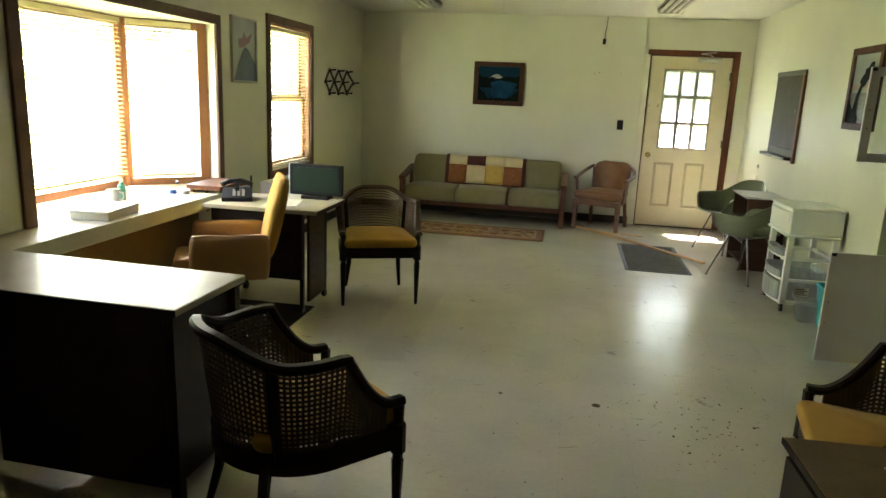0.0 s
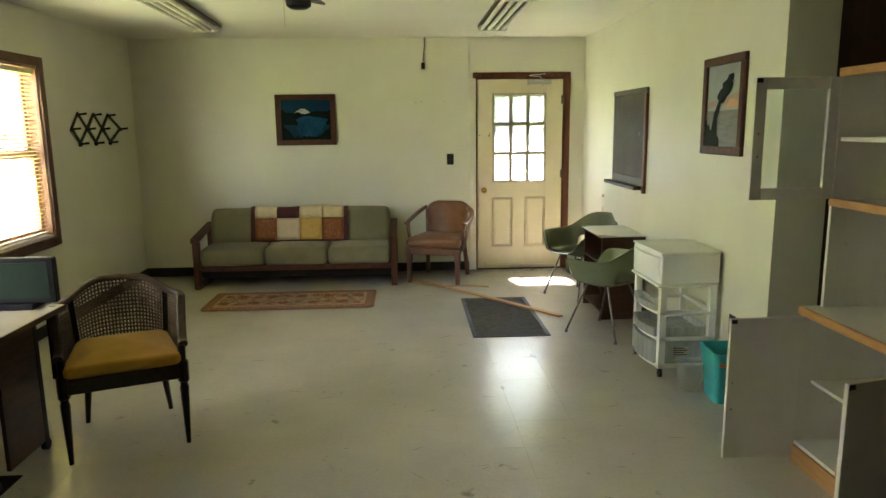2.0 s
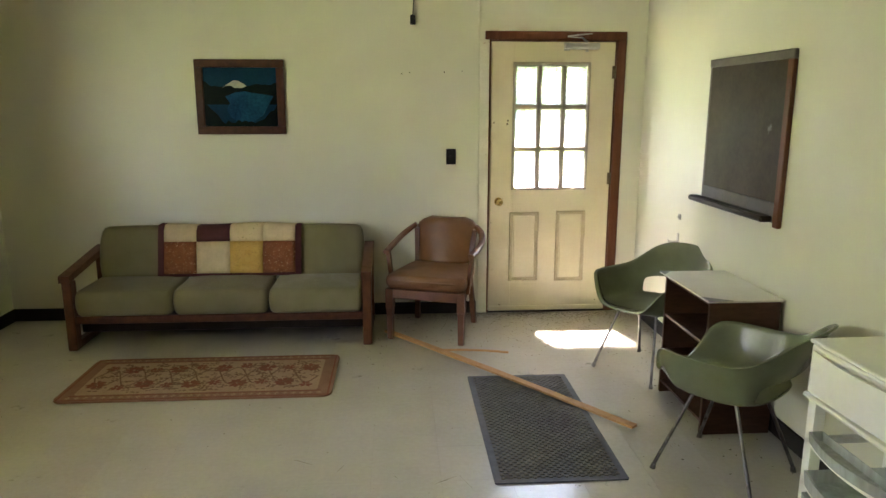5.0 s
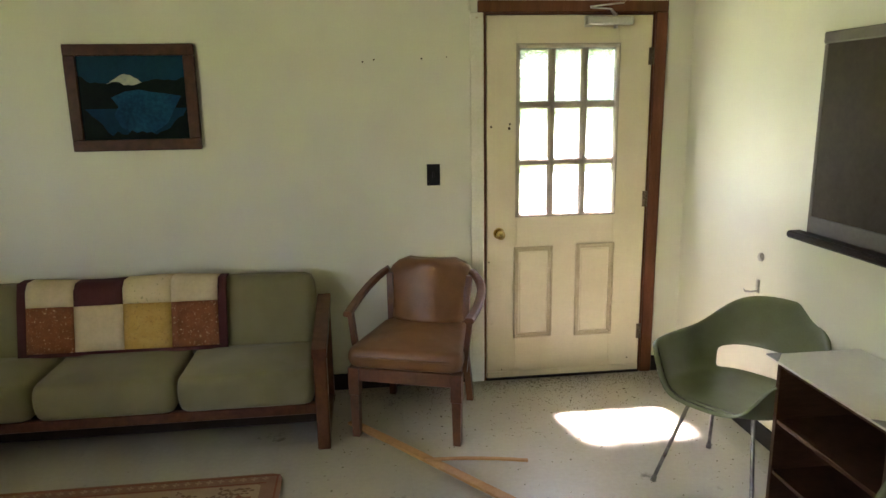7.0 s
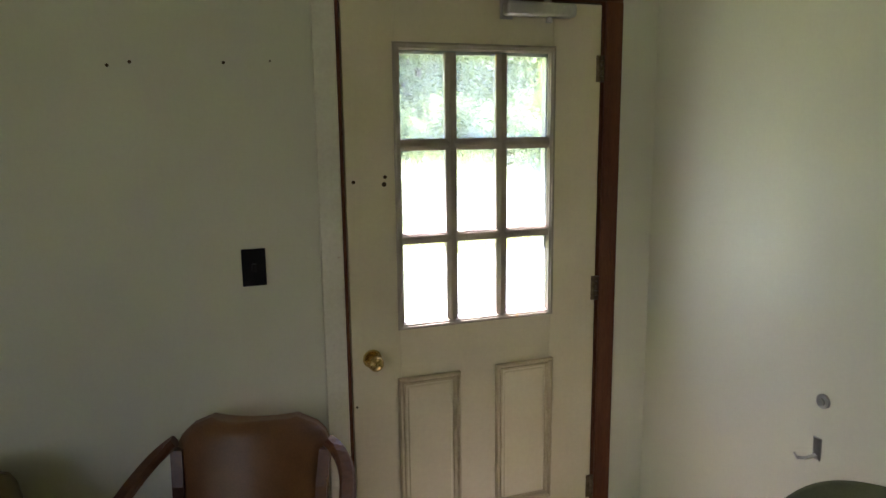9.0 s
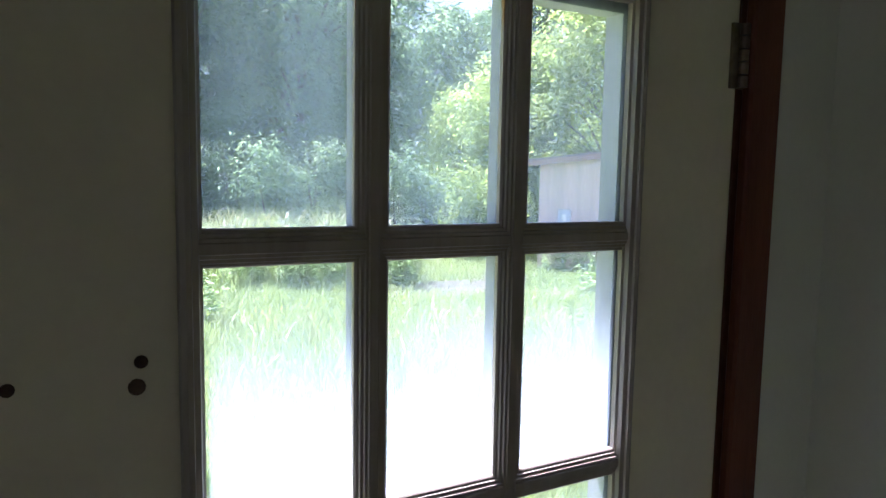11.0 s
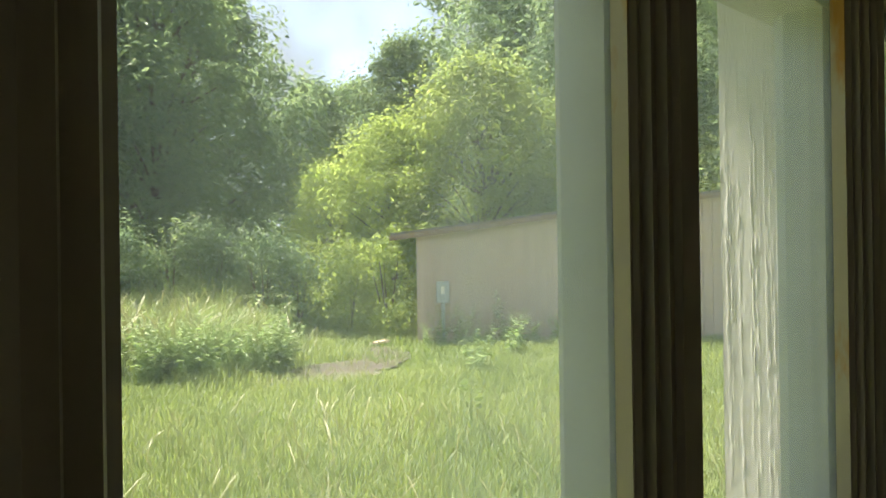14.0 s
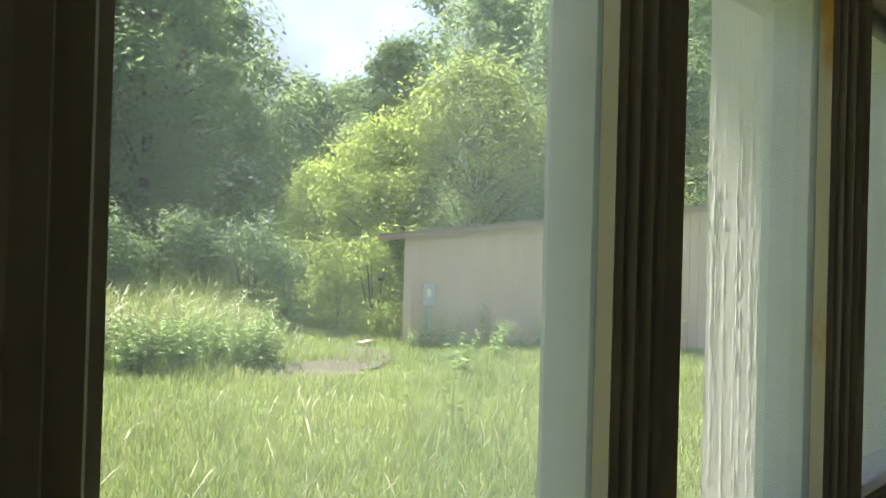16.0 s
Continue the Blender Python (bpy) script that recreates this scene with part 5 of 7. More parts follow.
def cupboard_door(parent, hinge, ang, w, z0, z1, glazed=False, t=0.018):
    """A cabinet door hung at hinge and swung to the angle; glazed ones have a frame."""
    m = Matrix.Translation((hinge[0], hinge[1], 0)) @ Matrix.Rotation(radians(ang), 4, "Z")
    ob = thing("door", m)
    ob.parent = parent
    if glazed:
        s = 0.05
        bm = B()
        box(bm, 0, s, -t / 2, t / 2, z0, z1, 0.002)
        box(bm, w - s, w, -t / 2, t / 2, z0, z1, 0.002)
        box(bm, s, w - s, -t / 2, t / 2, z0, z0 + s, 0.002)
        box(bm, s, w - s, -t / 2, t / 2, z1 - s, z1, 0.002)
        part("door_frame", bm, M["whitelam"], ob)
        g = part("pane", box(B(), s - 0.004, w - s + 0.004, -0.002, 0.002, z0 + s - 0.004, z1 - s + 0.004), M["cabglass"], ob)
        g.visible_shadow = False
    else:
        part("door_leaf", box(B(), 0, w, -t / 2, t / 2, z0, z1, 0.002), M["whitelam"], ob)
    part("catch", box(B(), w - 0.03, w - 0.003, -t / 2 - 0.004, t / 2 + 0.0008, z1 - 0.022, z1 - 0.003), M["blackplastic"], ob)
    for k in (0.36, 0.55):
        part("screw", rod(B(), (w - 0.025, -t / 2 - 0.002, z0 + (z1 - z0) * k), (w - 0.025, t / 2, z0 + (z1 - z0) * k), 0.005), M["blackplastic"], ob)
    return ob


cupboard_door(cab, (KX0, KY1 - 0.01), 181, 0.335, 0.03, 0.695)
d2 = cupboard_door(cab, (KX0, KY0 + 0.008), 194, 0.325, 0.03, 0.695)
hm = sweep(B(), [(0.285, -0.010, 0.30), (0.285, -0.034, 0.315), (0.285, -0.038, 0.355), (0.285, -0.034, 0.395), (0.285, -0.010, 0.41)], rect(0.016, 0.012, 0.003), up=(1, 0, 0))
part("handle", hm, M["oak"], d2, "oak bow handle")

hut = thing("hutch", pose(0, 0, 0.738), "white laminate hutch with oak-edged shelves and an open glass door", "hutch")
HX0 = -0.065
part("side_panel", box(B(), HX0, KX1, KY1 - 0.018, KY1, 0.0, 1.03, 0.001), M["whitelam"], hut)
part("side_panel", box(B(), HX0, KX1, KY0, KY0 + 0.018, 0.0, 1.03, 0.001), M["whitelam"], hut)
part("back_panel", box(B(), KX1 - 0.006, KX1, -4.82, KY1 - 0.018, 0.0, 1.03), M["whitelam"], hut)
part("back_panel", box(B(), KX1 - 0.006, KX1, KY0 + 0.018, -4.83, 0.47, 1.03), M["whitelam"], hut)
for z, e in ((0.462, True), (0.735, False), (1.012, True)):
    s = part("shelf", box(B(), HX0 + 0.013, KX1 - 0.007, KY0 + 0.019, KY1 - 0.019, z, z + 0.018, 0.001), M["whitelam"], hut)
    if e:
        part("oak_edge", box(B(), HX0 - 0.006, HX0 + 0.0125, KY0, KY1, z - 0.006, z + 0.030, 0.003), M["oak"], s)
cupboard_door(hut, (HX0, KY1 - 0.006), 181, 0.375, 0.487, 1.005, True)

# ---------------------------------------------------------------- on the walls
def picture(name, m, w, h, fw, label, shapes, group=""):
    """A framed picture hung flat; local x to the right, z up, y out of the wall is negative."""
    ob = thing(name, m, label, "picture")
    bm = B()
    for a in ((-w / 2, w / 2, h / 2 - fw, h / 2), (-w / 2, w / 2, -h / 2, -h / 2 + fw), (-w / 2, -w / 2 + fw, -h / 2 + fw, h / 2 - fw), (w / 2 - fw, w / 2, -h / 2 + fw, h / 2 - fw)):
        box(bm, a[0], a[1], -0.026, 0.0, a[2], a[3], 0.004)
    part("frame", bm, shapes[0], ob)
    iw, ih = w / 2 - fw, h / 2 - fw
    part("image", box(B(), -iw, iw, -0.010, -0.002, -ih, ih), shapes[1], ob)
    y = -0.0108
    for poly, m2 in shapes[2]:
        bm = plate(B(), [(x * iw, z * ih) for x, z in poly], -0.0007, "y", y)
        part("image_shape", bm, m2, ob)
        y -= 0.0012
    return ob


def ragged(n, x0, x1, z0, top, rough, seed):
    """An outline with a flat foot and an uneven top."""
    r = random.Random(seed)
    return [(x0, z0)] + [(x0 + (x1 - x0) * i / n, top(i / n) + r.uniform(-rough, rough)) for i in range(n + 1)] + [(x1, z0)]


lake_sky = mat("print_blue", (0.002, 0.04, 0.075), (0.002, 0.022, 0.048), 0.5, scale=3, bump=0, spec=0.08)
lake_water = mat("print_lake", (0.006, 0.08, 0.16), (0.002, 0.02, 0.055), 0.5, scale=4, bump=0, spec=0.08)
print_dark = mat("print_forest", (0.003, 0.006, 0.006), (0.006, 0.013, 0.010), 0.6, scale=9, bump=0, spec=0.08)
snow = mat("print_snow", (0.46, 0.42, 0.30), (0.26, 0.27, 0.26), 0.3, scale=16, bump=0)
picture("picture", pose(-2.953, 0, 1.643), 0.626, 0.524, 0.056, "framed picture of a snowy mountain over a blue lake", (M["picframe"], lake_sky, [
    (ragged(16, -0.62, 0.34, 0.24, lambda f: 0.24 + 0.36 * max(0, 1 - abs(f - 0.52) / 0.5) ** 0.9, 0.02, 1), snow),
    (ragged(26, -1.0, 1.0, -0.25, lambda f: 0.30 + 0.30 * abs(f - 0.42) ** 0.8 + 0.05 * math.cos(f * 17), 0.04, 2), print_dark),
    ([(-0.42, 0.02), (-0.15, 0.16), (0.12, 0.20), (0.34, 0.14), (0.62, 0.10), (0.90, 0.04), (0.74, -0.30), (0.60, -0.62), (0.30, -0.86), (-0.05, -0.90), (-0.28, -0.70), (-0.40, -0.42), (-0.30, -0.20)], lake_water),
    (ragged(22, -1.0, 1.0, -1.0, lambda f: -0.84 + 2.6 * max(0, abs(f - 0.52) - 0.26), 0.07, 3), print_dark)]))
sunset = mat("print_sunset", (0.36, 0.20, 0.15), (0.26, 0.22, 0.20), 0.3, scale=2.5, bump=0)
sea = mat("print_sea", (0.16, 0.15, 0.14), (0.07, 0.075, 0.08), 0.3, scale=10, stretch=(0.6, 1, 4), bump=0)
glowp = mat("print_glow", (0.60, 0.28, 0.13), (0.48, 0.22, 0.14), 0.3, scale=5, bump=0)
pale = mat("print_pale", (0.30, 0.33, 0.30), (0.24, 0.27, 0.25), 0.3, scale=4, bump=0)
rr = random.Random(5)
crown = [(0.12 + (0.42 + rr.uniform(-0.14, 0.12)) * math.cos(a), 0.42 + (0.24 + rr.uniform(-0.08, 0.08)) * math.sin(a) + 0.22 * math.cos(a)) for a in [2 * math.pi * i / 22 for i in range(22)]]
picture("picture", pose(0, -3.29, 1.658, 0, 0, -90), 0.535, 0.582, 0.05, "framed print of a palm tree against a sunset sea", (M["picframe"], pale, [
    ([(-1, -0.05), (1, 0.1), (1, 0.35), (0.2, 0.2), (-1, 0.1)], sunset),
    ([(0.15, -0.05), (0.9, -0.03), (0.85, 0.12), (0.4, 0.17)], glowp),
    ([(-1, -1), (1, -1), (1, -0.1), (-1, -0.12)], sea),
    (crown, print_dark),
    ([(-0.75, -1), (-0.25, -1), (-0.28, -0.3), (0.08, 0.35), (-0.02, 0.4), (-0.5, -0.2)], print_dark),
    (ragged(12, -1.0, -0.1, -1.0, lambda f: -0.35 - 0.45 * f, 0.10, 8), print_dark)]))
mist = mat("print_mist", (0.44, 0.46, 0.45), (0.34, 0.38, 0.40), 0.4, scale=3, bump=0)
blueish = mat("print_slate_blue", (0.10, 0.15, 0.22), (0.05, 0.08, 0.13), 0.4, scale=5, bump=0)
rose = mat("print_rose", (0.33, 0.17, 0.19), (0.22, 0.14, 0.18), 0.4, scale=8, bump=0)
picture("picture", pose(LX, -3.325, 1.772, 0, 0, 90), 0.445, 0.515, 0.018, "pale framed print of a flower in blue", (M["steel"], mist, [
    ([(-0.9, -1), (1, -1), (1, -0.45), (0.35, 0.05), (0.05, 0.12), (-0.4, -0.3)], blueish),
    ([(-0.45, 0.05), (0.0, 0.12), (0.5, 0.3), (0.75, 0.62), (0.2, 0.42), (0.0, 0.62), (-0.15, 0.4), (-0.5, 0.35)], rose)]))

bb = thing("blackboard", pose(0, -1.56, 1.435, 0, 0, -90), "small chalk-dusted blackboard with a wooden tray", "blackboard")
w, h = 0.43, 0.41
part("slate", box(B(), -w + 0.02, w - 0.04, -0.016, -0.003, -h + 0.03, h - 0.03), M["slate"], bb)
part("top_rail", box(B(), -w, w, -0.024, 0, h - 0.045, h, 0.005), plain("grey_brown_paint", (0.13, 0.115, 0.09)), bb)
part("bottom_rail", box(B(), -w + 0.02, w - 0.04, -0.020, 0, -h, -h + 0.10, 0.003), plain("grey_rail", (0.11, 0.10, 0.085)), bb)
part("side_rail", box(B(), w - 0.045, w, -0.026, 0, -h - 0.02, h - 0.046, 0.004), M["brown"], bb)
part("side_rail", box(B(), -w, -w + 0.022, -0.018, 0, -h, h - 0.046, 0.003), plain("grey_brown_rail", (0.12, 0.10, 0.08)), bb)
part("chalk_tray", box(B(), -w - 0.035, w - 0.05, -0.085, -0.021, -h + 0.005, -h + 0.035, 0.008), M["ebony"], bb, "dark chalk tray")

sw = thing("light_switch", pose(-1.441, 0, 1.213), "black light switch plate", "switch")
part("plate", box(B(), -0.036, 0.036, -0.006, 0, -0.058, 0.058, 0.002), M["blackplastic"], sw)
part("toggle", box(B(), -0.006, 0.006, -0.016, -0.004, -0.012, 0.012, 0.002), M["blackplastic"], sw)
ol = thing("power_outlet", pose(0, -3.556, 0.375, 0, 0, -90), "black wall power outlet", "outlet")
part("plate", box(B(), -0.038, 0.038, -0.006, 0, -0.060, 0.060, 0.002), M["blackplastic"], ol)
for z in (-0.024, 0.024):
    part("socket", rod(B(), (0, -0.009, z), (0, -0.005, z), 0.017, seg=16), M["black"], ol)
solid("wall_boss", rod(rod(B(), (0, -0.807, 0.875), (-0.008, -0.807, 0.875), 0.020, seg=20), (-0.008, -0.807, 0.875), (-0.014, -0.807, 0.875), 0.010, seg=14), M["steel"], "round steel boss on the wall", "wall fitting")
bm = box(B(), -0.004, 0, -0.812, -0.785, 0.70, 0.765, 0.001)
sweep(bm, [(-0.004, -0.798, 0.712), (-0.03, -0.790, 0.705), (-0.055, -0.78, 0.707), (-0.06, -0.778, 0.72)], rect(0.012, 0.005))
solid("wall_hook", bm, M["steel"], "bent steel hook on the wall", "hook")
wire = thing("hanging_wire", None, "loose wire with a small black box on the wall", "wire")
part("cord", sweep(B(), [(-1.700, -0.012, 2.47), (-1.698, -0.014, 2.38), (-1.712, -0.014, 2.29), (-1.716, -0.012, 2.215)], circle(0.004, 6), up=(0, 1, 0)), M["blackplastic"], wire)
part("junction", box(B(), -1.736, -1.698, -0.026, 0, 2.15, 2.216, 0.004), M["blackplastic"], wire)
part("box_base", box(B(), -1.738, -1.696, -0.010, 0, 2.135, 2.149, 0.002), M["paper"], wire)
solid("wire_cover", box(B(), -1.246, -1.232, -0.010, 0, 2.06, TOP, 0.002), M["oldwhite"], "thin white cable cover up the wall", "cable cover", kind="structure")
for x, z in ((-1.742, 1.82), (-1.492, 1.823), (-1.80, 1.81), (-1.36, 1.83)):
    solid("nail_hole", rod(B(), (x, 0.001, z), (x, -0.0015, z), 0.005 if z < 1.825 else 0.003, seg=8), M["dirt"], "small nail hole in the wall", "nail hole")

# accordion peg rack
rack = thing("peg_rack", pose(LX, -0.82, 1.57, 0, 0, 90), "black accordion peg rack on the wall", "coat rack")
cx, top, bot = 0.30, 0.125, -0.125
def slat(x0, z0, x1, z1, y):
    d = Vector((x1 - x0, 0, z1 - z0)).normalized()
    bm = sweep(B(), [Vector((x0, y, z0)) - d * 0.02, Vector((x1, y, z1)) + d * 0.02], rect(0.008, 0.026), up=(d.z, 0, -d.x))
    part("slat", bm, M["ebony"], rack)
for k in range(4):
    x = -0.45 + k * 0.30
    if k < 3:
        slat(x - 0.13, 0.0, x, top, -0.008)
        slat(x - 0.13, 0.0, x, bot, -0.017)
        slat(x, top, x + 0.26 if k == 2 else x + 0.30, -0.0 if k == 2 else bot, -0.017)
        slat(x, bot, x + 0.26 if k == 2 else x + 0.30, 0.0 if k == 2 else top, -0.008)
for x, z in [(-0.58, 0), (0.41, 0)] + [(-0.45 + 0.3 * k, s) for k in range(3) for s in (top, bot)] + [(-0.30, 0), (0.0, 0)]:
    part("peg", rod(B(), (x, -0.004, z), (x, -0.085, z + 0.008), 0.007, 0.010, 8), M["ebony"], rack)

# ---------------------------------------------------------------- ceiling fittings
def tube_light(m):
    """A shallow open tray with four bare tubes between two folded end plates."""
    ob = thing("ceiling_light", m, "unlit dusty fluorescent ceiling fixture with four open tubes", "ceiling light", "ceiling lights")
    # tray in a dark colour that stands for shadow between tubes
    part("housing", loft(B(), [[(x, y, z) for x, z in ((-0.125, -0.001), (-0.135, -0.030), (-0.128, -0.030), (-0.118, -0.012), (0.118, -0.012), (0.128, -0.030), (0.135, -0.030), (0.125, -0.001))] for y in (-0.74, 0.74)]), M["fixture"], ob)
    for s in (-1, 1):
        cap = part("end_cap", loft(B(), [[(x, y, z) for x, z in ((-0.137, -0.001), (-0.137, -0.040), (-0.118, -0.066), (0.118, -0.066), (0.137, -0.040), (0.137, -0.001))] for y in (s * 0.741, s * 0.762)]), M["tube"], ob)
        for x in (-0.07, 0.07):
            part("screw", rod(B(), (x, s * 0.7625, -0.034), (x, s * 0.766, -0.034), 0.007, seg=8), M["blackplastic"], cap)
    for x in (-0.096, -0.032, 0.032, 0.096):
        part("tube", rod(B(), (x, -0.740, -0.045), (x, 0.740, -0.045), 0.0165, seg=14), M["tube"], ob, smooth=True)
    return ob


f1 = tube_light(pose(-3.625, -1.72, TOP, 0, 0, 2.5))
copy_thing(f1, pose(-1.105, -1.70, TOP, 0, 0, 0))
copy_thing(f1, pose(-3.70, -3.62, TOP, 0, 0, 2.5))
fan = thing("ceiling_fan", pose(-2.555, -2.93, TOP), "black ceiling fan with dark blades and a pull chain", "ceiling fan")
part("canopy", rod(B(), (0, 0, -0.001), (0, 0, -0.05), 0.07, 0.05, 20), M["blackplastic"], fan)
part("motor", loft(B(), [[(r * c, r * s, z) for c, s in circle(1, 22)] for z, r in ((-0.05, 0.05), (-0.06, 0.085), (-0.11, 0.09), (-0.125, 0.082), (-0.175, 0.075), (-0.19, 0.05), (-0.194, 0.02))]), M["blackplastic"], fan, smooth=False)
for k in range(5):
    a = radians(72 * k + 12)
    c, s = math.cos(a), math.sin(a)
    t = Matrix.Rotation(a, 4, "Z") @ Matrix.Rotation(radians(11), 4, "X")
    bm = plate(B(), [(0.16, -0.04), (0.55, -0.062), (0.61, -0.045), (0.62, 0.0), (0.61, 0.045), (0.55, 0.062), (0.16, 0.04)], 0.006, "z", -0.06)
    bmesh.ops.transform(bm, matrix=t, verts=bm.verts)
    b = part("blade", bm, M["ebony"], fan)
    part("blade_iron", box(B(), 0.09, 0.20, -0.015, 0.015, -0.068, -0.062, turn=t), M["blackplastic"], b)
part("pull_chain", rod(B(), (-0.09, 0, -0.11), (-0.09, 0, -0.29), 0.0015, seg=5), M["steel"], fan)

# ---------------------------------------------------------------- on the floor
def rounded(x0, x1, y0, y1, r, n=6):
    pts = []
    for cx, cy, s in ((x1 - r, y1 - r, 0), (x0 + r, y1 - r, 1), (x0 + r, y0 + r, 2), (x1 - r, y0 + r, 3)):
        for i in range(n + 1):
            a = (s + i / n) * math.pi / 2
            pts.append((cx + r * math.cos(a), cy + r * math.sin(a)))
    return pts


rug = thing("runner_rug", pose(-2.98, -1.21, 0.0), "faded pink-brown floral runner rug with rounded corners", "rug")
part("base", plate(B(), rounded(-0.755, 0.755, -0.32, 0.32, 0.055), 0.010, "z", 0.001), M["rugborder"], rug)
part("field", plate(B(), rounded(-0.67, 0.67, -0.235, 0.235, 0.02), 0.0018, "z", 0.0112), M["rug"], rug)
bm = B()
r = random.Random(11)
def blossom(bm, x, y, s, petals):
    for k in range(petals):
        a = 2 * math.pi * k / petals + r.uniform(-0.2, 0.2)
        ux, uy = math.cos(a), math.sin(a)
        plate(bm, [(x + ux * s * 0.15 - uy * s * 0.1, y + uy * s * 0.15 + ux * s * 0.1), (x + ux * s * 0.7 - uy * s * 0.26, y + uy * s * 0.7 + ux * s * 0.26), (x + ux * s, y + uy * s),
                   (x + ux * s * 0.7 + uy * s * 0.26, y + uy * s * 0.7 - ux * s * 0.26), (x + ux * s * 0.15 + uy * s * 0.1, y + uy * s * 0.15 - ux * s * 0.1)], 0.0010, "z", 0.0131)
for k in range(10):
    blossom(bm, -0.60 + k * 0.133, (0.10 if k % 2 else -0.10) + r.uniform(-0.02, 0.02), 0.060, 8)
    blossom(bm, -0.60 + k * 0.133, (-0.13 if k % 2 else 0.13) + r.uniform(-0.03, 0.03), 0.042, 6)
part("flower_pattern", bm, M["rugrose"], rug)["kind"] = "stuff"
bm = B()
for ph in (0, math.pi):
    sweep(bm, [(-0.65 + i * 0.0186, 0.125 * math.sin(i * 0.40 + ph), 0.0131) for i in range(71)], [(-0.004, 0), (0.004, 0), (0.004, 0.001), (-0.004, 0.001)])
for k in range(330):
    x, y = r.uniform(-0.64, 0.64), r.uniform(-0.215, 0.215)
    blossom(bm, x, y, r.uniform(0.016, 0.030), r.choice((2, 2, 3)))
part("vine_pattern", bm, M["rugfig"], rug)["kind"] = "stuff"
bm = B()
for x0, x1, y0, y1 in ((-0.745, 0.745, 0.300, 0.308), (-0.745, 0.745, -0.308, -0.300), (-0.69, 0.69, 0.243, 0.250), (-0.69, 0.69, -0.250, -0.243), (-0.738, -0.730, -0.299, 0.299), (0.730, 0.738, -0.299, 0.299)):
    plate(bm, [(x0, y0), (x1, y0), (x1, y1), (x0, y1)], 0.0009, "z", 0.0112)
part("guard_stripe", bm, M["rugrose"], rug)["kind"] = "stuff"
bm = B()
for s in (-1, 1):
    for k in range(30):
        blossom(bm, -0.68 + k * 0.047, s * 0.278, 0.016, 4)
part("border_pattern", bm, M["rug"], rug)["kind"] = "stuff"

dm = thing("door_mat", pose(-1.148, -1.892, 0.0), "dark grey ribbed entrance mat with rubber edges", "door mat")
part("backing", plate(B(), rounded(-0.293, 0.293, -0.592, 0.592, 0.01), 0.006, "z", 0.0005), M["matedge"], dm)
bm = B()
n_r, n_c = 62, 30
for i in range(n_r):
    for j in range(n_c):
        x, y = -0.262 + 0.524 * (j + 0.5) / n_c, -0.562 + 1.124 * (i + 0.5) / n_r
        o = 0.0045 * (1 if (i + j) % 2 else -1)
        box(bm, x - 0.0075, x + 0.0075, y - 0.006 + o, y + 0.006 + o, 0.0066, 0.0105)
part("pile_ribs", bm, M["doormat"], dm)

def lath(name, p, q, w, t, lift, label):
    p, q = Vector((*p, lift)), Vector((*q, lift + 0.004))
    n = 14
    rr = random.Random(len(label))
    pts = [p.lerp(q, i / n) + Vector((rr.uniform(-0.0015, 0.0015), rr.uniform(-0.0015, 0.0015), 0.008 * math.sin(i / n * math.pi))) for i in range(n + 1)]
    return solid(name, sweep(B(), pts, rect(w, t, 0.002)), M["lath"], label, "lath")
lath("wooden_lath", (-1.93, -0.46), (-0.680, -2.035), 0.046, 0.014, 0.019, "long broken pine lath lying across the mat")
lath("wooden_lath", (-1.60, -0.905), (-1.145, -0.985), 0.018, 0.010, 0.030, "short splintered lath lying over the long one")

# litter blown in under the door and along the walls
bm = B()
r = random.Random(21)
def bit(x, y, s):
    a = r.uniform(0, 6.28)
    pts = [(x + s * r.uniform(0.5, 1) * math.cos(a + k * 2.1), y + s * r.uniform(0.3, 1) * math.sin(a + k * 2.1), 0.001 + r.uniform(0, s * 0.5)) for k in range(3)]
    v = [bm.verts.new(p) for p in pts] + [bm.verts.new((x, y, 0.001 + s * 0.6))]
    for f in ((0, 1, 3), (1, 2, 3), (2, 0, 3), (2, 1, 0)):
        bm.faces.new([v[k] for k in f])
for _ in range(700):
    x, y = r.uniform(-2.1, -0.02), -abs(r.gauss(0, 0.45)) - 0.02
    bit(x, y, r.uniform(0.002, 0.008))
for _ in range(260):
    bit(-abs(r.gauss(0, 0.3)) - 0.02, r.uniform(-3.6, -0.1), r.uniform(0.002, 0.009))
for _ in range(1500):
    a, d = r.uniform(math.pi, 2 * math.pi), abs(r.gauss(0, 0.42))
    x, y = -0.72 + 1.2 * d * math.cos(a) + r.gauss(0, 0.15), -0.02 + d * math.sin(a)
    if -2.0 < x < -0.02 and noise.noise((x * 3, y * 3, 2)) > r.uniform(-0.6, 0.3):
        bit(x, y, r.uniform(0.0015, 0.006) * (2.2 if r.random() < 0.05 else 1))
for _ in range(3200):
    bit(r.uniform(-1.9, -0.03), -0.035 - abs(r.gauss(0, 0.09)), r.uniform(0.0015, 0.005))
for _ in range(330):
    bit(r.uniform(-4.5, -0.2), r.uniform(-8.0, -0.5), r.uniform(0.002, 0.006))
for _ in range(90):
    bit(r.gauss(-1.3, 0.18), r.gauss(-5.5, 0.22), r.uniform(0.003, 0.013))
for _ in range(50):
    bit(r.gauss(-1.5, 0.5), r.gauss(-6.0, 0.5), r.uniform(0.003, 0.009))
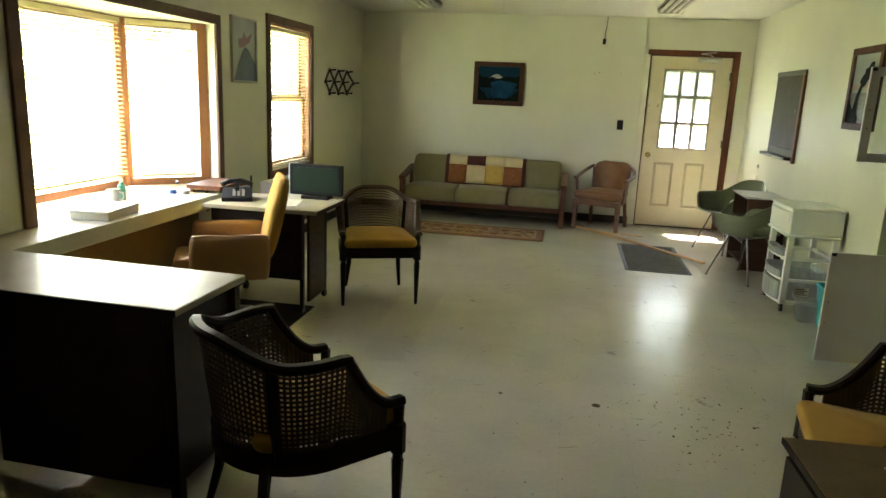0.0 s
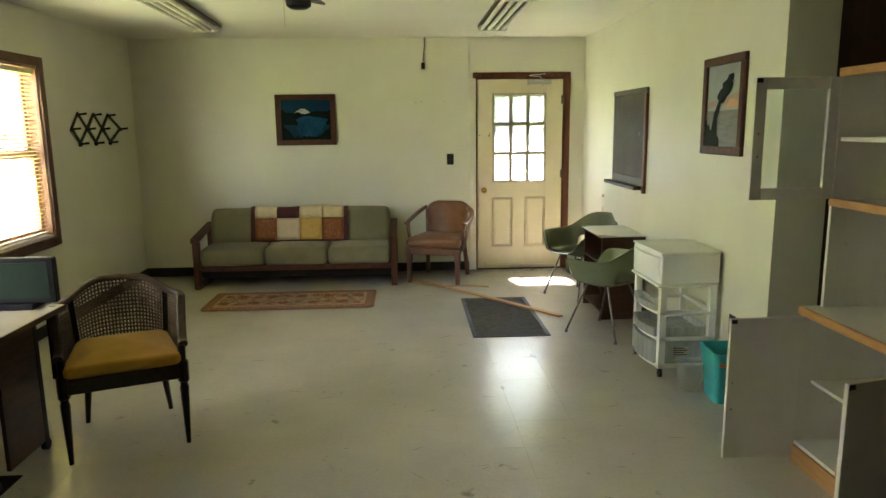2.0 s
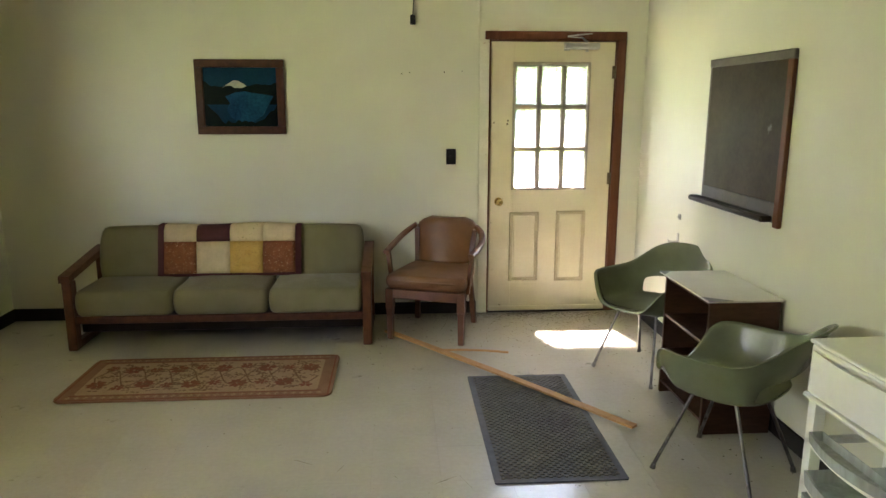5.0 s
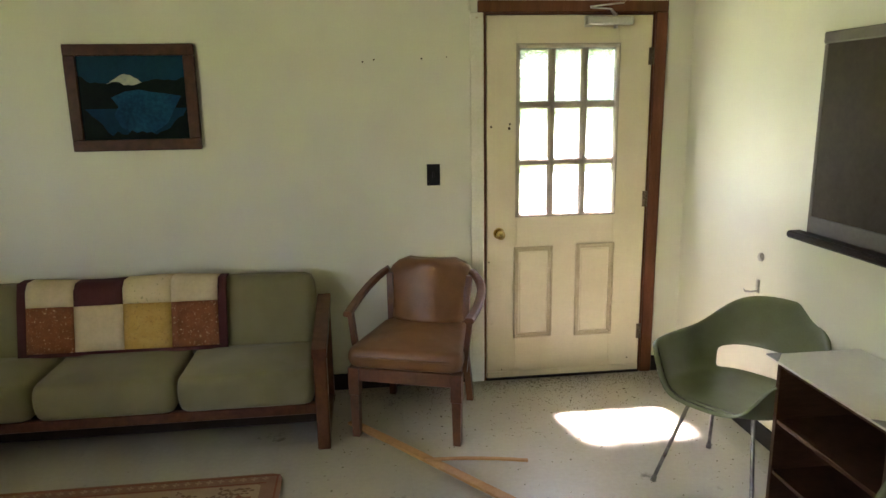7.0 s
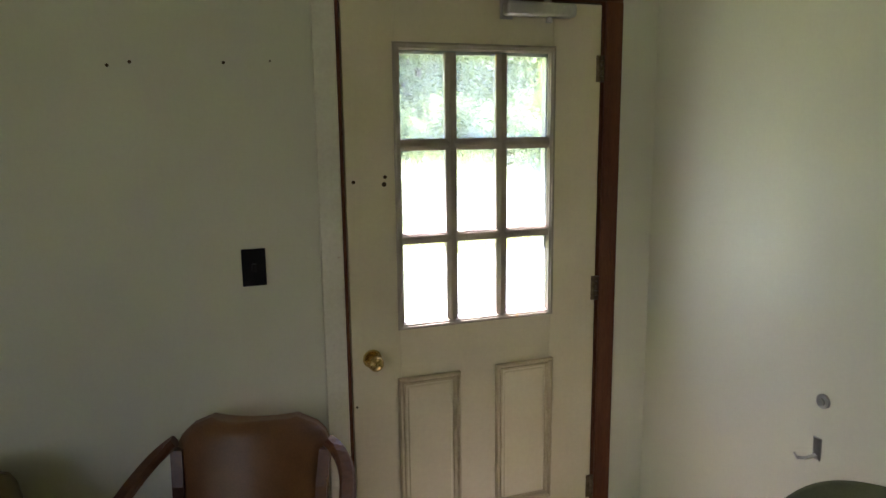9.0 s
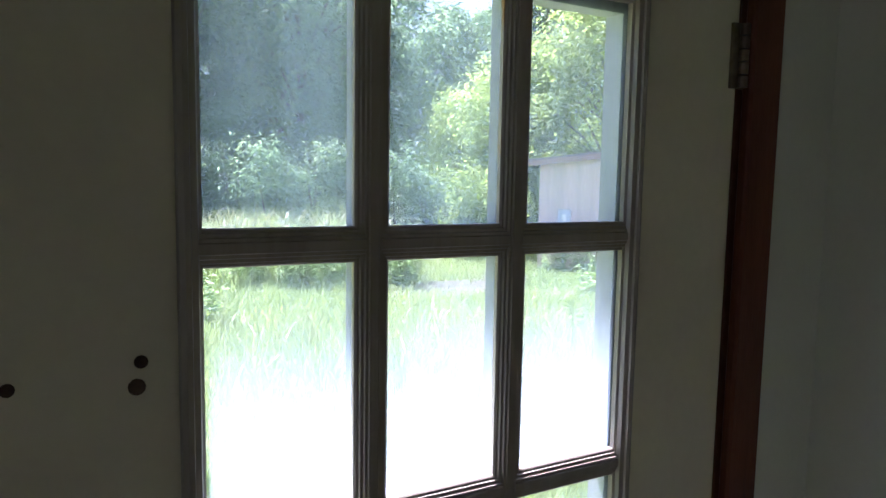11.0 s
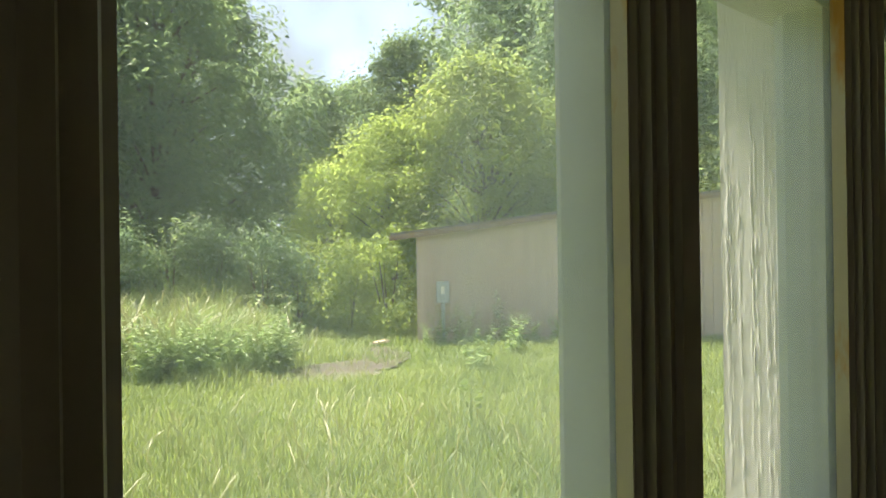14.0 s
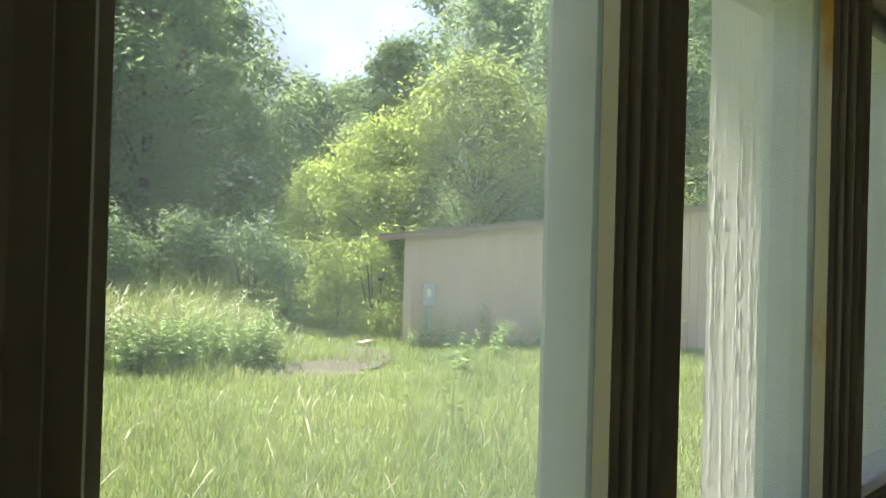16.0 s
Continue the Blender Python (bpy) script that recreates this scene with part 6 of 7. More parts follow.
for _ in range(170):
    x, y = r.gauss(-1.7, 0.9), r.uniform(-7.6, -2.2)
    if -4.4 < x < -0.4:
        a, L, w = r.gauss(0.9, 0.7), r.uniform(0.01, 0.06), r.uniform(0.0006, 0.0018)
        ux, uy = math.cos(a) * L, math.sin(a) * L
        plate(bm, [(x - ux - uy * 0.02, y - uy), (x, y - w), (x + ux, y + uy), (x, y + w)], 0.0003, "z", 0.0002)
for x, y, q in ((-1.80, -5.455, 0.022), (-2.285, -5.437, 0.011)):
    plate(bm, [(x + q * c, y + q * d) for c, d in circle(1, 14)], 0.0006, "z", 0.0003)
solid("floor_litter", bm, M["dirt"], "crumbs of dry leaves and dirt on the floor", "litter", kind="stuff")

# ---------------------------------------------------------------- counter under the bay and desks
ctr = thing("window_counter", None, "grey laminate counter under the bay window", "counter")
part("counter_top", box(B(), -4.712, -4.45, -6.35, -4.30, 0.700, 0.742, 0.004), M["greylam"], ctr)
part("counter_top", plate(B(), [(-4.713, -3.80), (-4.80, -3.83), (-5.19, -4.20), (-5.19, -5.29), (-4.80, -5.66), (-4.713, -5.69)], 0.036, "z", 0.7035), M["greylam"], ctr)
part("front_lip", box(B(), -4.4495, -4.435, -6.35, -4.30, 0.655, 0.742, 0.002), M["oldwhite"], ctr)
part("front_panel", box(B(), -4.62, -4.60, -6.35, -4.30, 0.0, 0.70), mat("tan_board", (0.36, 0.24, 0.085), (0.28, 0.18, 0.06), 0.6, scale=3), ctr, "tan hardboard front panel")
part("corner_shelf", plate(B(), rounded(-4.71, -4.42, -4.29, -3.86, 0.03), 0.03, "z", 0.76), M["brown"], ctr)
for y in (-4.0, -4.2):
    part("bracket", box(B(), -4.712, -4.69, y - 0.01, y + 0.01, 0.55, 0.76), M["brown"], ctr)

desk = thing("office_desk", pose(-3.895, -6.455, 0, 0, 0, -2.0), "large dark office desk with a grey laminate top", "desk")
part("desk_top", box(B(), -0.60, 0.60, -0.255, 0.235, 0.722, 0.75, 0.004), M["greylam"], desk)
part("edge_band", box(B(), -0.602, 0.602, -0.259, -0.2555, 0.723, 0.749), M["ebony"], desk)
part("modesty_panel", box(B(), -0.20, 0.545, -0.22, -0.20, 0.04, 0.7215), M["ebony"], desk)
part("pedestal", box(B(), 0.10, 0.55, -0.199, 0.21, 0.05, 0.7215, 0.003), M["ebony"], desk)
for k in range(3):
    dr = part("drawer_front", box(B(), 0.115, 0.535, 0.2102, 0.226, 0.08 + k * 0.21, 0.28 + k * 0.21, 0.003), M["ebony"], desk)
    part("pull", box(B(), 0.27, 0.38, 0.2262, 0.238, 0.19 + k * 0.21, 0.205 + k * 0.21, 0.003), M["steel"], dr)
for x in (-0.56, 0.56):
    for y in (-0.22, 0.20):
        part("leg", box(B(), x - 0.02, x + 0.02, y - 0.02, y + 0.02, 0.0, 0.7215, 0.002), M["ebony"], desk)

td = thing("computer_desk", pose(0, 0, 0), "small computer desk on casters with a grey top", "desk")
part("desk_top", box(B(), -4.40, -3.60, -4.60, -4.03, 0.695, 0.722, 0.003), M["greylam"], td)
part("edge_band", box(B(), -3.5995, -3.596, -4.60, -4.03, 0.696, 0.721), M["walnutlam"], td)
part("modesty_panel", box(B(), -4.36, -3.72, -4.56, -4.545, 0.24, 0.694), M["ebony"], td)
for x in (-4.35, -3.73):
    part("side_panel", box(B(), x - 0.009, x + 0.009, -4.42, -4.08, 0.05, 0.694), M["walnutlam"], td)
    for y in (-4.53, -4.10):
        lg = part("leg", box(B(), x - 0.012, x + 0.012, y - 0.015, y + 0.015, 0.055, 0.694, 0.001), M["ebony"], td)
        part("caster", rod(B(), (x - 0.012, y, 0.028), (x + 0.012, y, 0.028), 0.028, seg=16), M["blackplastic"], lg)
solid("paper_sheet", box(B(), -0.11, 0.11, -0.14, 0.14, 0.0, 0.004), M["paper"], "sheet of paper on the desk", "paper", m=pose(-3.93, -4.36, 0.7225, 0, 0, 12))
mon = thing("monitor", pose(-3.795, -4.085, 0.7225, 0, 0, 2), "old flat black computer monitor on the desk", "monitor")
part("bezel", box(B(), -0.195, 0.195, -0.022, 0.020, 0.025, 0.245, 0.006), M["blackplastic"], mon)
part("screen", box(B(), -0.168, 0.168, -0.0252, -0.0225, 0.050, 0.222), mat("dead_screen", (0.014, 0.026, 0.016), (0.018, 0.030, 0.020), 0.35, scale=3, bump=0, spec=0.15), mon, "dark greenish dead screen")
part("side_trim", box(B(), -0.203, -0.1955, -0.02, 0.02, 0.03, 0.24), M["steel"], mon)
part("rear_case", box(B(), -0.15, 0.15, 0.0205, 0.06, 0.06, 0.21, 0.01), M["blackplastic"], mon)
part("stand", box(B(), -0.10, 0.10, -0.06, 0.07, 0.0, 0.0245, 0.004), M["blackplastic"], mon)
tel = thing("telephone", pose(-4.27, -4.36, 0.7225, 0, 0, 25), "black desk telephone with its handset askew", "telephone")
part("base", loft(B(), [[(x, y, z) for x, z in ((-0.10, 0), (0.10, 0), (0.10, z1), (-0.10, z1 * 0.9))] for y, z1 in ((-0.10, 0.03), (0.10, 0.075))]), M["blackplastic"], tel)
part("handset", sweep(B(), [(-0.10, -0.02, 0.105), (-0.06, 0.0, 0.125), (0.03, 0.02, 0.13), (0.10, 0.03, 0.10)], rect(0.045, 0.03, 0.008)), M["blackplastic"], tel)
bm = B()
for i in range(3):
    for j in range(4):
        box(bm, -0.02 + i * 0.03 - 0.010, -0.02 + i * 0.03 + 0.010, -0.075 + j * 0.028, -0.057 + j * 0.028, 0.036 + j * 0.008, 0.044 + j * 0.008)
part("keypad", bm, M["beige"], tel)
part("riser", box(B(), -0.015, 0.015, -0.015, 0.02, 0.06, 0.112), M["blackplastic"], tel)
part("antenna", box(B(), 0.085, 0.10, 0.06, 0.09, 0.07, 0.16, 0.004), M["blackplastic"], tel)

pr = thing("printer_stand", pose(-4.36, -3.30, 0), "low dark stand beneath the window", "stand")
part("stand_top", box(B(), -0.26, 0.20, -0.24, 0.24, 0.42, 0.44, 0.003), M["walnutlam"], pr)
for x in (-0.24, 0.18):
    for y in (-0.22, 0.22):
        part("leg", box(B(), x - 0.015, x + 0.015, y - 0.015, y + 0.015, 0, 0.42), M["ebony"], pr)
pt = thing("printer", pose(-4.38, -3.30, 0.4402), "grey-beige desktop printer on the stand", "printer")
part("body", box(B(), -0.20, 0.18, -0.18, 0.18, 0.0, 0.17, 0.015, seg=2), M["beige"], pt)
part("paper_tray", box(B(), -0.15, -0.05, -0.14, 0.14, 0.171, 0.28, 0.004), M["beige"], pt)
part("output_slot", box(B(), 0.1805, 0.186, -0.13, 0.13, 0.05, 0.09), M["blackplastic"], pt)

oc = thing("office_chair", pose(-4.10, -4.88, 0, 0, 0, 298), "tan vinyl office armchair with a high yellow back", "office chair")
part("seat", cushion(B(), -0.20, 0.20, -0.30, 0.22, 0.36, 0.48, 0.04, 0.02), M["tan"], oc, smooth=True)
bm = cushion(B(), -0.21, 0.21, -0.04, 0.045, 0.0, 0.50, 0.035, 0.004)
bmesh.ops.transform(bm, matrix=Matrix.Translation((0, 0.245, 0.47)) @ Matrix.Rotation(radians(-13), 4, "X"), verts=bm.verts)
part("backrest", bm, M["gold"], oc, smooth=True)
for s in (-1, 1):
    part("arm_panel", cushion(B(), s * 0.245 - 0.035, s * 0.245 + 0.035, -0.20, 0.26, 0.36, 0.63, 0.03, 0.004), M["tan"], oc, smooth=True)
part("column", rod(B(), (0, 0, 0.10), (0, 0, 0.36), 0.03), M["blackplastic"], oc)
for k in range(5):
    a = radians(72 * k + 20)
    c, s = math.cos(a), math.sin(a)
    ft = part("base_arm", sweep(B(), [(0, 0, 0.11), (0.15 * c, 0.15 * s, 0.10), (0.27 * c, 0.27 * s, 0.07)], rect(0.045, 0.03, 0.006), scales=[1.1, 1, 0.7]), M["chrome"], oc)
    part("caster", rod(B(), (0.27 * c - 0.01 * s, 0.27 * s + 0.01 * c, 0.026), (0.27 * c + 0.01 * s, 0.27 * s - 0.01 * c, 0.026), 0.026, seg=14), M["blackplastic"], ft)
    part("caster_stem", rod(B(), (0.27 * c, 0.27 * s, 0.05), (0.27 * c, 0.27 * s, 0.07), 0.008), M["blackplastic"], ft)
solid("chair_mat", box(B(), -4.42, -3.70, -5.40, -4.37, 0.0005, 0.006, 0.002), mat("dark_mat", (0.022, 0.018, 0.014), (0.014, 0.012, 0.010), 0.8, scale=6, spec=0.1), "dark brown chair mat on the floor", "mat")

# things on the counter
wb = thing("white_box", pose(-4.60, -5.30, 0.7425, 0, 0, 6), "flat white cardboard box on the counter", "box")
part("body", box(B(), -0.11, 0.11, -0.165, 0.165, 0, 0.035, 0.002), M["paper"], wb)
part("lid", box(B(), -0.113, 0.113, -0.168, 0.168, 0.0352, 0.052, 0.003), M["whitelam"], wb)
mug = thing("mug", pose(-4.82, -4.92, 0.7400), "pale mug on the counter", "mug")
part("cup", loft(B(), [[(rr_ * c, rr_ * s, z) for c, s in circle(1, 20)] for z, rr_ in ((0, 0.035), (0.09, 0.042), (0.09, 0.038), (0.01, 0.033))]), M["beige"], mug, smooth=False)
part("handle", sweep(B(), [(0.04, 0, 0.075), (0.068, 0, 0.07), (0.07, 0, 0.035), (0.04, 0, 0.02)], circle(0.005, 6), up=(0, 1, 0)), M["beige"], mug)
bo = thing("bottle", pose(-4.86, -4.78, 0.7400), "small green plastic bottle with a pump", "bottle")
part("body", loft(B(), [[(rr_ * c, rr_ * s, z) for c, s in circle(1, 16)] for z, rr_ in ((0, 0.024), (0.09, 0.025), (0.105, 0.012), (0.115, 0.012))]), plain("green_plastic", (0.02, 0.22, 0.14), 0.3), bo, smooth=False)
part("cap", rod(B(), (0, 0, 0.115), (0, 0, 0.14), 0.013, 0.009), M["plastic"], bo)
cp = thing("plastic_cup", pose(-4.72, -4.42, 0.7425), "small blue plastic cup on the counter", "cup")
part("body", rod(B(), (0, 0, 0), (0, 0, 0.028), 0.026, 0.022, 18), plain("blue_plastic", (0.04, 0.12, 0.42), 0.3), cp)
solid("tape_roll", rod(B(), (-4.64, -4.40, 0.7425), (-4.64, -4.40, 0.768), 0.03, seg=20), M["beige"], "small beige roll on the counter", "tape roll")
solid("paper_slip", box(B(), -0.05, 0.05, -0.09, 0.09, 0, 0.002), M["paper"], "paper slip on the counter", "paper", m=pose(-4.68, -4.62, 0.7425, 0, 0, 30))

# small cabinet by the start of the walk
sc = thing("small_cabinet", pose(-1.02, -7.13, 0, 0, 0, 2), "dark small cabinet with a brown top", "cabinet")
part("body", box(B(), -0.335, 0.335, -0.30, 0.30, 0.03, 0.577, 0.003), M["ebony"], sc)
part("cabinet_top", box(B(), -0.35, 0.35, -0.315, 0.315, 0.5775, 0.60, 0.003), mat("brown_board", (0.16, 0.10, 0.035), (0.12, 0.07, 0.025), 0.45, scale=6), sc)
part("top_edge", box(B(), -0.354, -0.3505, -0.315, 0.315, 0.58, 0.599), M["ebony"], sc)
part("door", box(B(), -0.349, -0.3355, -0.28, 0.28, 0.06, 0.56, 0.002), M["ebony"], sc)
for x in (-0.30, 0.30):
    for y in (-0.26, 0.26):
        part("foot", box(B(), x - 0.02, x + 0.02, y - 0.02, y + 0.02, 0, 0.0295), M["ebony"], sc)
solid("paper_sheet", box(B(), -0.11, 0.11, -0.14, 0.14, 0.0, 0.004), M["paper"], "sheet of paper on the small cabinet", "paper", m=pose(-1.0, -7.0, 0.6005, 0, 0, 35))

# ---------------------------------------------------------------- plants outside
def leaf_cloud(bm, centre, radii, count, size, r, hollow=0.55):
    """Scatters small two-sided leaves through an uneven shell round a centre."""
    for _ in range(count):
        d = Vector((r.gauss(0, 1), r.gauss(0, 1), r.gauss(0, 1))).normalized()
        k = r.uniform(hollow, 1.0) * (1 + 0.3 * noise.noise(d * 2.3 + Vector(centre) * 0.31) + 0.4 * noise.noise(d * 5.1 + Vector(centre) * 0.7))
        p = Vector(centre) + Vector((d.x * radii[0], d.y * radii[1], d.z * radii[2])) * k
        n = (d * 0.8 + Vector((r.uniform(-0.8, 0.8), r.uniform(-0.8, 0.8), r.uniform(0.0, 1.5)))).normalized()
        t = n.orthogonal().normalized()
        t = (Matrix.Rotation(r.uniform(0, 6.28), 3, n) @ t).normalized()
        b = n.cross(t)
        s = size * r.uniform(0.6, 1.3)
        v = [bm.verts.new(p + t * s * a + b * s * c + n * s * e) for a, c, e in ((-1, 0, 0), (-0.1, 0.42, 0.1), (1, 0, -0.15), (-0.1, -0.42, 0.1))]
        bm.faces.new(v)


def tree(m, h, spread, seed, leaf, size, label, clumps=16, per=420, bare=0.25):
    """A tree: tapered trunk, limbs, and a crown of leaf clumps with gaps."""
    r = random.Random(seed)
    ob = thing("tree", m, label, "tree", "trees behind the meadow")
    pts = [Vector((r.uniform(-0.1, 0.1) * i, r.uniform(-0.1, 0.1) * i, h * 0.8 * i / 5)) for i in range(6)]
    bm = sweep(B(), pts, circle(h * 0.018, 8), up=(0, 1, 0), scales=[1.3, 1, 0.85, 0.65, 0.4, 0.15])
    part("trunk", bm, M["bark"], ob)
    crown = B()
    limb = B()
    for k in range(clumps):
        f = bare + (1 - bare) * (k + 0.5) / clumps
        a = k * 2.4 + r.uniform(-0.5, 0.5)
        rad = spread * (math.sin(math.pi * min(1, 0.12 + f * 0.85)) ** 0.7) * r.uniform(0.45, 0.8)
        c = Vector((rad * math.cos(a), rad * math.sin(a), h * f))
        stem = pts[min(4, int(f * 5))]
        sweep(limb, [stem, stem.lerp(c, 0.5) + Vector((0, 0, h * 0.02)), c], circle(h * 0.006, 5), up=(0.3, 1, 0), scales=[1, 0.6, 0.2])
        q = spread * r.uniform(0.20, 0.50)
        leaf_cloud(crown, c, (q, q, q * r.uniform(0.6, 0.9)), per, size, r, 0.12)
    part("limbs", limb, M["bark"], ob)
    part("crown", crown, M[leaf], ob)
    return ob


def place_out(u, d):
    """A place seen through the door: u degrees right of the door's axis, d metres off."""
    a = radians(u)
    return (-0.9 + d * math.sin(a), d * math.cos(a))


t1 = tree(pose(*place_out(17.5, 24.5), GZ), 12.5, 3.6, 1, "leaf", 0.13, "tall dark-leaved tree at the edge of the wood", 64, 460, 0.04)
t2 = tree(pose(*place_out(43.5, 18.6), GZ), 7.0, 3.0, 2, "leaflight", 0.085, "bushy light-green tree beside the shed", 90, 380, 0.03)
t3 = tree(pose(*place_out(55, 24), GZ), 13.0, 4.2, 3, "leaf", 0.13, "tall leafy tree behind the shed", 64, 500, 0.04)
for base, spots in ((t1, ((7, 24, 40, 1), (12.5, 26, 110, 1.05), (20, 30, 200, 1.15), (33, 46, 10, 1.05), (-2, 24, 300, 1), (-14, 21, 60, 1), (29.5, 44, 170, 1), (37.2, 35, 30, 1.02), (-28, 24, 120, 1), (1, 23.5, 250, 1))),
                    (t3, ((46.5, 29, 80, 1.1), (61, 26, 160, 1), (68, 21, 220, 1), (2, 30, 140, 1), (75, 26, 60, 1), (50, 33, 15, 1.2))),
                    (t2, ((36.2, 19.4, 290, 0.80), (50.5, 20.5, 200, 0.88), (31, 20.5, 150, 0.62), (58, 21, 60, 0.9), (66, 20, 20, 0.9), (-20, 18, 30, 0.9)))):
    for u, d, rot, k in spots:
        copy_thing(base, pose(*place_out(u, d), GZ, 0, 0, rot) @ Matrix.Scale(k, 4))
for u, d, h, s in ((32.4, 16.6, 2.6, 31), (28.3, 17.6, 2.6, 32), (35.6, 15.9, 2.9, 33), (21.5, 18.5, 3.4, 34), (15, 17.5, 3.2, 35), (8, 18.2, 4.4, 36), (1, 17.4, 3.4, 37), (25.5, 17.5, 3.0, 38), (12, 20.5, 5.2, 39), (18.5, 20.8, 5.6, 40)):
    sh = thing("shrub", pose(*place_out(u, d), GZ), "dense leafy shrub at the edge of the clearing", "shrub", "shrubs")
    bm, r = B(), random.Random(s)
    for k in range(9 if h < 3.1 else 14):
        leaf_cloud(bm, (r.uniform(-0.8, 0.8), r.uniform(-0.8, 0.8), h * r.uniform(0.1, 0.8)), (0.75, 0.75, 0.55), 330, 0.066, r, 0.15)
    part("leaves", bm, M["leaflight"] if s in (31, 33) else M["leaf"], sh)
    bm = B()
    for k in range(5):
        rod(bm, (0, 0, 0), (r.uniform(-0.6, 0.6), r.uniform(-0.6, 0.6), h * 0.6), 0.03, 0.008, 6)
    part("stems", bm, M["bark"], sh)
# wood on the far side and beyond the west windows
bm, r = B(), random.Random(77)
for k in range(70):
    u = -60 + 150 * k / 69 + r.uniform(-1, 1)
    d = r.uniform(38, 50)
    x, y = place_out(u, d)
    h = (12.4 if 25 < u < 39 else 18) * r.uniform(0.86, 1.06)
    for j in range(7):
        q = 2.6 * (1.0 - 0.07 * j)
        leaf_cloud(bm, (x + r.uniform(-1.6, 1.6), y + r.uniform(-2, 2), h * (0.08 + 0.135 * j)), (q, q, 1.9), 380, 0.21, r, 0.3)
solid("far_woods", bm, M["leaf"], "dense far wood of dark green trees", "woods", kind="stuff")
bm = B()
for k in range(30):
    x, y = r.uniform(-15, -11), -14 + 16 * k / 29
    for j in range(3):
        leaf_cloud(bm, (x, y, 0.6 + 1.2 * j), (1.3, 1.3, 1.0), 200, 0.12, r, 0.3)
solid("hedge", bm, M["leaflight"], "leafy hedge beyond the west windows", "hedge", kind="stuff")
bm = B()
for k in range(7):
    leaf_cloud(bm, (-6.1 + r.uniform(-0.3, 0.3), -5.2 + 0.22 * k, 0.45 + r.uniform(-0.1, 0.15)), (0.35, 0.3, 0.42), 160, 0.05, r, 0.3)
solid("window_shrub", bm, M["leaflight"], "light green shrub close outside the bay window", "shrub", kind="stuff")

# meadow: blades of grass, thicker and taller towards the wood
bm, r = B(), random.Random(9)
verts, faces = [], []
def blade(x, y, h, lean, a, w):
    z = ground_z(x, y) - 0.01
    ux, uy = math.cos(a), math.sin(a)
    bx, by = lean * h * ux, lean * h * uy
    i = len(verts)
    verts.extend([(x - uy * w, y + ux * w, z), (x + uy * w, y - ux * w, z), (x + bx * 0.4 + uy * w * 0.7, y + by * 0.4 - ux * w * 0.7, z + h * 0.6), (x + bx * 0.4 - uy * w * 0.7, y + by * 0.4 + ux * w * 0.7, z + h * 0.6), (x + bx, y + by, z + h)])
    faces.extend([(i, i + 1, i + 2, i + 3), (i + 3, i + 2, i + 4)])
for _ in range(170000):
    u = r.uniform(-12, 66)
    d = 1.2 + 17 * r.random() ** 0.75
    x, y = place_out(u, d)
    if y < 1.15 and x < 0.35:
        continue
    pu, pv = (Vector((x, y, GZ)) - SC).dot(right), (Vector((x, y, GZ)) - SC).dot(view)
    if ((pu + 1.5) ** 2 / 2.2 + (pv + 3.2) ** 2 / 0.7 < 0.8 + 0.5 * noise.noise((x * 2, y * 2, 8)) and r.random() < 0.68) or (-1.0 < pu < 0.1 and -2.0 < pv < -0.5 and r.random() < 0.55) or (pu > 0 and pv > -0.05):
        continue
    tall = 0.10 + 0.10 * max(0, noise.noise((x * 0.5, y * 0.5, 0)) + 0.4) + (0.36 + 0.05 * max(0, d - 11) + 0.45 * noise.noise((x * 0.9, y * 0.9, 7))) * max(0.0, min(1.0, (29 - u) / 7 + 0.6 * noise.noise((x, y, 4)))) * max(0.0, min(1.0, (d - 10.6) / 1.6 + 0.8 * noise.noise((x * 0.8, y * 0.8, 6))))
    blade(x, y, tall * r.uniform(0.5, 1.5), r.uniform(0.25, 1.1), r.uniform(0, 6.28), 0.003 + 0.00045 * d)
me = bpy.data.meshes.new("grass")
me.from_pydata(verts, [], faces)
me.materials.append(M["grass"])
tagged(new("grass", me), "long sunlit meadow grass", "grass", kind="stuff")

# pale seed stalks: a few near the house, many in the tall stand
verts, faces = [], []
for k in range(1500):
    if k < 420:
        u, d, h = r.uniform(8, 66), r.uniform(2.6, 7.5), r.uniform(0.3, 0.62)
    else:
        u, d = r.triangular(-2, 31, 12), r.uniform(11.2, 17)
        h = r.uniform(0.45, 1.25) * (1.15 - 0.5 * max(0, u - 22) / 9)
    x, y = place_out(u, d)
    a = r.uniform(0, 6.28)
    lean, w = r.uniform(0.15, 0.8), 0.0016 + 0.00045 * d
    z, i = ground_z(x, y), len(verts)
    ux, uy = math.cos(a), math.sin(a)
    for f, q in ((0, 1), (0.35, 0.9), (0.65, 0.8), (0.88, 1.5), (1, 0.2)):
        px, py, pz = x + ux * lean * h * f ** 2.2, y + uy * lean * h * f ** 2.2, z + h * (f - 0.28 * lean * f ** 3)
        verts.extend([(px - 0.66 * w * q, py + 0.75 * w * q, pz), (px + 0.66 * w * q, py - 0.75 * w * q, pz)])
    faces.extend([(i + 2 * n, i + 2 * n + 1, i + 2 * n + 3, i + 2 * n + 2) for n in range(4)])
me = bpy.data.meshes.new("seed_stalks")
me.from_pydata(verts, [], faces)
me.materials.append(M["straw"])
tagged(new("seed_stalks", me), "pale dry grass stalks with seed heads", "grass", kind="stuff")


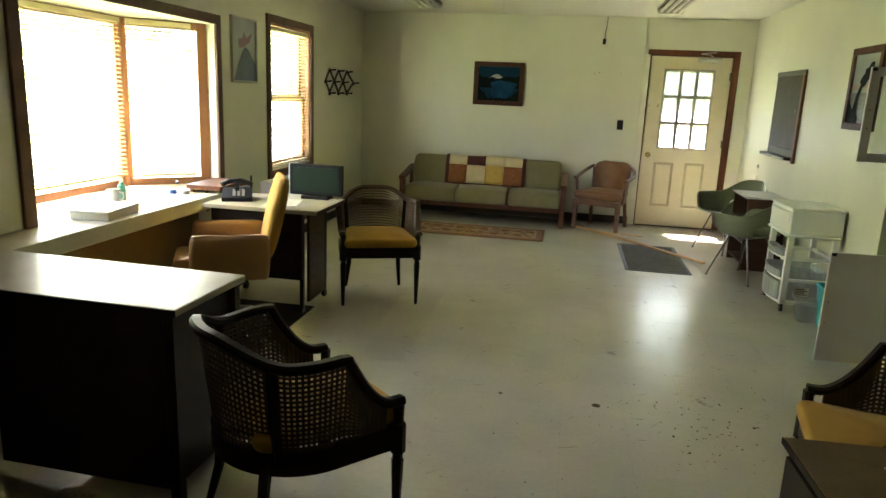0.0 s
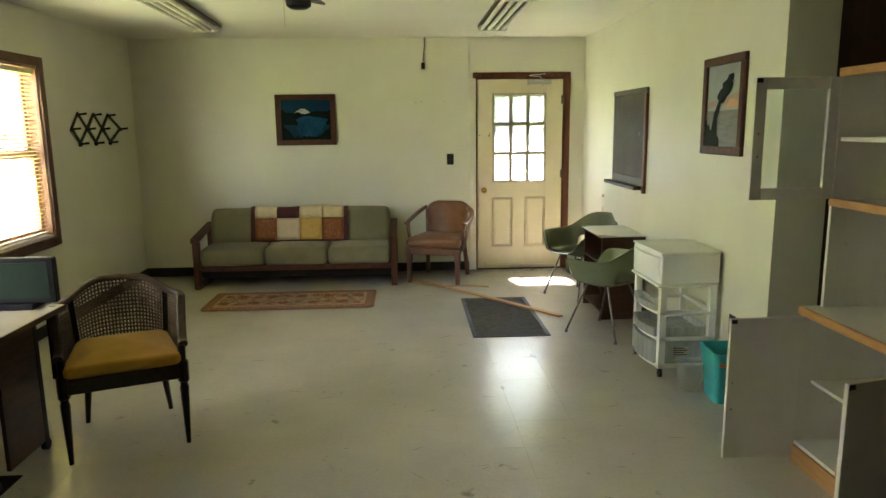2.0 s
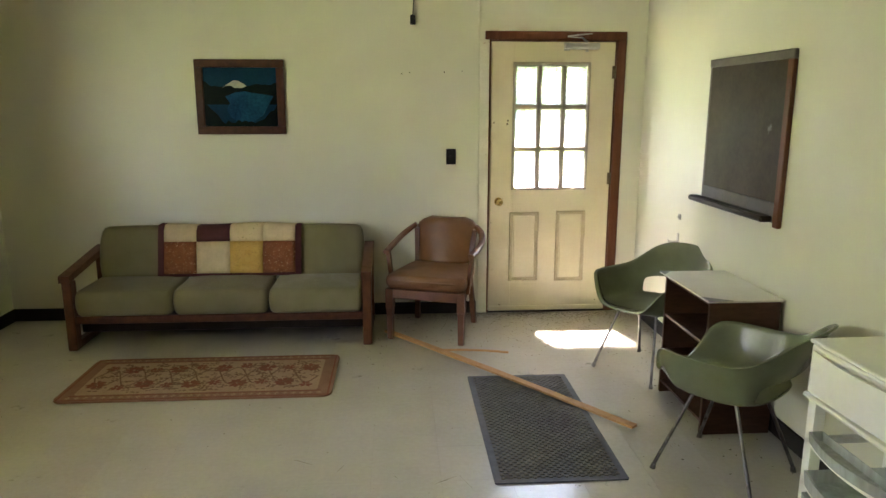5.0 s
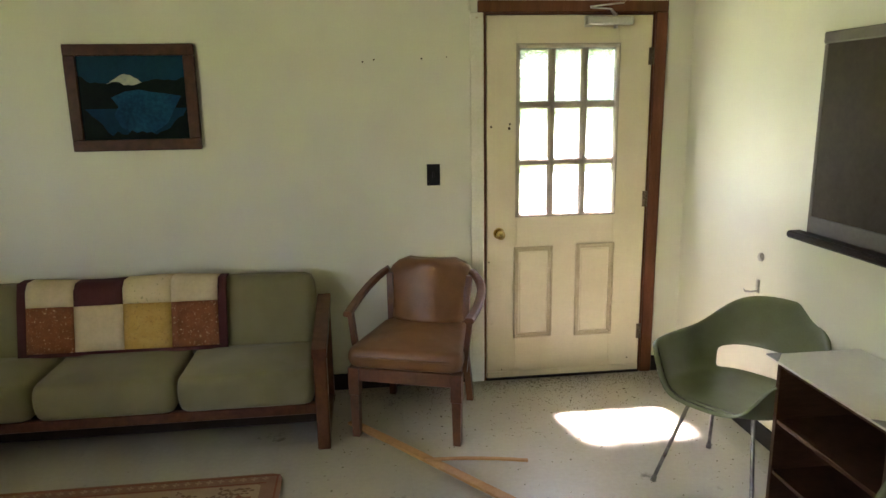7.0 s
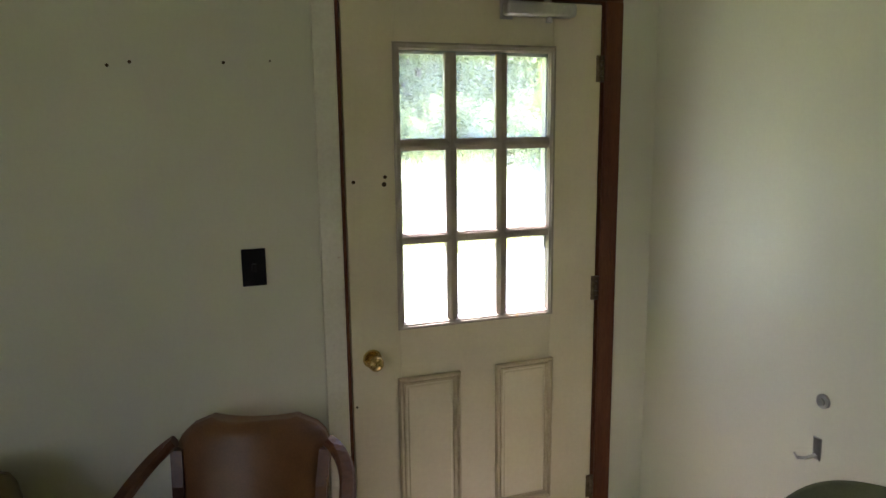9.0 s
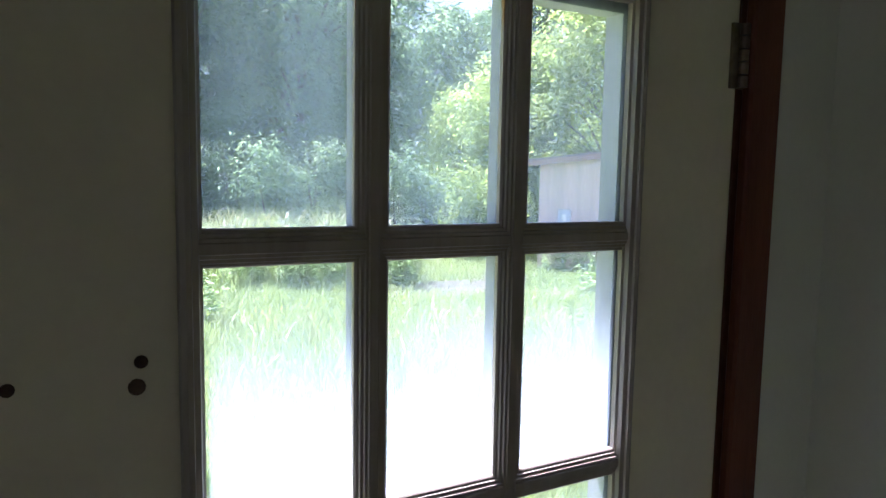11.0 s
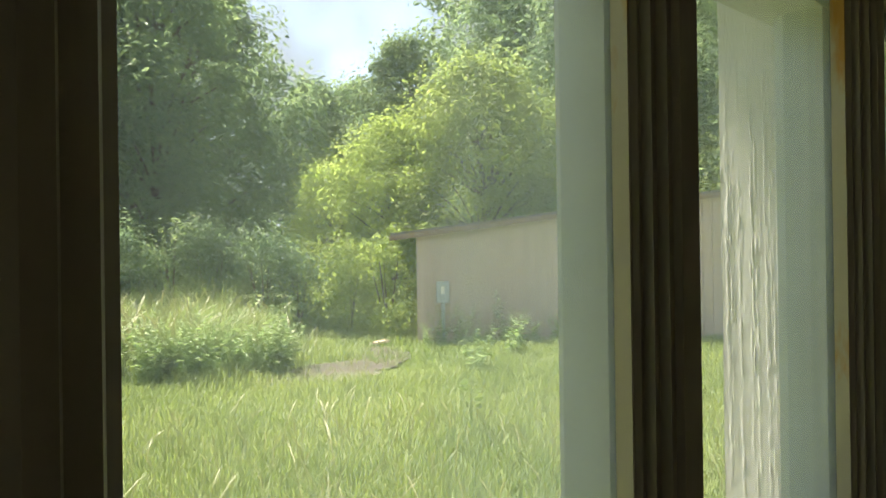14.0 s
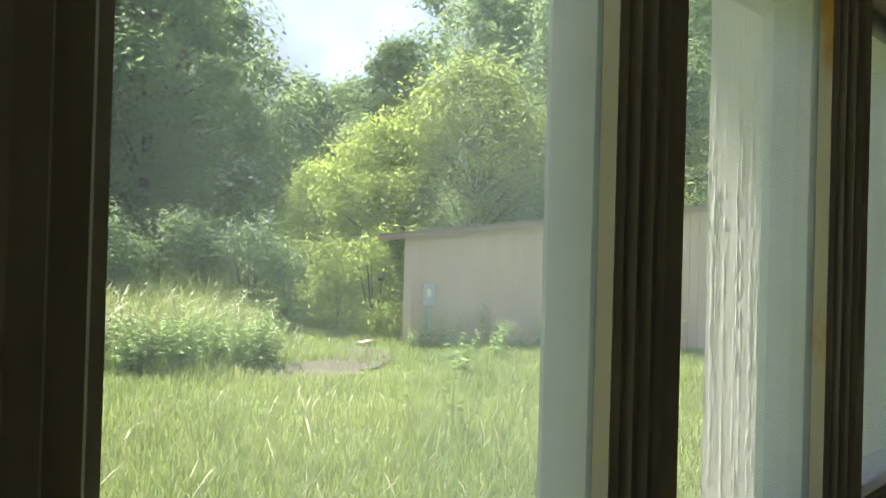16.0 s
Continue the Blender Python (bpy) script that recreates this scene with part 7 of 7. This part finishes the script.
def weed(x, y, h, seed, label="tall leafy weed in the grass"):
    r = random.Random(seed)
    ob = thing("weed", pose(x, y, ground_z(x, y), 0, 0, r.uniform(0, 360)), label, "weed", "weeds in the meadow")
    bm = B()
    stems = B()
    for k in range(5):
        bx, by = r.uniform(-0.18, 0.18), r.uniform(-0.18, 0.18)
        tip = Vector((bx * 2, by * 2, h * r.uniform(0.6, 1)))
        sweep(stems, [(bx * 0.4, by * 0.4, 0), tip * 0.5, tip], circle(0.006, 5), up=(0.2, 1, 0), scales=[1, 0.8, 0.3])
        for j in range(16):
            f = 0.2 + 0.8 * j / 15
            p = tip * f
            a = r.uniform(0, 6.28)
            L = 0.19 * (1.15 - f * 0.6) * r.uniform(0.7, 1.2)
            w = L * 0.28
            u = Vector((math.cos(a), math.sin(a), 0.25))
            s = Vector((-math.sin(a), math.cos(a), 0)) * w
            vs = [bm.verts.new(q) for q in (p, p + u * L * 0.5 + s, p + u * L + Vector((0, 0, -L * 0.3)), p + u * L * 0.5 - s)]
            bm.faces.new(vs)
    part("stems", stems, M["weed"], ob)
    part("leaves", bm, M["weed"], ob)
    return ob


protos = [weed(*place_out(26, 11.4), 1.15, 1), weed(*place_out(16, 11.8), 1.3, 2), weed(*place_out(46, 12.6), 0.85, 3)]
r = random.Random(40)
spots = [(place_out(r.uniform(2, 27.5), 11.0 + 5.0 * r.random() ** 1.3)) for _ in range(150)] + [place_out(21.5, 10.9), place_out(19.5, 11.1), (6.45, 7.9), place_out(9.5, 8.6), place_out(24.5, 11.2)]
spots += [tuple((SC + right * u + view * v).xy) for u, v in ((0.25, -0.35), (0.9, -0.45), (1.9, -0.4), (2.4, -0.6), (3.2, -0.7), (4.0, -0.5), (1.45, -0.3), (4.6, -0.7), (5.5, -0.6), (3.6, -1.2), (0.5, -0.5), (2.9, -0.45), (2.15, -0.75), (1.2, -0.6))]
for k, (x, y) in enumerate(spots):
    copy_thing(protos[k % 3], pose(x, y, ground_z(x, y), 0, 0, r.uniform(0, 360)) @ Matrix.Scale(r.uniform(0.6, 1.05), 4))
sap = thing("sapling", pose(8.05, 6.95, GZ), "light green sapling in front of the shed", "sapling")
bm, r = B(), random.Random(4)
for k in range(11):
    leaf_cloud(bm, (r.uniform(-0.42, 0.42) * (1 - k / 14), r.uniform(-0.42, 0.42) * (1 - k / 14), 0.15 + 0.125 * k), (0.32, 0.32, 0.2), 110, 0.055, r, 0.2)
part("leaves", bm, M["leaflight"], sap)
part("stem", rod(B(), (0, 0, 0), (0.05, 0, 1.3), 0.02, 0.006, 6), M["bark"], sap)

sprig = thing("sprig", pose(3.77, 5.09, ground_z(3.77, 5.09)) @ Matrix.Scale(1.5, 4), "yellow-green leafy sprig standing in the grass", "sprig")
bm, r = B(), random.Random(15)
for k in range(16):
    a, h = r.uniform(0, 6.28), 0.22 + 0.012 * k
    p = Vector((0.03 * math.cos(a), 0.03 * math.sin(a), h))
    u, s = Vector((math.cos(a), math.sin(a), 0.2)) * 0.075, Vector((-math.sin(a), math.cos(a), 0)) * 0.03
    bm.faces.new([bm.verts.new(q) for q in (p, p + u * 0.5 + s, p + u, p + u * 0.5 - s)])
part("leaves", bm, M["leaflight"], sprig)
part("stem", rod(B(), (0, 0, 0), (0, 0, 0.42), 0.006, 0.003, 6), M["leaflight"], sprig)

# ---------------------------------------------------------------- floor tiles
TS = 0.3048
floor_ob = bpy.data.objects["floor"]
tile_me = mesh_of("tile", box(B(), -TS / 2 + 0.0003, TS / 2 - 0.0003, -TS / 2 + 0.0003, TS / 2 - 0.0003, -0.004, 0.0), M["floor"])
rest = B()
r = random.Random(2)
near = []
for i in range(21):
    for j in range(32):
        x, y = LX + TS * (i + 0.5), -TS * (j + 0.5)
        if x - TS / 2 > 1.59 or y - TS / 2 < BACK:
            continue
        if x + TS / 2 > 0.0 and y > STEP_Y + 0.1:
            if x - TS / 2 > -0.02:
                continue
        if i < 16 and -5.9 < y < 0.0:
            near.append((x, y))
        else:
            box(rest, x - TS / 2 + 0.0003, x + TS / 2 - 0.0003, y - TS / 2 + 0.0003, y + TS / 2 - 0.0003, -0.004, 0.0)
for x, y in near:
    t = new("tile", tile_me)
    t.location = (x, y, r.uniform(-0.0003, 0.0))
    t.parent = floor_ob
rest_ob = part("tiles", rest, M["floor"], floor_ob)
rest_ob["kind"] = "stuff"
